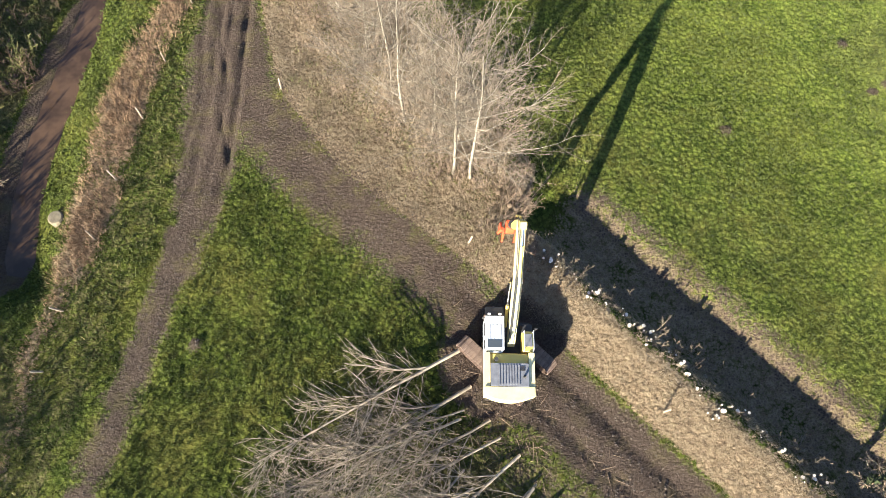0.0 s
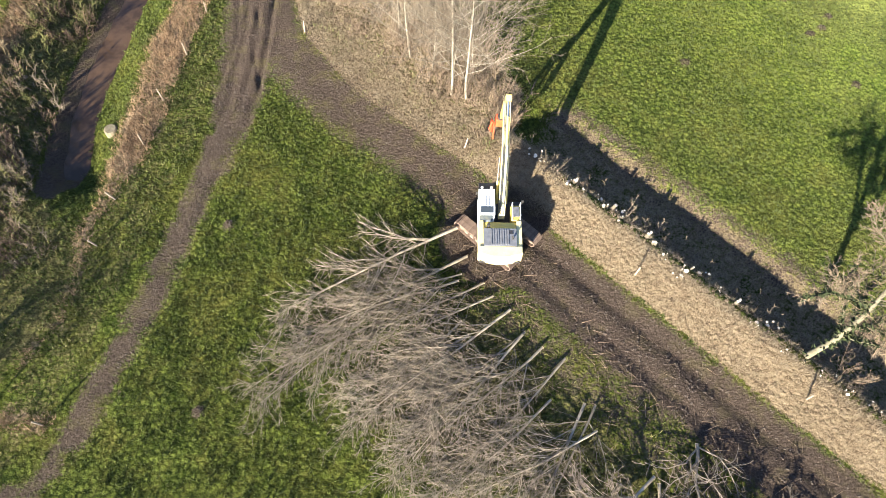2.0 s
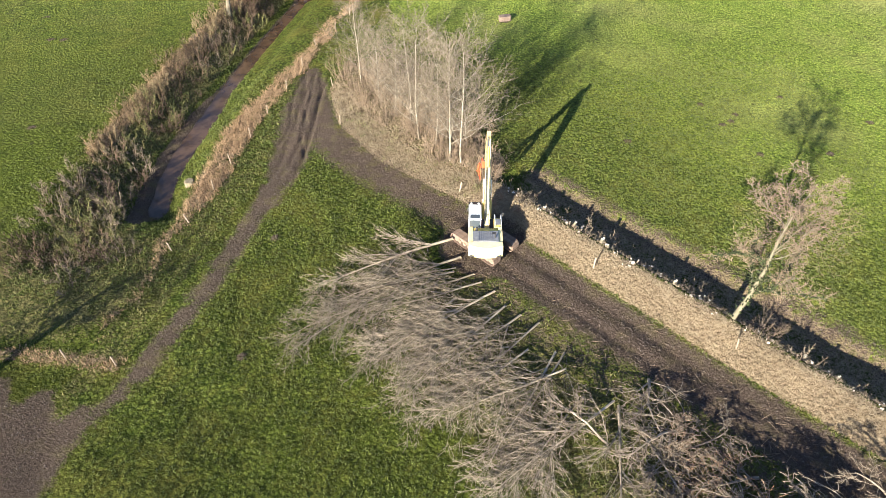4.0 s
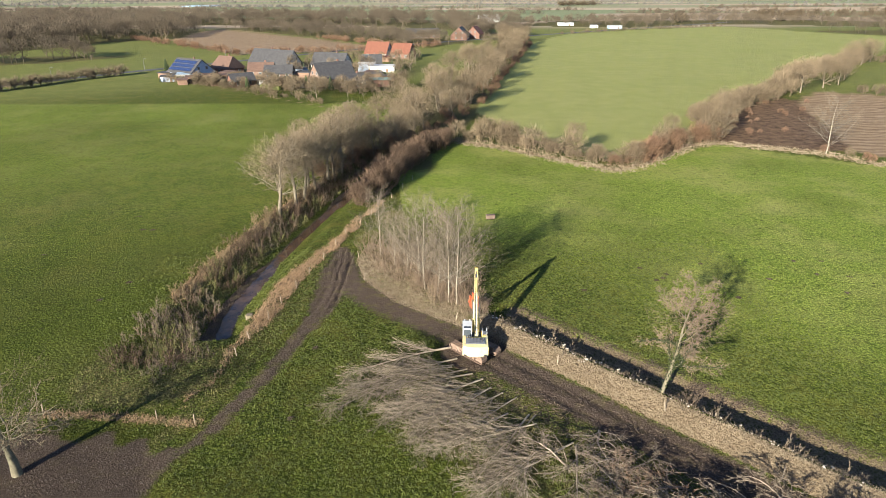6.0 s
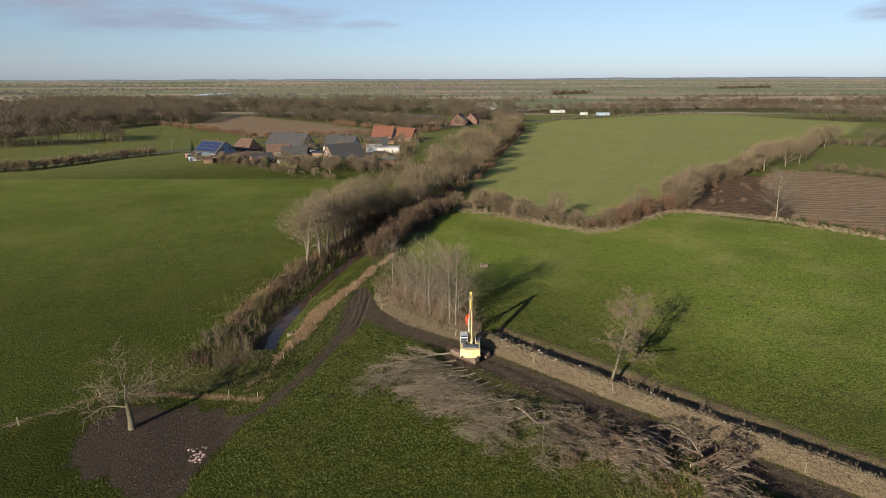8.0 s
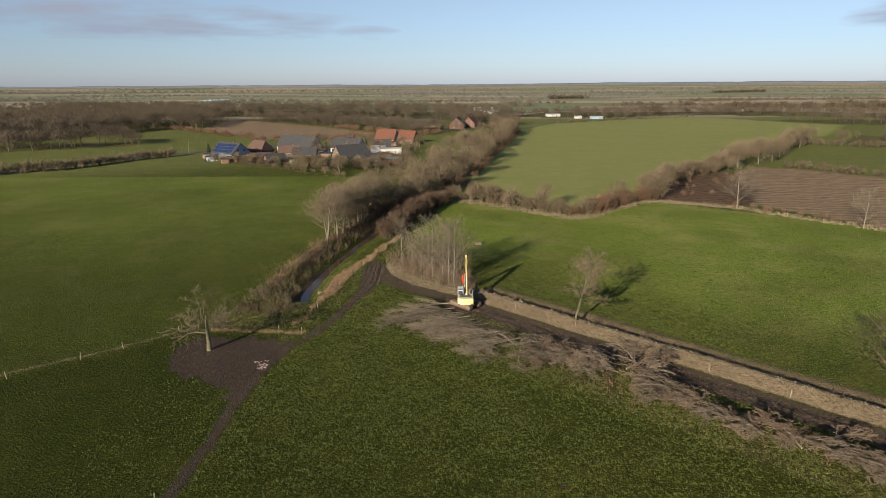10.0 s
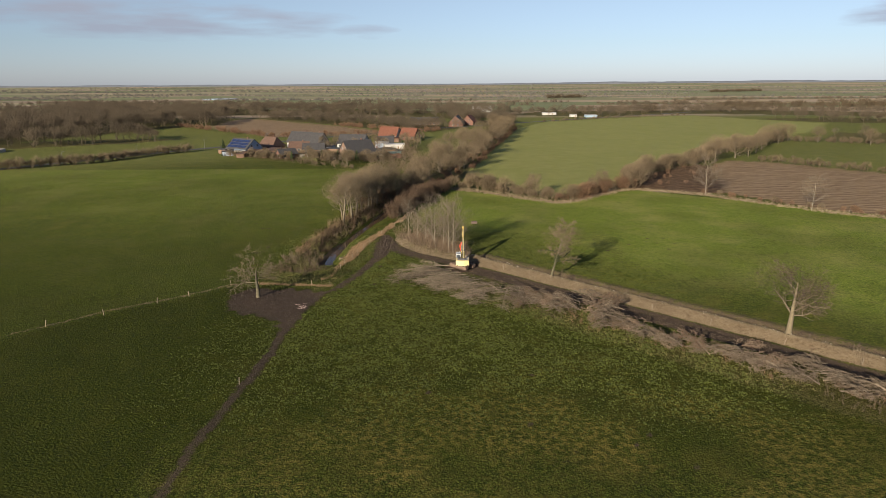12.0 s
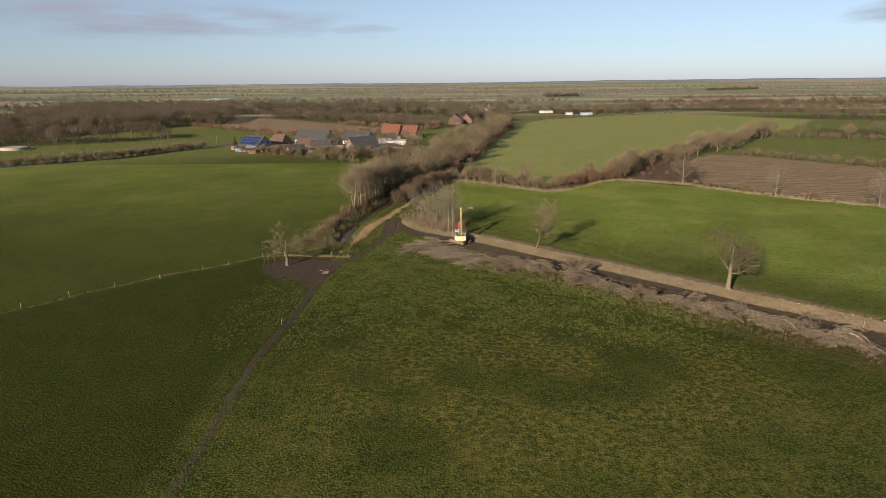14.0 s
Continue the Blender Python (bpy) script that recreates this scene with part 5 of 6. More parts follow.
# low wooded ridge that closes the plain; air haze is painted in as blue-grey
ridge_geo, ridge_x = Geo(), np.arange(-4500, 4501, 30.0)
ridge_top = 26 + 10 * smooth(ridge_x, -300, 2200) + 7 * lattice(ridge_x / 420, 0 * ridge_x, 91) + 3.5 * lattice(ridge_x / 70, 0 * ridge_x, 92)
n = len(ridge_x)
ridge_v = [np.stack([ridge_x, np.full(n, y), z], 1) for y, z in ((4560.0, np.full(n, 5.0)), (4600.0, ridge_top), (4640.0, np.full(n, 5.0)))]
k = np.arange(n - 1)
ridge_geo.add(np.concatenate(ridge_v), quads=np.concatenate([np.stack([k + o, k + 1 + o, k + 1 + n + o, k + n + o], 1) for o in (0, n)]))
solid("backdrop", ridge_geo, "hazed_ridge", "wooded ridge on the skyline, haze painted in as blue-grey", "distant ridge", kind="structure", smooth=True)


# ---- the excavator ----
def excavator():
    base = thing("excavator", "yellow tracked excavator with raised boom and orange tree shear", "excavator", pose(3.05, 5.75, level_at(3.05, 5.75) + 0.02, 0, 0, -1.5))
    # undercarriage, standing slantwise under the house
    under = pose(0, 0, 0, 0, 0, -44 + 1.5)
    turn = under.to_3x3()

    def at(x, y, z):
        return under @ Vector((x, y, z))

    shoe = Geo().box((0, 0, 0), (0.20, 0.80, 0.05))
    for k in (-0.42, 0.42):
        shoe.box((0.0, 0.0, 0.035), (0.03, 0.78, 0.04))
    shoe.box((-0.08, 0, 0.03), (0.025, 0.78, 0.04))
    shoe.box((0.08, 0, 0.03), (0.025, 0.78, 0.04))
    shoe_mesh = shoe.mesh("track_shoe", M["track_steel"])
    for side in (-1.17, 1.17):
        frame_geo = Geo().box((0, side, 0.47), (3.9, 0.34, 0.36))
        for i in range(7):
            x = -1.5 + i * 0.5
            frame_geo.tube([(x, side - 0.24, 0.24), (x, side + 0.24, 0.24)], 0.17, 10)
        for x, r in ((-1.95, 0.38), (1.95, 0.38)):
            frame_geo.tube([(x, side - 0.22, 0.46), (x, side + 0.22, 0.46)], r, 14)
        frame_ob = part("track_frame", frame_geo.moved(under), "track_steel", base)
        # shoes round the loop
        half, r = 1.95, 0.43
        total = 4 * half + 2 * math.pi * r
        count = 48
        for i in range(count):
            d = i / count * total
            if d < 2 * half:
                x, z, tilt = -half + d, 0.46 + r, 0.0
            elif d < 2 * half + math.pi * r:
                w = (d - 2 * half) / r
                x, z, tilt = half + r * math.sin(w), 0.46 + r * math.cos(w), w
            elif d < 4 * half + math.pi * r:
                x, z, tilt = half - (d - 2 * half - math.pi * r), 0.46 - r, math.pi
            else:
                w = (d - 4 * half - math.pi * r) / r
                x, z, tilt = -half - r * math.sin(w), 0.46 - r * math.cos(w), math.pi + w
            s = new("track_shoe", shoe_mesh)
            s.parent = frame_ob
            s.matrix_basis = under @ pose(x, side, z, 0, math.degrees(tilt), 0)
    car = Geo().box((0, 0, 0.72), (2.1, 2.1, 0.32))
    car.tube([(0, 0, 0.85), (0, 0, 1.08)], 0.62, 20)
    part("car_body", car.moved(under), "dark_steel", base)

    # house
    part("deck", Geo().box((0, -0.45, 1.14), (2.5, 4.3, 0.16)), "dark_steel", base)
    arc = [(-1.36, -2.02)] + [(-1.36 + 2.72 * i / 10, -2.45 - 0.30 * math.sin(math.pi * i / 10)) for i in range(11)] + [(1.36, -2.02)]
    part("counterweight", Geo().extrude(arc, 1.06, 2.12, "z"), "pale_yellow", base, "pale yellow cast counterweight", smooth=False)
    cap = [(x * 0.97, -2.05 + (y + 2.05) * 0.95) for x, y in arc]
    part("counterweight_top", Geo().extrude(cap, 2.12, 2.19, "z"), "pale_yellow", base)
    for x in (-1.19, 1.19):
        g = Geo().box((x, -1.08, 1.66), (0.32, 1.86, 0.9))
        for k in range(5):
            g.box((x + math.copysign(0.165, x), -1.2 + 0.14 * k, 1.7), (0.02, 0.07, 0.4))
        part("side_cover", g, "pale_yellow", base)
    part("engine_bay", Geo().box((0, -1.1, 1.62), (2.1, 1.8, 0.8)), "yellow", base)
    hood = part("engine_hood", Geo().box((0, -1.38, 2.14), (2.04, 1.22, 0.16)), "hood_grey", base, "grey ribbed engine hood")
    for k in range(8):
        part("hood_rib", Geo().box((-0.56 + 0.15 * k, -1.38, 2.235), (0.07, 1.04, 0.035)), "hood_grey", hood)
    for k in range(5):
        part("hood_vent", Geo().box((0.66, -0.93 - 0.055 * k, 2.228), (0.3, 0.022, 0.02)), "dark_steel", hood)
    part("exhaust", Geo().tube([(0.75, -1.5, 2.2), (0.75, -1.5, 2.5), (0.75, -1.58, 2.6)], 0.06, 10), "dark_steel", base)
    part("air_intake", Geo().tube([(-0.72, -0.6, 2.1), (-0.72, -0.6, 2.42)], 0.1, 12), "dark_steel", base)
    tank = part("fuel_tank", Geo().box((1.03, 0.45, 1.6), (0.62, 1.15, 0.85)), "yellow", base)
    part("tank_step", Geo().box((1.03, 0.52, 2.06), (0.46, 0.7, 0.03)), "hood_grey", tank)
    part("tool_box", Geo().box((1.03, 1.25, 1.42), (0.62, 0.5, 0.5)), "dark_steel", base)
    rail = Geo()
    for x in (0.78, 1.28):
        rail.tube([(x, 0.95, 2.0), (x, 0.95, 2.5), (x, 0.0, 2.5), (x, -0.1, 2.0)], 0.02, 6)
    part("handrail", rail, "light_grey", base)
    # cab
    cab = part("cab", Geo().box((-0.86, 0.72, 1.28), (0.98, 1.75, 0.36)), "light_grey", base, "light grey operator cab")
    for x, y in ((-1.31, -0.12), (-0.41, -0.12), (-1.31, 1.55), (-0.41, 1.55), (-1.31, 0.62), (-0.41, 0.62)):
        part("cab_pillar", Geo().box((x, y, 2.1), (0.08, 0.09, 1.5)), "light_grey", cab)
    for y in (-0.12, 1.56):
        part("cab_glass", Geo().box((-0.86, y, 2.12), (0.84, 0.02, 1.32)), "glass", cab)
    for x in (-1.32, -0.40):
        part("cab_glass", Geo().box((x, 0.72, 2.12), (0.02, 1.56, 1.32)), "glass", cab)
    part("rear_panel", Geo().box((-0.86, -0.15, 1.72), (0.9, 0.06, 0.55)), "light_grey", cab)
    roof = part("cab_roof", Geo().box((-0.86, 0.70, 2.90), (1.02, 1.82, 0.12)), "light_grey", cab)
    for k in range(4):
        part("roof_rib", Geo().box((-1.16 + 0.2 * k, 0.75, 2.965), (0.1, 0.75, 0.03)), "light_grey", roof)
    part("roof_hatch", Geo().box((-0.86, 0.12, 2.965), (0.76, 0.42, 0.03)), "glass", roof, "tinted roof hatch")
    part("sun_visor", Geo().box((-0.86, 1.84, 2.84), (1.0, 0.62, 0.05), Matrix.Rotation(radians(-14), 4, "X")), "dark_steel", cab, "dark sun visor")
    seat = Geo().box((-0.86, 0.35, 1.7), (0.5, 0.5, 0.16))
    seat.box((-0.86, 0.12, 2.05), (0.48, 0.12, 0.62))
    part("operator_seat", seat, "dark_steel", cab)
    for x in (-1.42, 1.42):
        m = Geo().tube([(math.copysign(1.3, x), 1.5 if x < 0 else 0.95, 2.0), (x, 1.6 if x < 0 else 1.05, 2.3)], 0.02, 6)
        m.box((x, 1.62 if x < 0 else 1.07, 2.42), (0.16, 0.05, 0.28))
        part("mirror", m, "dark_steel", base)
    for x in (-1.15, -0.57):
        part("work_lamp", Geo().box((x, 1.70, 3.0), (0.16, 0.1, 0.11)), "frame_white", cab)
    # boom: a bent box girder
    side = [(0.25, 1.55), (0.55, 2.15), (2.75, 5.35), (3.35, 5.78), (5.35, 7.12), (5.55, 6.95), (5.45, 6.72), (3.55, 5.05), (3.10, 4.62), (0.75, 1.45), (0.45, 1.35)]
    boom = part("boom", Geo().extrude(side, -0.06, 0.34, "x"), "pale_yellow", base, "pale yellow two-part boom")
    for z0, z1, y0, y1, x in ((1.55, 4.35, 1.1, 2.75, -0.16), (1.55, 4.35, 1.1, 2.75, 0.44)):
        part("lift_cylinder", Geo().tube([(x, y0 + 0.25, z0 + 0.1), (x, (y0 + y1) / 2 + 0.3, (z0 + z1) / 2)], 0.095, 10), "yellow", boom)
        part("cylinder_rod", Geo().tube([(x, (y0 + y1) / 2 + 0.3, (z0 + z1) / 2), (x, y1 + 0.25, z1 + 0.15)], 0.05, 8), "chrome", boom)
    part("stick_cylinder", Geo().tube([(0.14, 2.85, 5.85), (0.14, 4.1, 6.95)], 0.095, 10), "yellow", boom)
    part("cylinder_rod", Geo().tube([(0.14, 4.1, 6.95), (0.14, 4.92, 7.68)], 0.05, 8), "chrome", boom)
    for x in (-0.02, 0.05, 0.26):
        part("hydraulic_hose", Geo().tube([(x, 0.4, 1.9), (x, 1.0, 2.95), (x, 2.6, 5.3), (x, 3.3, 5.95), (x, 4.8, 6.98), (x - 0.05, 5.35, 7.35), (x - 0.05, 5.7, 6.9)], 0.025, 6), "rubber", boom)
    stick_side = [(4.72, 7.62), (5.0, 7.86), (5.42, 7.15), (6.05, 5.6), (6.52, 4.05), (6.34, 3.95), (5.75, 5.1), (5.28, 6.75)]
    stick = part("stick", Geo().extrude(stick_side, -0.02, 0.30, "x"), "yellow", boom, "yellow dipper stick hanging down")
    part("tool_cylinder", Geo().tube([(0.14, 5.62, 7.0), (0.14, 6.35, 5.5)], 0.08, 10), "yellow", stick)
    part("cylinder_rod", Geo().tube([(0.14, 6.35, 5.5), (0.14, 6.75, 4.4)], 0.045, 8), "chrome", stick)
    # the shear
    head = part("tree_shear", Geo().box((0.0, 6.55, 3.55), (0.5, 0.55, 0.7)), "orange", stick, "orange tree shear with open jaws")
    part("shear_rotator", Geo().tube([(0.05, 6.5, 3.85), (0.05, 6.5, 4.1)], 0.22, 14), "dark_steel", head)
    for x, k in ((-0.35, -1), (0.35, 1)):
        jaw = [(6.55, 3.4), (6.95, 3.2), (7.1, 2.5), (6.8, 1.95), (6.72, 2.5), (6.45, 2.9)]
        part("shear_jaw", Geo().extrude(jaw, x - 0.05 + 0.12 * k, x + 0.05 + 0.12 * k, "x"), "orange", head)
        part("shear_jaw", Geo().extrude([(y - 0.75 if y > 6.6 else y, z) for y, z in [(6.5, 3.4), (6.3, 3.3), (6.85, 2.6), (6.95, 2.0), (7.1, 2.6)]], x - 0.04, x + 0.04, "x"), "orange", head)
    part("shear_cylinder", Geo().tube([(-0.45, 6.4, 3.6), (-0.6, 6.5, 2.7)], 0.08, 10), "orange", head)
    return base


excavator()


# ---- felled trees along the mud track ----
FELLED = dict(kids=(2.6, 2.3, 2.6), ratio=(0.42, 0.48, 0.5), angle=(38, 38, 38), wob=(0.03, 0.10, 0.14, 0.18), up=(0.0, 0.07, 0.05, 0.03), start=(0.2, 0.2, 0.2), segs=(9, 5, 3, 1), girth=0.5, twig=0.009)


CROOKED = dict(kids=(2.0, 2.0, 2.4), ratio=(0.58, 0.50, 0.46), angle=(54, 50, 46), wob=(0.14, 0.26, 0.30, 0.25), up=(0.0, 0.02, 0.02, 0.02), start=(0.12, 0.2, 0.2), segs=(8, 6, 4, 1), girth=0.55, twig=0.017)


def felled_tree(seed, length, radius, bark, m, press=0.42, wide=1.45, twigs="twig_felled", habit=FELLED):
    a = grow(seed, length, radius, **habit)
    r = random.Random(seed)
    # laid down along +x, the crown pressed flat on the ground
    out = a.copy()
    for c in (0, 3):
        lie = a[:, c + 2] + 0.3
        flat = np.abs(a[:, c]) * press * np.exp(-np.abs(a[:, c]) * (0.16 if habit is FELLED else 0.30))
        out[:, c], out[:, c + 1] = lie, a[:, c + 1] * wide
        out[:, c + 2] = 0.14 + flat + 0.45 * np.sin(np.clip(lie / length, 0, 1) * 2.6)
    ob = thing("felled_tree", "felled bare tree lying in the long brush heap beside the track", "felled tree", m, "brush heap")
    lev, last = out[:, 8], out[:, 8].max()
    g = bars(Geo(), out[lev == 0], 8)
    part("trunk", bars(g, out[(lev > 0) & (lev < last)], 4), bark, ob, smooth=True)
    part("crown", slivers(Geo(), out[lev == last]), twigs, ob, "tangle of grey-brown bare branches")
    z = out[0][2]
    part("cut_face", Geo().tube([(-0.012, 0, z), (0.03, 0, z)], radius * 0.97, 10), "cut_wood", ob, "pale freshly sawn end")
    return ob


def heap_pose(a, s, turn, lift=0.0):
    x, y = from_bank(a, s)
    return pose(x, y, level_at(x, y) + lift, 0, 0, turn)


felled = [felled_tree(201, 12.0, 0.11, "bark_felled", heap_pose(3.0, -8.6, 210)), felled_tree(202, 10.5, 0.08, "bark_felled", heap_pose(5.0, -9.2, 214)), felled_tree(203, 11.0, 0.09, "bark_felled", heap_pose(7.4, -9.4, 216)), felled_tree(204, 8.5, 0.07, "bark_grey", heap_pose(9.0, -9.9, 220))]
low_felled = [felled_tree(205 + i, L, r, "bark_heap", heap_pose(27.0 + 3 * i, -11.3, t), p, 1.0, tw, CROOKED) for i, (L, r, t, p, tw) in enumerate(((6.4, 0.12, 250, 0.75, "twig_heap"), (5.6, 0.10, 200, 0.85, "twig_heap"), (6.8, 0.13, 232, 0.7, "twig_heap"), (5.2, 0.11, 160, 0.9, "twig_red")))]
HR = random.Random(5)
for i in range(124):
    a = 1.0 + i * 0.82 + HR.uniform(-0.7, 0.7)
    lean = np.interp(a, [0, 10, 20, 30, 100], [210, 216, 240, 228, 226]) + HR.gauss(0, 20 if a < 20 else 75)
    deep = HR.random() < 0.55
    s = -9.3 - (HR.uniform(2.0, 6.5 if a < 28 else 4.0) if deep else HR.gauss(0.3, 1.1)) - (1.0 if a > 40 else 0)
    size = np.interp(a, [0, 20, 30, 45, 100], [1.0, 1.0, 1.0, 0.95, 0.85]) * HR.uniform(0.75, 1.1) * (0.8 if deep else 1.0)
    c = copy_thing(HR.choice(felled if a < 20 else low_felled), heap_pose(a, s, float(lean), HR.uniform(-0.05, 0.45) * (1.0 if deep else 0.4)))
    c.scale = (float(size), float(size), float(size) * HR.uniform(0.75, 1.35) * float(np.interp(a, [14, 22, 34], [1.0, 0.8, 1.5])))


# brushwood piled on the heap
piles = [shrub("brush_pile", shrub_rows(250 + i, 1.9, 10, 1.5, twig=0.014), mat, "loose pile of cut brown brushwood on the heap", "brushwood", "brush piles") for i, mat in enumerate(("twig_heap", "twig_red", "twig_heap"))]
for i, ob in enumerate(piles):
    ob.matrix_basis = heap_pose(26.0 + 4 * i, -12.5, 60 * i)
for i in range(56):
    a = 27.0 + i * 1.33 + HR.uniform(-1, 1)
    x, y = from_bank(a, -13.6 + HR.gauss(0, 1.7))
    c = put(HR.choice(piles), x, y, HR.uniform(0, 360), HR.uniform(0.5, 1.05), 0.12)
    c.scale.z *= 0.85


# ---- stumps of the hedge on the bank ----
def stump(seed):
    r = random.Random(seed)
    ob = thing("hedge_stump", "pale freshly cut coppice stump on the hedge bank", "tree stump", None, "hedge stumps")
    for k in range(r.randint(3, 6)):
        t, d = r.uniform(0, 6.28), r.uniform(0.05, 0.4)
        x, y, h, rad = d * math.cos(t), d * math.sin(t), r.uniform(0.12, 0.36), r.uniform(0.05, 0.13)
        top = (x * 1.35, y * 1.35, h)
        part("stem", Geo().tube([(x, y, -0.2), top], [rad * 1.2, rad], 7), "bark_grey", ob)
        part("cut_face", Geo().tube([(top[0], top[1], h - 0.01), (top[0] * 1.01, top[1] * 1.01, h + 0.02)], rad * 0.98, 7), "cut_white", ob, "white sawn face")
    return ob


stumps = [stump(i) for i in range(5)]
for i, ob in enumerate(stumps):
    x, y = from_bank(1.2 + 3.1 * i, 0.1)
    ob.matrix_basis = ground_pose(x, y, 60 * i)
SR = random.Random(9)
for i in range(80):
    x, y = from_bank(2.0 + i * 1.2 + SR.uniform(-0.6, 0.6), SR.gauss(0.1, 0.35))
    put(stumps[i % 5], x, y, SR.uniform(0, 360), SR.uniform(0.45, 0.95), 0.05)
# twigs left between the stumps
brush = [shrub("bank_brush", shrub_rows(300 + i, 1.3, 7, 0.8, twig=0.012), "twig_felled", "short cut brushwood tangled between the stumps", group="bank brush") for i in range(2)]
for i, ob in enumerate(brush):
    x, y = from_bank(6 + 5 * i, 0.8)
    ob.matrix_basis = ground_pose(x, y)
for i in range(62):
    x, y = from_bank(-1 + i * 1.4 + SR.uniform(-0.7, 0.7), SR.gauss(0.7, 0.4))
    put(brush[i % 2], x, y, SR.uniform(0, 360), SR.uniform(0.5, 1.1), 0.1)

# ---- posts ----
def fence_post(m, tilt=0.0):
    g = Geo().tube([(0, 0, -0.3), (0, 0, 1.05), (0, 0, 1.12)], [0.055, 0.055, 0.03], 8)
    return solid("fence_post", g, "post_wood", "weathered pale wooden fence post", "fence post", m, "fence posts")


post = fence_post(ground_pose(11.6, 2.6))
PLACES = [(1.1, 12.7), (20.3, -5.3), (-11.2, 23.7), (-13.1, 32.0), (-23.3, -6.4), (-23.0, 5.0), (-16.4, 41.5), (-14.6, 46.0), (-13.2, 50.5), (-11.6, 55.5), (-10.4, 60.0), (-8.6, 66.0), (-7.0, 72.0)]
PLACES += [(-22.6, 8.5), (-21.6, 13.0), (-21.0, 17.0), (-20.1, 21.5), (-19.3, 26.0), (-18.2, 31.0), (-17.3, 36.5)]
PLACES += [(-59.5, -21.9), (-66.5, -26.8), (-72.0, -32.6), (-77.2, -38.6), (-53.0, -15.9), (-48.6, -12.3), (-42.8, -6.0), (-38.0, -5.2), (-28.1, -47.5), (-27.0, -5.9)]
PLACES += [from_bank(a, -2.9) for a in (34, 45, 55, 66, 76, 88)]
PLACES += [(8, 104.5), (18, 96), (27, 87), (33, 82), (41, 80), (50, 90), (59, 99), (78, 99.5), (92, 91), (100, 80), (110, 68), (120, 59), (130, 51)]
for i, (x, y) in enumerate(PLACES):
    c = put(post, x, y, 40 * i, 1.0)
    c.rotation_euler = Euler((radians(SR.gauss(0, 5)), radians(SR.gauss(0, 5)), i))

# ---- trough, pipe, stones ----
trough = thing("water_trough", "weathered brown water trough standing in a muddy spot", "trough", ground_pose(7.7, 48.9, 12))
g = Geo().box((0, 0, 0.3), (1.5, 0.75, 0.6))
part("tub", g, "track_steel", trough)
part("rim", Geo().box((0, 0, 0.62), (1.56, 0.81, 0.06)), "track_steel", trough)
stone_geo = Geo()
bm = bmesh.new()
bmesh.ops.create_icosphere(bm, subdivisions=1, radius=0.22)
for v in bm.verts:
    v.co *= 0.75 + 0.5 * noise.random()
    v.co.z *= 0.6
bm.verts.index_update()
stone_geo.add([tuple(v.co) for v in bm.verts], [[v.index for v in f.verts] for f in bm.faces])
bm.free()
rubble = solid("rubble_stone", stone_geo, "stone_white", "broken pink-white brick rubble at the edge of the mud", "rubble", ground_pose(-26.2, -18.6), "rubble heap")
for i in range(34):
    put(rubble, SR.gauss(-26.2, 0.5), SR.gauss(-17.8, 0.7), SR.uniform(0, 360), SR.uniform(0.5, 1.2), 0.02)
solid("ditch_stump", Geo().tube([(0, 0, -0.3), (0, 0, 0.35), (0, 0, 0.42)], [0.5, 0.48, 0.4], 12), "bark_oak", "round brown rusty shaft cover beside the ditch", "shaft cover", ground_pose(-24.4, 14.5))


# ---- brambles and reeds ----
bramble = [shrub("bramble", shrub_rows(400 + i, 1.5, 10, 1.3, twig=0.014, dense=1.2), mat, "tangled bramble thicket on the ditch bank", group="ditch brambles") for i, mat in enumerate(("twig_felled", "weeds", "reed", "twig_thicket"))]
for i, ob in enumerate(bramble):
    ob.matrix_basis = ground_pose(-32.5, 20 + 6 * i)
for i in range(190):
    y = SR.uniform(9, 82)
    wx = float(np.interp(y, [p[1] for p in WATER], [p[0] for p in WATER]))
    e = SR.uniform(2.8, 8.2)
    put(bramble[2 if e > 6.6 and y > 16 else SR.choice((0, 1, 3, 3) if y > 24 else (0, 1, 3))], wx - e, y, SR.uniform(0, 360), SR.uniform(0.5, 1.5), 0.1)
for i in range(34):
    put(bramble[SR.choice((0, 3, 3, 1))], SR.gauss(-31.5, 2.4), SR.gauss(5.5, 2.2), SR.uniform(0, 360), SR.uniform(0.6, 1.1), 0.1)


# ---- the village ----
def gable(geo, L, W, eave, ridge, lift=0.0):
    """A house body with its ridge along x."""
    v = [(-L / 2, -W / 2, -0.3), (L / 2, -W / 2, -0.3), (L / 2, W / 2, -0.3), (-L / 2, W / 2, -0.3), (-L / 2, -W / 2, eave), (L / 2, -W / 2, eave), (L / 2, W / 2, eave), (-L / 2, W / 2, eave), (-L / 2, 0, ridge), (L / 2, 0, ridge)]
    return geo.add(v, [(4, 8, 7), (5, 6, 9)], [(0, 1, 5, 4), (2, 3, 7, 6), (1, 2, 6, 5), (3, 0, 4, 7), (4, 5, 9, 8), (6, 7, 8, 9)])


def roof_slab(L, W, eave, ridge, side, over=0.5, hip=0.0):
    slope = (ridge - eave) / (W / 2)
    y0, z0 = side * (W / 2 + over), eave - over * slope
    a, b = L / 2 + over * 0.8, L / 2 + over * 0.8 - hip
    lo = [(-a, y0, z0), (a, y0, z0), (b, 0, ridge), (-b, 0, ridge)]
    v = lo + [(x, y, z + 0.22) for x, y, z in lo]
    return Geo().add(v, quads=[(4, 5, 6, 7), (3, 2, 1, 0), (0, 1, 5, 4), (1, 2, 6, 5), (2, 3, 7, 6), (3, 0, 4, 7)])


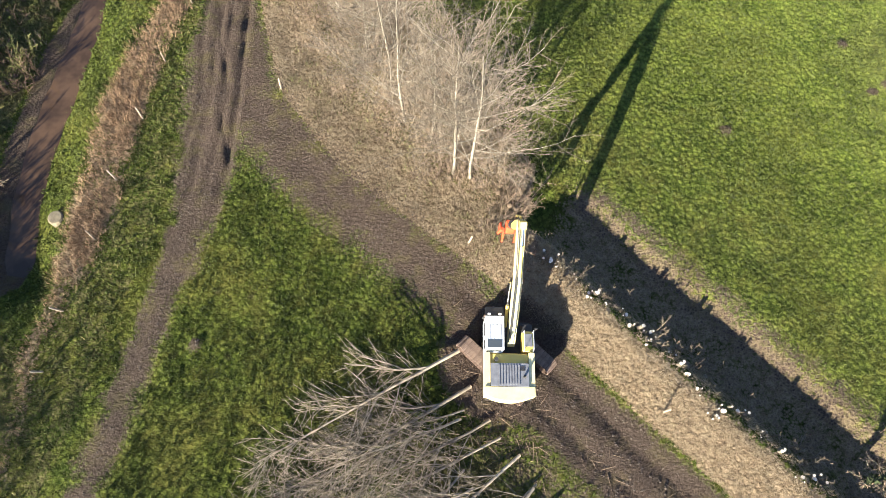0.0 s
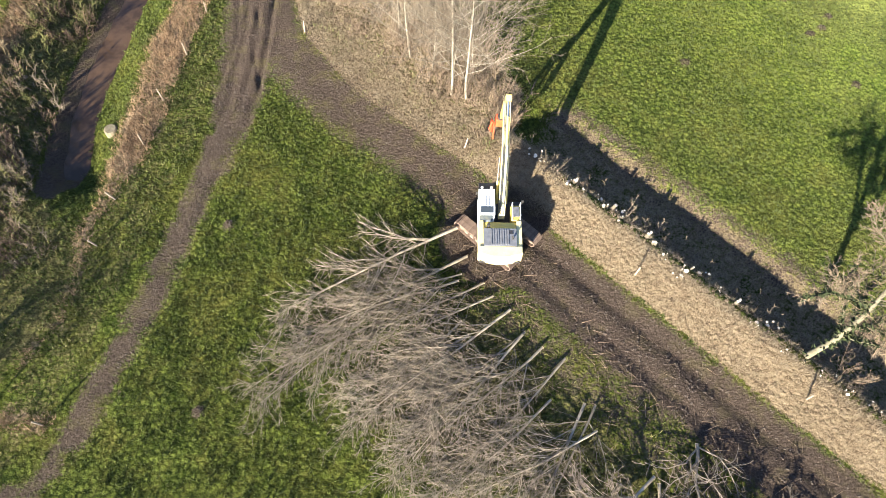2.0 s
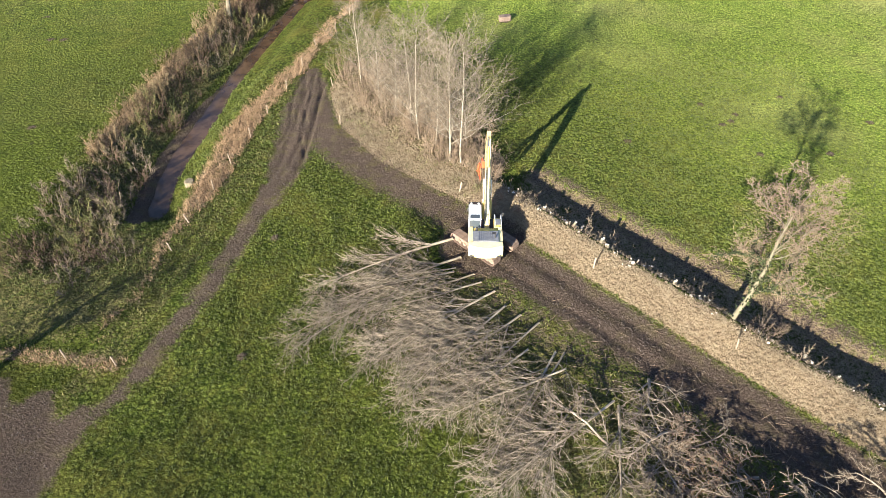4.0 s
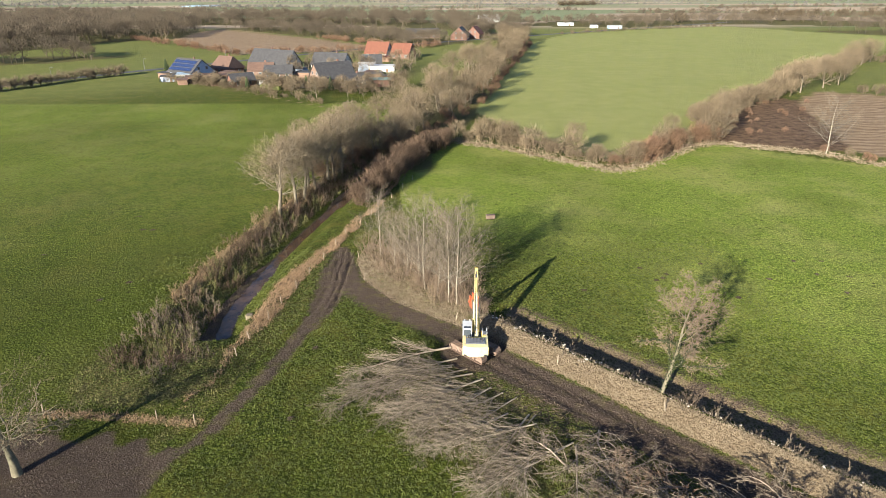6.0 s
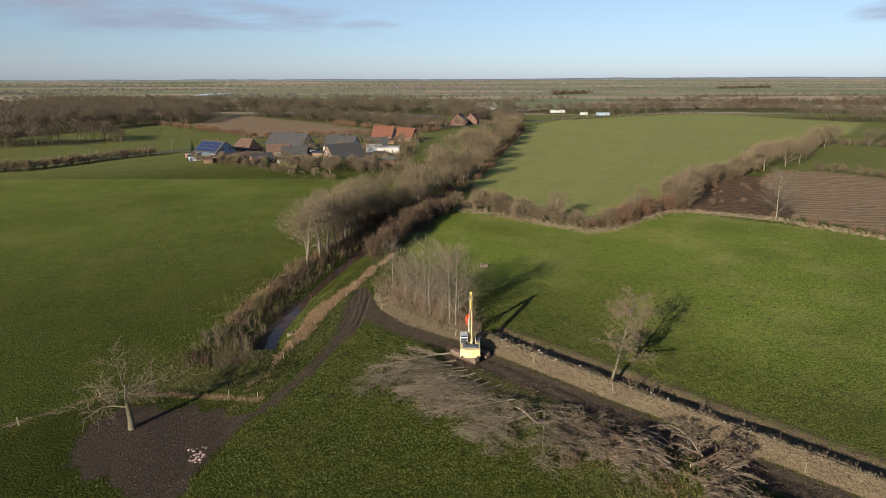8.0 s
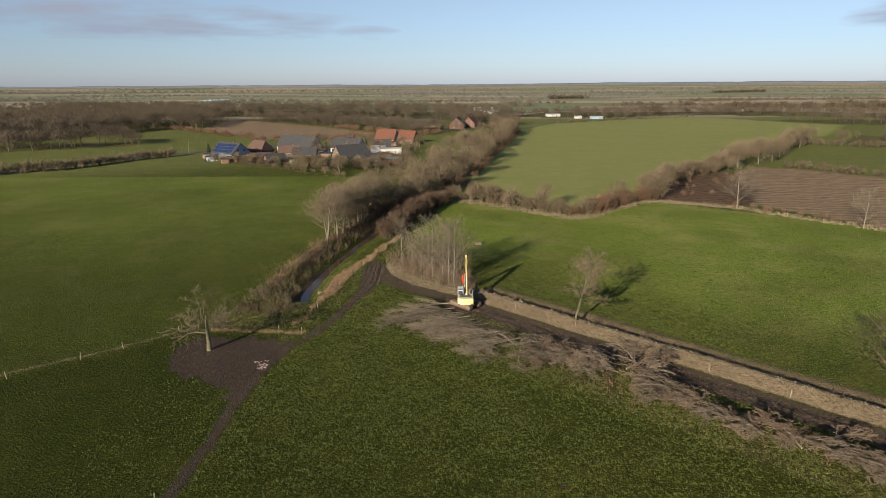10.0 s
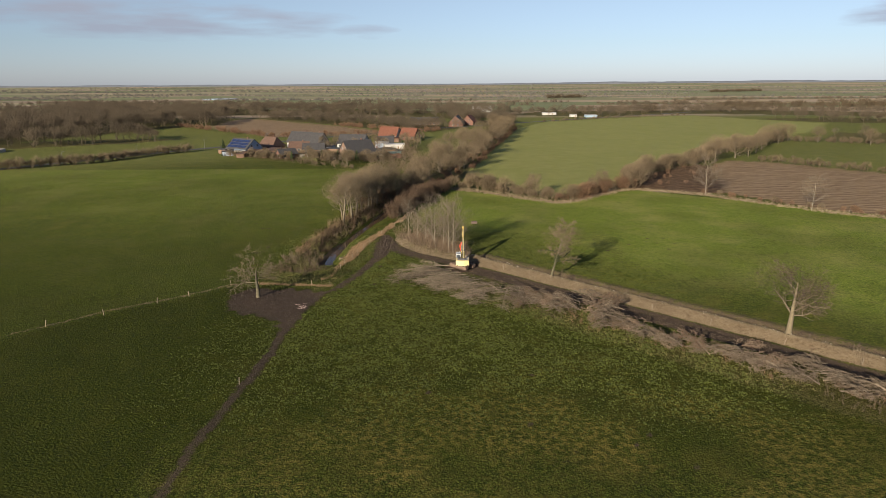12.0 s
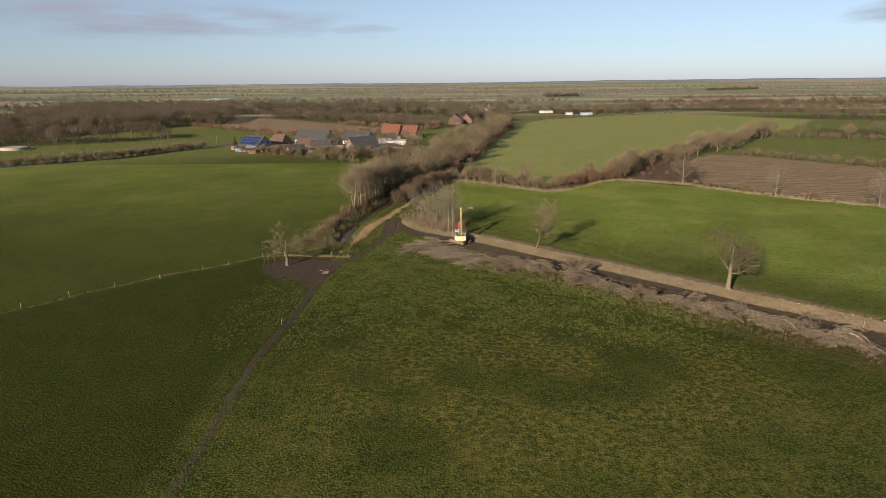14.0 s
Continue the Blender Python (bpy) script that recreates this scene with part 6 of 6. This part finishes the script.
def window(parent, m, w, h):
    win = part("window", Geo().box((0, 0, 0), (w + 0.2, 0.12, h + 0.2)).moved(m), "frame_white", parent)
    part("pane", Geo().box((0, -0.06, 0), (w, 0.05, h)).moved(m), "glass", win)


def house(name, x, y, turn, L, W, eave, ridge, wall, roof, label, hip=0.0, chimney=True, solar=False, group="village houses"):
    ob = thing(name, label, "house", pose(x, y, 0, 0, 0, turn), group)
    body = part("wall", gable(Geo(), L, W, eave, ridge - 0.05) if not hip else Geo().box((0, 0, eave / 2 - 0.15), (L, W, eave + 0.3)), wall, ob)
    for side in (-1, 1):
        slab = part("roof", roof_slab(L, W, eave, ridge, side, hip=hip), roof, ob)
        if solar and side == -1:
            slope = math.atan2(ridge - eave, W / 2)
            for i in range(int(L / 1.75)):
                for j in range(3):
                    c = 0.18 + 0.27 * j
                    p = pose(-L / 2 + 1.1 + i * 1.72, -W / 2 * (1 - c) , eave + (ridge - eave) * c + 0.32, math.degrees(slope), 0, 0)
                    part("solar_panel", Geo().box((0, 0, 0), (1.64, W / 2 * 0.29, 0.06)).moved(p), "solar", slab)
    if hip:
        for k in (-1, 1):
            a, b, y0 = k * (L / 2 + 0.4), k * (L / 2 + 0.4 - hip), W / 2 + 0.5
            z0 = eave - 0.5 * (ridge - eave) / (W / 2)
            v = [(a, -y0, z0), (a, y0, z0), (b, 0, ridge), (a, -y0, z0 + 0.22), (a, y0, z0 + 0.22), (b, 0, ridge + 0.22)]
            part("roof_hip", Geo().add(v, [(3, 4, 5), (0, 2, 1)], [(0, 1, 4, 3)]), roof, ob)
    if chimney:
        part("chimney", Geo().box((L * 0.18, 0.3, ridge + 0.25), (0.7, 0.7, 1.5)), "brick_wall", ob)
    n = max(2, int(L / 3.2))
    for i in range(n):
        for k, ang in ((-1, 0), (1, 180)):
            window(body, pose(-L / 2 + (i + 0.5) * L / n, k * (W / 2 + 0.03), 1.5, 0, 0, ang), 1.3, 1.2)
    for k, ang in ((-1, 90 + 180), (1, 90)):
        for z in ([1.5, eave + (ridge - eave) * 0.32] if ridge > 5 and not hip else [1.5]):
            for d in (-W * 0.17, W * 0.17):
                window(body, pose(k * (L / 2 + 0.03), d, z, 0, 0, ang), 1.1, 1.2)
    return ob


def shed(x, y, turn, L, W, h, wall, roof, label, fall=0.3):
    ob = thing("garden_shed", label, "shed", pose(x, y, 0, 0, 0, turn), "garden sheds")
    part("wall", Geo().box((0, 0, h / 2 - 0.1), (L, W, h + 0.2)), wall, ob)
    v = [(sx * (L / 2 + 0.3), sy * (W / 2 + 0.3), h + 0.04 + (fall if sy > 0 else 0) + t) for t in (0, 0.14) for sx, sy in ((-1, -1), (1, -1), (1, 1), (-1, 1))]
    part("roof", Geo().add(v, quads=[(4, 5, 6, 7), (3, 2, 1, 0), (0, 1, 5, 4), (1, 2, 6, 5), (2, 3, 7, 6), (3, 0, 4, 7)]), roof, ob)
    part("door", Geo().box((L * 0.2, -W / 2 - 0.03, 1.0), (0.95, 0.08, 2.0)), "wood_dark", ob)
    return ob


house("solar_house", -114, 234, -34, 17, 12, 3.2, 8.3, "blue_wall", "roof_grey", "blue-grey house with solar panels on a dark roof", solar=True)
house("hipped_house", -103, 250, -30, 12, 10, 3.0, 7.8, "brick_wall", "roof_brown", "brick house with a brown hipped tile roof", hip=1.8)
house("white_gabled_house", -89, 271, -22, 15, 12, 3.4, 9.2, "white_wall", "roof_grey", "white house with a steep dark grey roof")
house("white_gabled_house", -78.5, 266, -22, 9, 11, 3.2, 8.9, "white_wall", "roof_grey", "white gabled house with a grey roof")
house("brick_cottage", -84, 209, 36, 9.5, 6.4, 2.5, 5.0, "brick_wall", "roof_grey", "small brick cottage with a steep gable", chimney=False)
house("brick_cottage", -84, 240, 5, 11, 8, 2.8, 5.9, "brick_brown", "roof_brown", "low brown brick house with a flat tiled roof")
house("grey_roofed_house", -56, 264, -16, 17, 11, 3.0, 7.9, "white_wall", "roof_grey", "long white house with a light grey roof")
house("dark_roofed_house", -47, 213, 36, 16, 11, 3.2, 8.9, "brick_brown", "roof_grey", "brick house with a big dark slate roof")
house("house_annex", -37, 204, 36, 10, 7.5, 2.6, 5.4, "brick_brown", "roof_grey", "low brick annex with a dark tiled roof")
house("red_roofed_house", -38, 318, -16, 13, 11, 3.2, 8.8, "white_wall", "roof_red", "white house with a bright orange-red tile roof")
house("red_roofed_house", -24, 317, -20, 11, 10, 3.2, 8.0, "brick_wall", "roof_red", "brick house with a bright orange-red tile roof")
house("farmhouse", 12, 455, 80, 16, 13, 3.4, 9.2, "brick_wall", "roof_grey", "farmhouse with a steep dark roof")
house("farmhouse", 24, 470, 70, 12, 11, 3.4, 8.8, "brick_wall", "roof_red", "farmhouse with a red tile roof")
house("farmhouse", -18, 472, 10, 26, 12, 3.6, 7.2, "brick_brown", "roof_grey", "long low farm building with a grey roof", chimney=False)
house("white_barn", 52, 735, 8, 24, 16, 4.0, 7.7, "white_wall", "frame_white", "long white metal barn", chimney=False)
shed(-123, 242, 10, 7, 5, 3.2, "blue_wall", "roof_grey", "blue and white garden shed")
shed(-114, 226, 12, 6, 5, 2.8, "white_wall", "blue_film", "white lean-to with pale blue roof")
shed(-101, 224, 8, 9, 5, 2.6, "wood_dark", "roof_brown", "dark wooden garden shed")
shed(-93, 224, 4, 7, 5, 2.6, "wood_dark", "roof_brown", "dark wooden carport beside the houses")
shed(-30, 252, 3, 12, 6, 3.0, "white_wall", "frame_white", "white garage with a flat roof")
shed(-38, 258, 3, 8, 6, 3.4, "blue_wall", "frame_white", "pale blue flat-roofed garage")
shed(-27, 208, -4, 9, 5, 2.6, "brick_wall", "roof_green", "small shed with a green roof")
shed(-35, 204, -4, 6, 5, 2.6, "concrete", "roof_grey", "grey concrete garden shed")
shed(128, 645, 4, 16, 8, 2.6, "white_wall", "frame_white", "long low white farm shed")
shed(166, 590, 6, 13, 7, 2.4, "blue_film", "frame_white", "pale blue and white farm shed")
shed(148, 600, 6, 7, 6, 2.4, "white_wall", "frame_white", "small white farm shed far off")
house("brick_cottage", -74, 232, 4, 12, 8, 2.6, 5.7, "brick_brown", "roof_grey", "low brick house with a long dark roof", chimney=False)
house("white_gabled_house", -37, 270, 6, 10, 8, 2.8, 6.4, "blue_wall", "roof_grey", "pale blue house with a grey roof")
shed(-108, 219, 14, 5, 4, 2.4, "wood_dark", "roof_brown", "dark wooden hut in a garden")
shed(-98, 217, 20, 6, 4, 2.3, "brick_wall", "roof_brown", "small red garden shed")
shed(-119, 229, 30, 4, 3, 2.4, "white_wall", "roof_grey", "white garden hut with grey roof")
shed(-66, 214, -8, 6, 4, 2.4, "wood_dark", "roof_grey", "dark garden shed behind bushes")
shed(-57, 205, -12, 5, 4, 2.2, "concrete", "roof_grey", "grey garden shed by the field")
shed(-31, 226, 5, 7, 5, 2.7, "wood_dark", "roof_grey", "wooden carport with grey roof")
for x, y, t, L, W, h, wall, roof, label in (
    (-126, 234, -20, 5, 4, 2.3, "wood_dark", "roof_grey", "dark wooden garden hut with grey roof"),
    (-120, 223, 16, 6, 4, 2.2, "blue_wall", "roof_grey", "pale blue garden hut with grey roof"),
    (-110, 213, 24, 4, 3, 2.0, "wood_dark", "roof_brown", "dark wooden hut in a garden"),
    (-95, 211, 30, 5, 3, 2.2, "wood_dark", "roof_grey", "dark wooden garden hut with grey roof"),
    (-97, 233, -28, 7, 5, 2.6, "brick_wall", "roof_brown", "low brick outbuilding with brown roof"),
    (-76, 212, 35, 4, 3, 2.1, "white_wall", "roof_grey", "white garden hut with grey roof"),
    (-68, 246, -20, 6, 5, 2.6, "blue_wall", "roof_grey", "pale blue garage with grey roof"),
    (-63, 233, -14, 7, 4, 2.5, "wood_dark", "roof_grey", "dark wooden carport with grey roof"),
    (-33, 236, -16, 6, 4, 2.3, "wood_dark", "roof_brown", "dark wooden hut in a garden"),
    (-25, 223, 30, 5, 4, 2.2, "brick_brown", "roof_grey", "small brown brick garden shed"),
    (-47, 243, -18, 5, 4, 2.4, "white_wall", "frame_white", "white flat-roofed garden room"),
    (-33, 300, -16, 7, 4, 2.5, "wood_dark", "roof_red", "wooden shed with a red tile roof"),
):
    shed(x, y, t, L, W, h, wall, roof, label)
solid("silage_clamp", Geo().box((0, 0, 1.0), (60, 90, 2.0)), "blue_film", "pale blue sheeted silage clamp far off", "silage clamp", pose(-560, 1480, 0))
solid("round_tank", Geo().tube([(0, 0, -0.2), (0, 0, 1.6), (0, 0, 1.75)], [7.5, 7.5, 7.2], 28), "concrete", "low round concrete slurry tank", "tank", pose(-268, 246, 0))

# garden conifers and clipped hedges
def conifer(m):
    r = random.Random(3)
    a = []
    for i in range(420):
        h = r.random() ** 0.8
        t, k = r.uniform(0, 6.28), (1 - h) * 1.25 + 0.08
        p = (k * math.cos(t) * 0.55, k * math.sin(t) * 0.55, 0.2 + h * 4.4)
        a.append((*p, p[0] * 1.7, p[1] * 1.7, p[2] + 0.55, 0.14, 0, 2))
    ob = thing("garden_conifer", "dark green columnar garden conifer", "conifer", m, "garden conifers")
    part("trunk", Geo().tube([(0, 0, -0.2), (0, 0, 4.2)], [0.14, 0.04], 6), "bark_oak", ob)
    part("crown", spikes(Geo(), np.array(a)), "conifer", ob)
    return ob


def garden_hedge(m, L):
    r = random.Random(int(L * 10))
    a = []
    for i in range(int(L * 60)):
        p = (r.uniform(-L / 2, L / 2), r.uniform(-0.5, 0.5), r.uniform(0, 1.4))
        a.append((*p, p[0] + r.gauss(0, 0.2), p[1] * 1.5 + r.gauss(0, 0.1), p[2] + 0.28, 0.11, 0, 2))
    ob = thing("garden_hedge", "clipped green garden hedge round a plot", "garden hedge", m, "garden hedges")
    part("foliage", spikes(Geo().box((0, 0, 0.55), (L, 0.9, 1.2)), np.array(a)), "hedge_green", ob)
    return ob


for x, y, t, L in ((-30, 240, 2, 12), (-22, 250, 80, 16), (-45, 300, 4, 18), (-60, 250, 4, 14), (-97, 213, -38, 14), (-70, 200, -38, 12), (-20, 280, 85, 20)):
    garden_hedge(pose(x, y, 0, 0, 0, t), L)
con = conifer(pose(-26, 262, 0))
for x, y, s in ((-122, 219, 0.5), (-113, 216, 0.6), (-101, 213, 0.5), (-90, 207, 0.7), (-80, 203, 0.9), (-72, 222, 0.7), (-65, 208, 1.0), (-61, 255, 0.8), (-30, 232, 0.8), (-44, 236, 0.7), (-23, 266, 1.1), (-20, 262, 0.8), (-33, 262, 0.7), (-68, 255, 0.8), (-131, 248, 1.4), (-128, 252, 1.2), (-52, 200, 0.9), (-45, 196, 1.1), (-56, 203, 1.0), (-18, 300, 1.2), (-14, 306, 1.0), (-50, 300, 1.0), (-62, 290, 1.0), (-88, 216, 0.6), (-106, 220, 0.6)):
    put(con, x, y, x * 9, s)
for i in range(120):
    q = R.random()
    put(R.choice(hedge_bushes), -118 + 92 * q + R.uniform(-3, 3), 222 - 34 * q + R.uniform(-6, 14), R.uniform(0, 360), R.uniform(0.5, 1.5))
for i in range(52):
    put(R.choice(hedge_trees), R.uniform(-75, -15), R.uniform(172, 206) if i < 24 else R.uniform(235, 300), R.uniform(0, 360), R.uniform(0.45, 0.8))


def street_lamp(m):
    ob = thing("street_lamp", "slim grey street lamp beside the road", "street lamp", m, "street lamps")
    part("pole", Geo().tube([(0, 0, -0.2), (0, 0, 5.6), (0.25, 0, 6.0), (0.9, 0, 6.1)], [0.09, 0.07, 0.06, 0.05], 8), "hood_grey", ob)
    part("lamp_head", Geo().box((1.1, 0, 6.08), (0.6, 0.22, 0.12)), "hood_grey", ob)
    return ob


lamp = street_lamp(pose(-170, 222, 0))
for x, y in ((-192, 190), (-146, 258), (-215, 155), (-120, 300)):
    put(lamp, x, y, 30)


# ---- grass, straw, clods ----
def tuft(seed, blades, height, spread, width):
    r = random.Random(seed)
    g = Geo()
    for k in range(blades):
        t, d = r.uniform(0, 6.28), spread * math.sqrt(r.random())
        x, y = d * math.cos(t), d * math.sin(t)
        u = r.uniform(0, 6.28)
        ux, uy = math.cos(u) * width / 2, math.sin(u) * width / 2
        h = height * r.uniform(0.55, 1.15)
        g.add([(x - ux, y - uy, -0.03), (x + ux, y + uy, -0.03), (x * 1.6 + r.gauss(0, 0.4) * h, y * 1.6 + r.gauss(0, 0.4) * h, h)], [(0, 1, 2)])
    return g


def spread(name, geos, count, area, want, lo, hi, material, label, category, seed):
    """Many small plants over an area, where want() says so, joined into one."""
    r = np.random.default_rng(seed)
    x, y = r.uniform(area[0], area[1], count), r.uniform(area[2], area[3], count)
    keep = r.random(count) < want(x, y)
    x, y = x[keep], y[keep]
    z, turn, s = ground_height(x, y), r.uniform(0, 6.28, len(x)), r.uniform(lo, hi, len(x))
    out = Geo()
    pick = r.integers(0, len(geos), len(x))
    for i, g in enumerate(geos):
        v, f3, f4 = g.arrays()
        m = pick == i
        c, k, sc = (np.cos(turn[m]) * s[m])[:, None], (np.sin(turn[m]) * s[m])[:, None], s[m][:, None]
        w = np.stack([v[:, 0] * c - v[:, 1] * k + x[m][:, None], v[:, 0] * k + v[:, 1] * c + y[m][:, None], v[:, 2] * sc + z[m][:, None]], -1)
        base = (np.arange(m.sum()) * len(v))[:, None, None]
        out.add(w.reshape(-1, 3), (f3[None] + base).reshape(-1, 3))
    return solid(name, out, material, label, category, kind="stuff")


def in_grass(x, y):
    mud, straw, rough = zones(x, y)
    patch = lattice(x / 3.0, y / 3.0, 21) * 0.7 + lattice(x / 0.9, y / 0.9, 22) * 0.5
    edge = smooth(x, -44, -32) * smooth(48 - x, 0, 12) * smooth(y, -66, -40) * smooth(46 - y, 0, 16)
    return np.clip(1.0 - 1.6 * np.maximum(mud, straw), 0, 1) * (np.abs(bank(x, y)[1] - 1.2) > 2.4) * np.clip(patch * 1.6 - 0.25, 0.05, 1) * edge * np.where((off_line(x, y, TRACK)[0] > 1.0) & (y < 0), 0.3, 1.0)


spread("pasture_grass", [tuft(i, 8, 0.17, 0.12, 0.06) for i in range(6)], 190000, (-42, 48, -62, 44), in_grass, 0.5, 1.2, "grass_blade", "short tussocky green pasture grass", "grass", 1)
spread("bank_straw", [tuft(10 + i, 9, 0.20, 0.20, 0.016) for i in range(5)], 620000, (-14, 80, -66, 37), lambda x, y: np.where((bank(x, y)[1] < 0.9) | inside(x, y, CLUMP), np.clip(zones(x, y)[1] * 1.3 - 0.35, 0, 1), 0) * 0.9, 0.5, 1.3, "straw", "tall pale dry grass on the hedge bank", "dry grass", 2)
spread("ditch_straw", [tuft(20 + i, 8, 0.45, 0.22, 0.03) for i in range(5)], 120000, (-38, -8, -8, 70), lambda x, y: np.clip(zones(x, y)[1] * 1.3 - 0.3, 0, 1) * 0.8 * (off_line(x, y, STRIP_W)[0] < 4) * (np.abs(off_line(x, y, CLUMP_EDGE)[0]) > 4), 0.5, 1.2, "straw_red", "tall rusty dry grass beside the ditch", "dry grass", 3)
spread("rough_weeds", [tuft(30 + i, 8, 0.3, 0.25, 0.05) for i in range(5)], 90000, (-44, 60, -50, 80), lambda x, y: np.clip(zones(x, y)[2] - 0.3, 0, 1) * (bank(x, y)[1] < 0) * np.clip(1 - zones(x, y)[0] * 1.2, 0, 1), 0.5, 1.3, "weeds", "rank olive-green weeds and dead stalks", "weeds", 4)


def beside_hedges(x, y):
    near = np.zeros(len(x))
    for line, wide in HEDGE_LINES[:2]:
        d, _ = off_line(x, y, line)
        near = np.maximum(near, smooth(wide + 0.6 - np.abs(d), 0, 2.0))
    return near * (0.35 + 0.65 * lattice(x / 3, y / 3, 81))


spread("hedge_straw", [tuft(40 + i, 9, 0.42, 0.35, 0.05) for i in range(4)], 42000, (0, 140, 40, 112), beside_hedges, 0.6, 1.3, "straw", "tall pale dry grass along the field hedges", "dry grass", 9)
clod_geo = Geo()
for dx, dy, k in ((0, 0, 1.0), (0.13, 0.05, 0.6)):
    clod_geo.add([(dx + 0.1 * k, dy, -0.02), (dx, dy + 0.09 * k, -0.02), (dx - 0.1 * k, dy - 0.02, -0.02), (dx, dy - 0.1 * k, -0.02), (dx + 0.02, dy, 0.08 * k)], [(0, 1, 4), (1, 2, 4), (2, 3, 4), (3, 0, 4)])
spread("mud_clods", [clod_geo], 80000, (-42, 60, -50, 45), lambda x, y: np.clip(zones(x, y)[0] * 1.2 - 0.5, 0, 1) * (ground_height(x, y) > -1.6), 0.3, 0.95, "clod", "trodden dark brown mud clods", "mud", 5)
stick_geo = Geo()
stick_rng = random.Random(8)
for k in range(3):
    t = stick_rng.uniform(0, 6.28)
    bars(stick_geo, np.array([(0.3 * k, 0.2 * k, 0.02, 0.3 * k + 0.8 * math.cos(t), 0.2 * k + 0.8 * math.sin(t), 0.09, 0.016, 0.008, 0)]), 3)


def sticks_where(x, y):
    a, s = bank(x, y)
    return smooth(a, -2, 3) * (np.exp(-(((s + 8.5) / 3.2) ** 2)) + 0.8 * np.exp(-(((s - 1.0) / 0.8) ** 2))) * 0.8


tri_stick = Geo()
sv, s3, s4 = stick_geo.arrays()
tri_stick.add(sv, np.concatenate([s4[:, [0, 1, 2]], s4[:, [0, 2, 3]]]))
spread("wood_litter", [tri_stick], 9000, (0, 72, -60, 16), sticks_where, 0.4, 1.2, "twig_tan", "broken sticks and chips littering the track", "wood litter", 6)
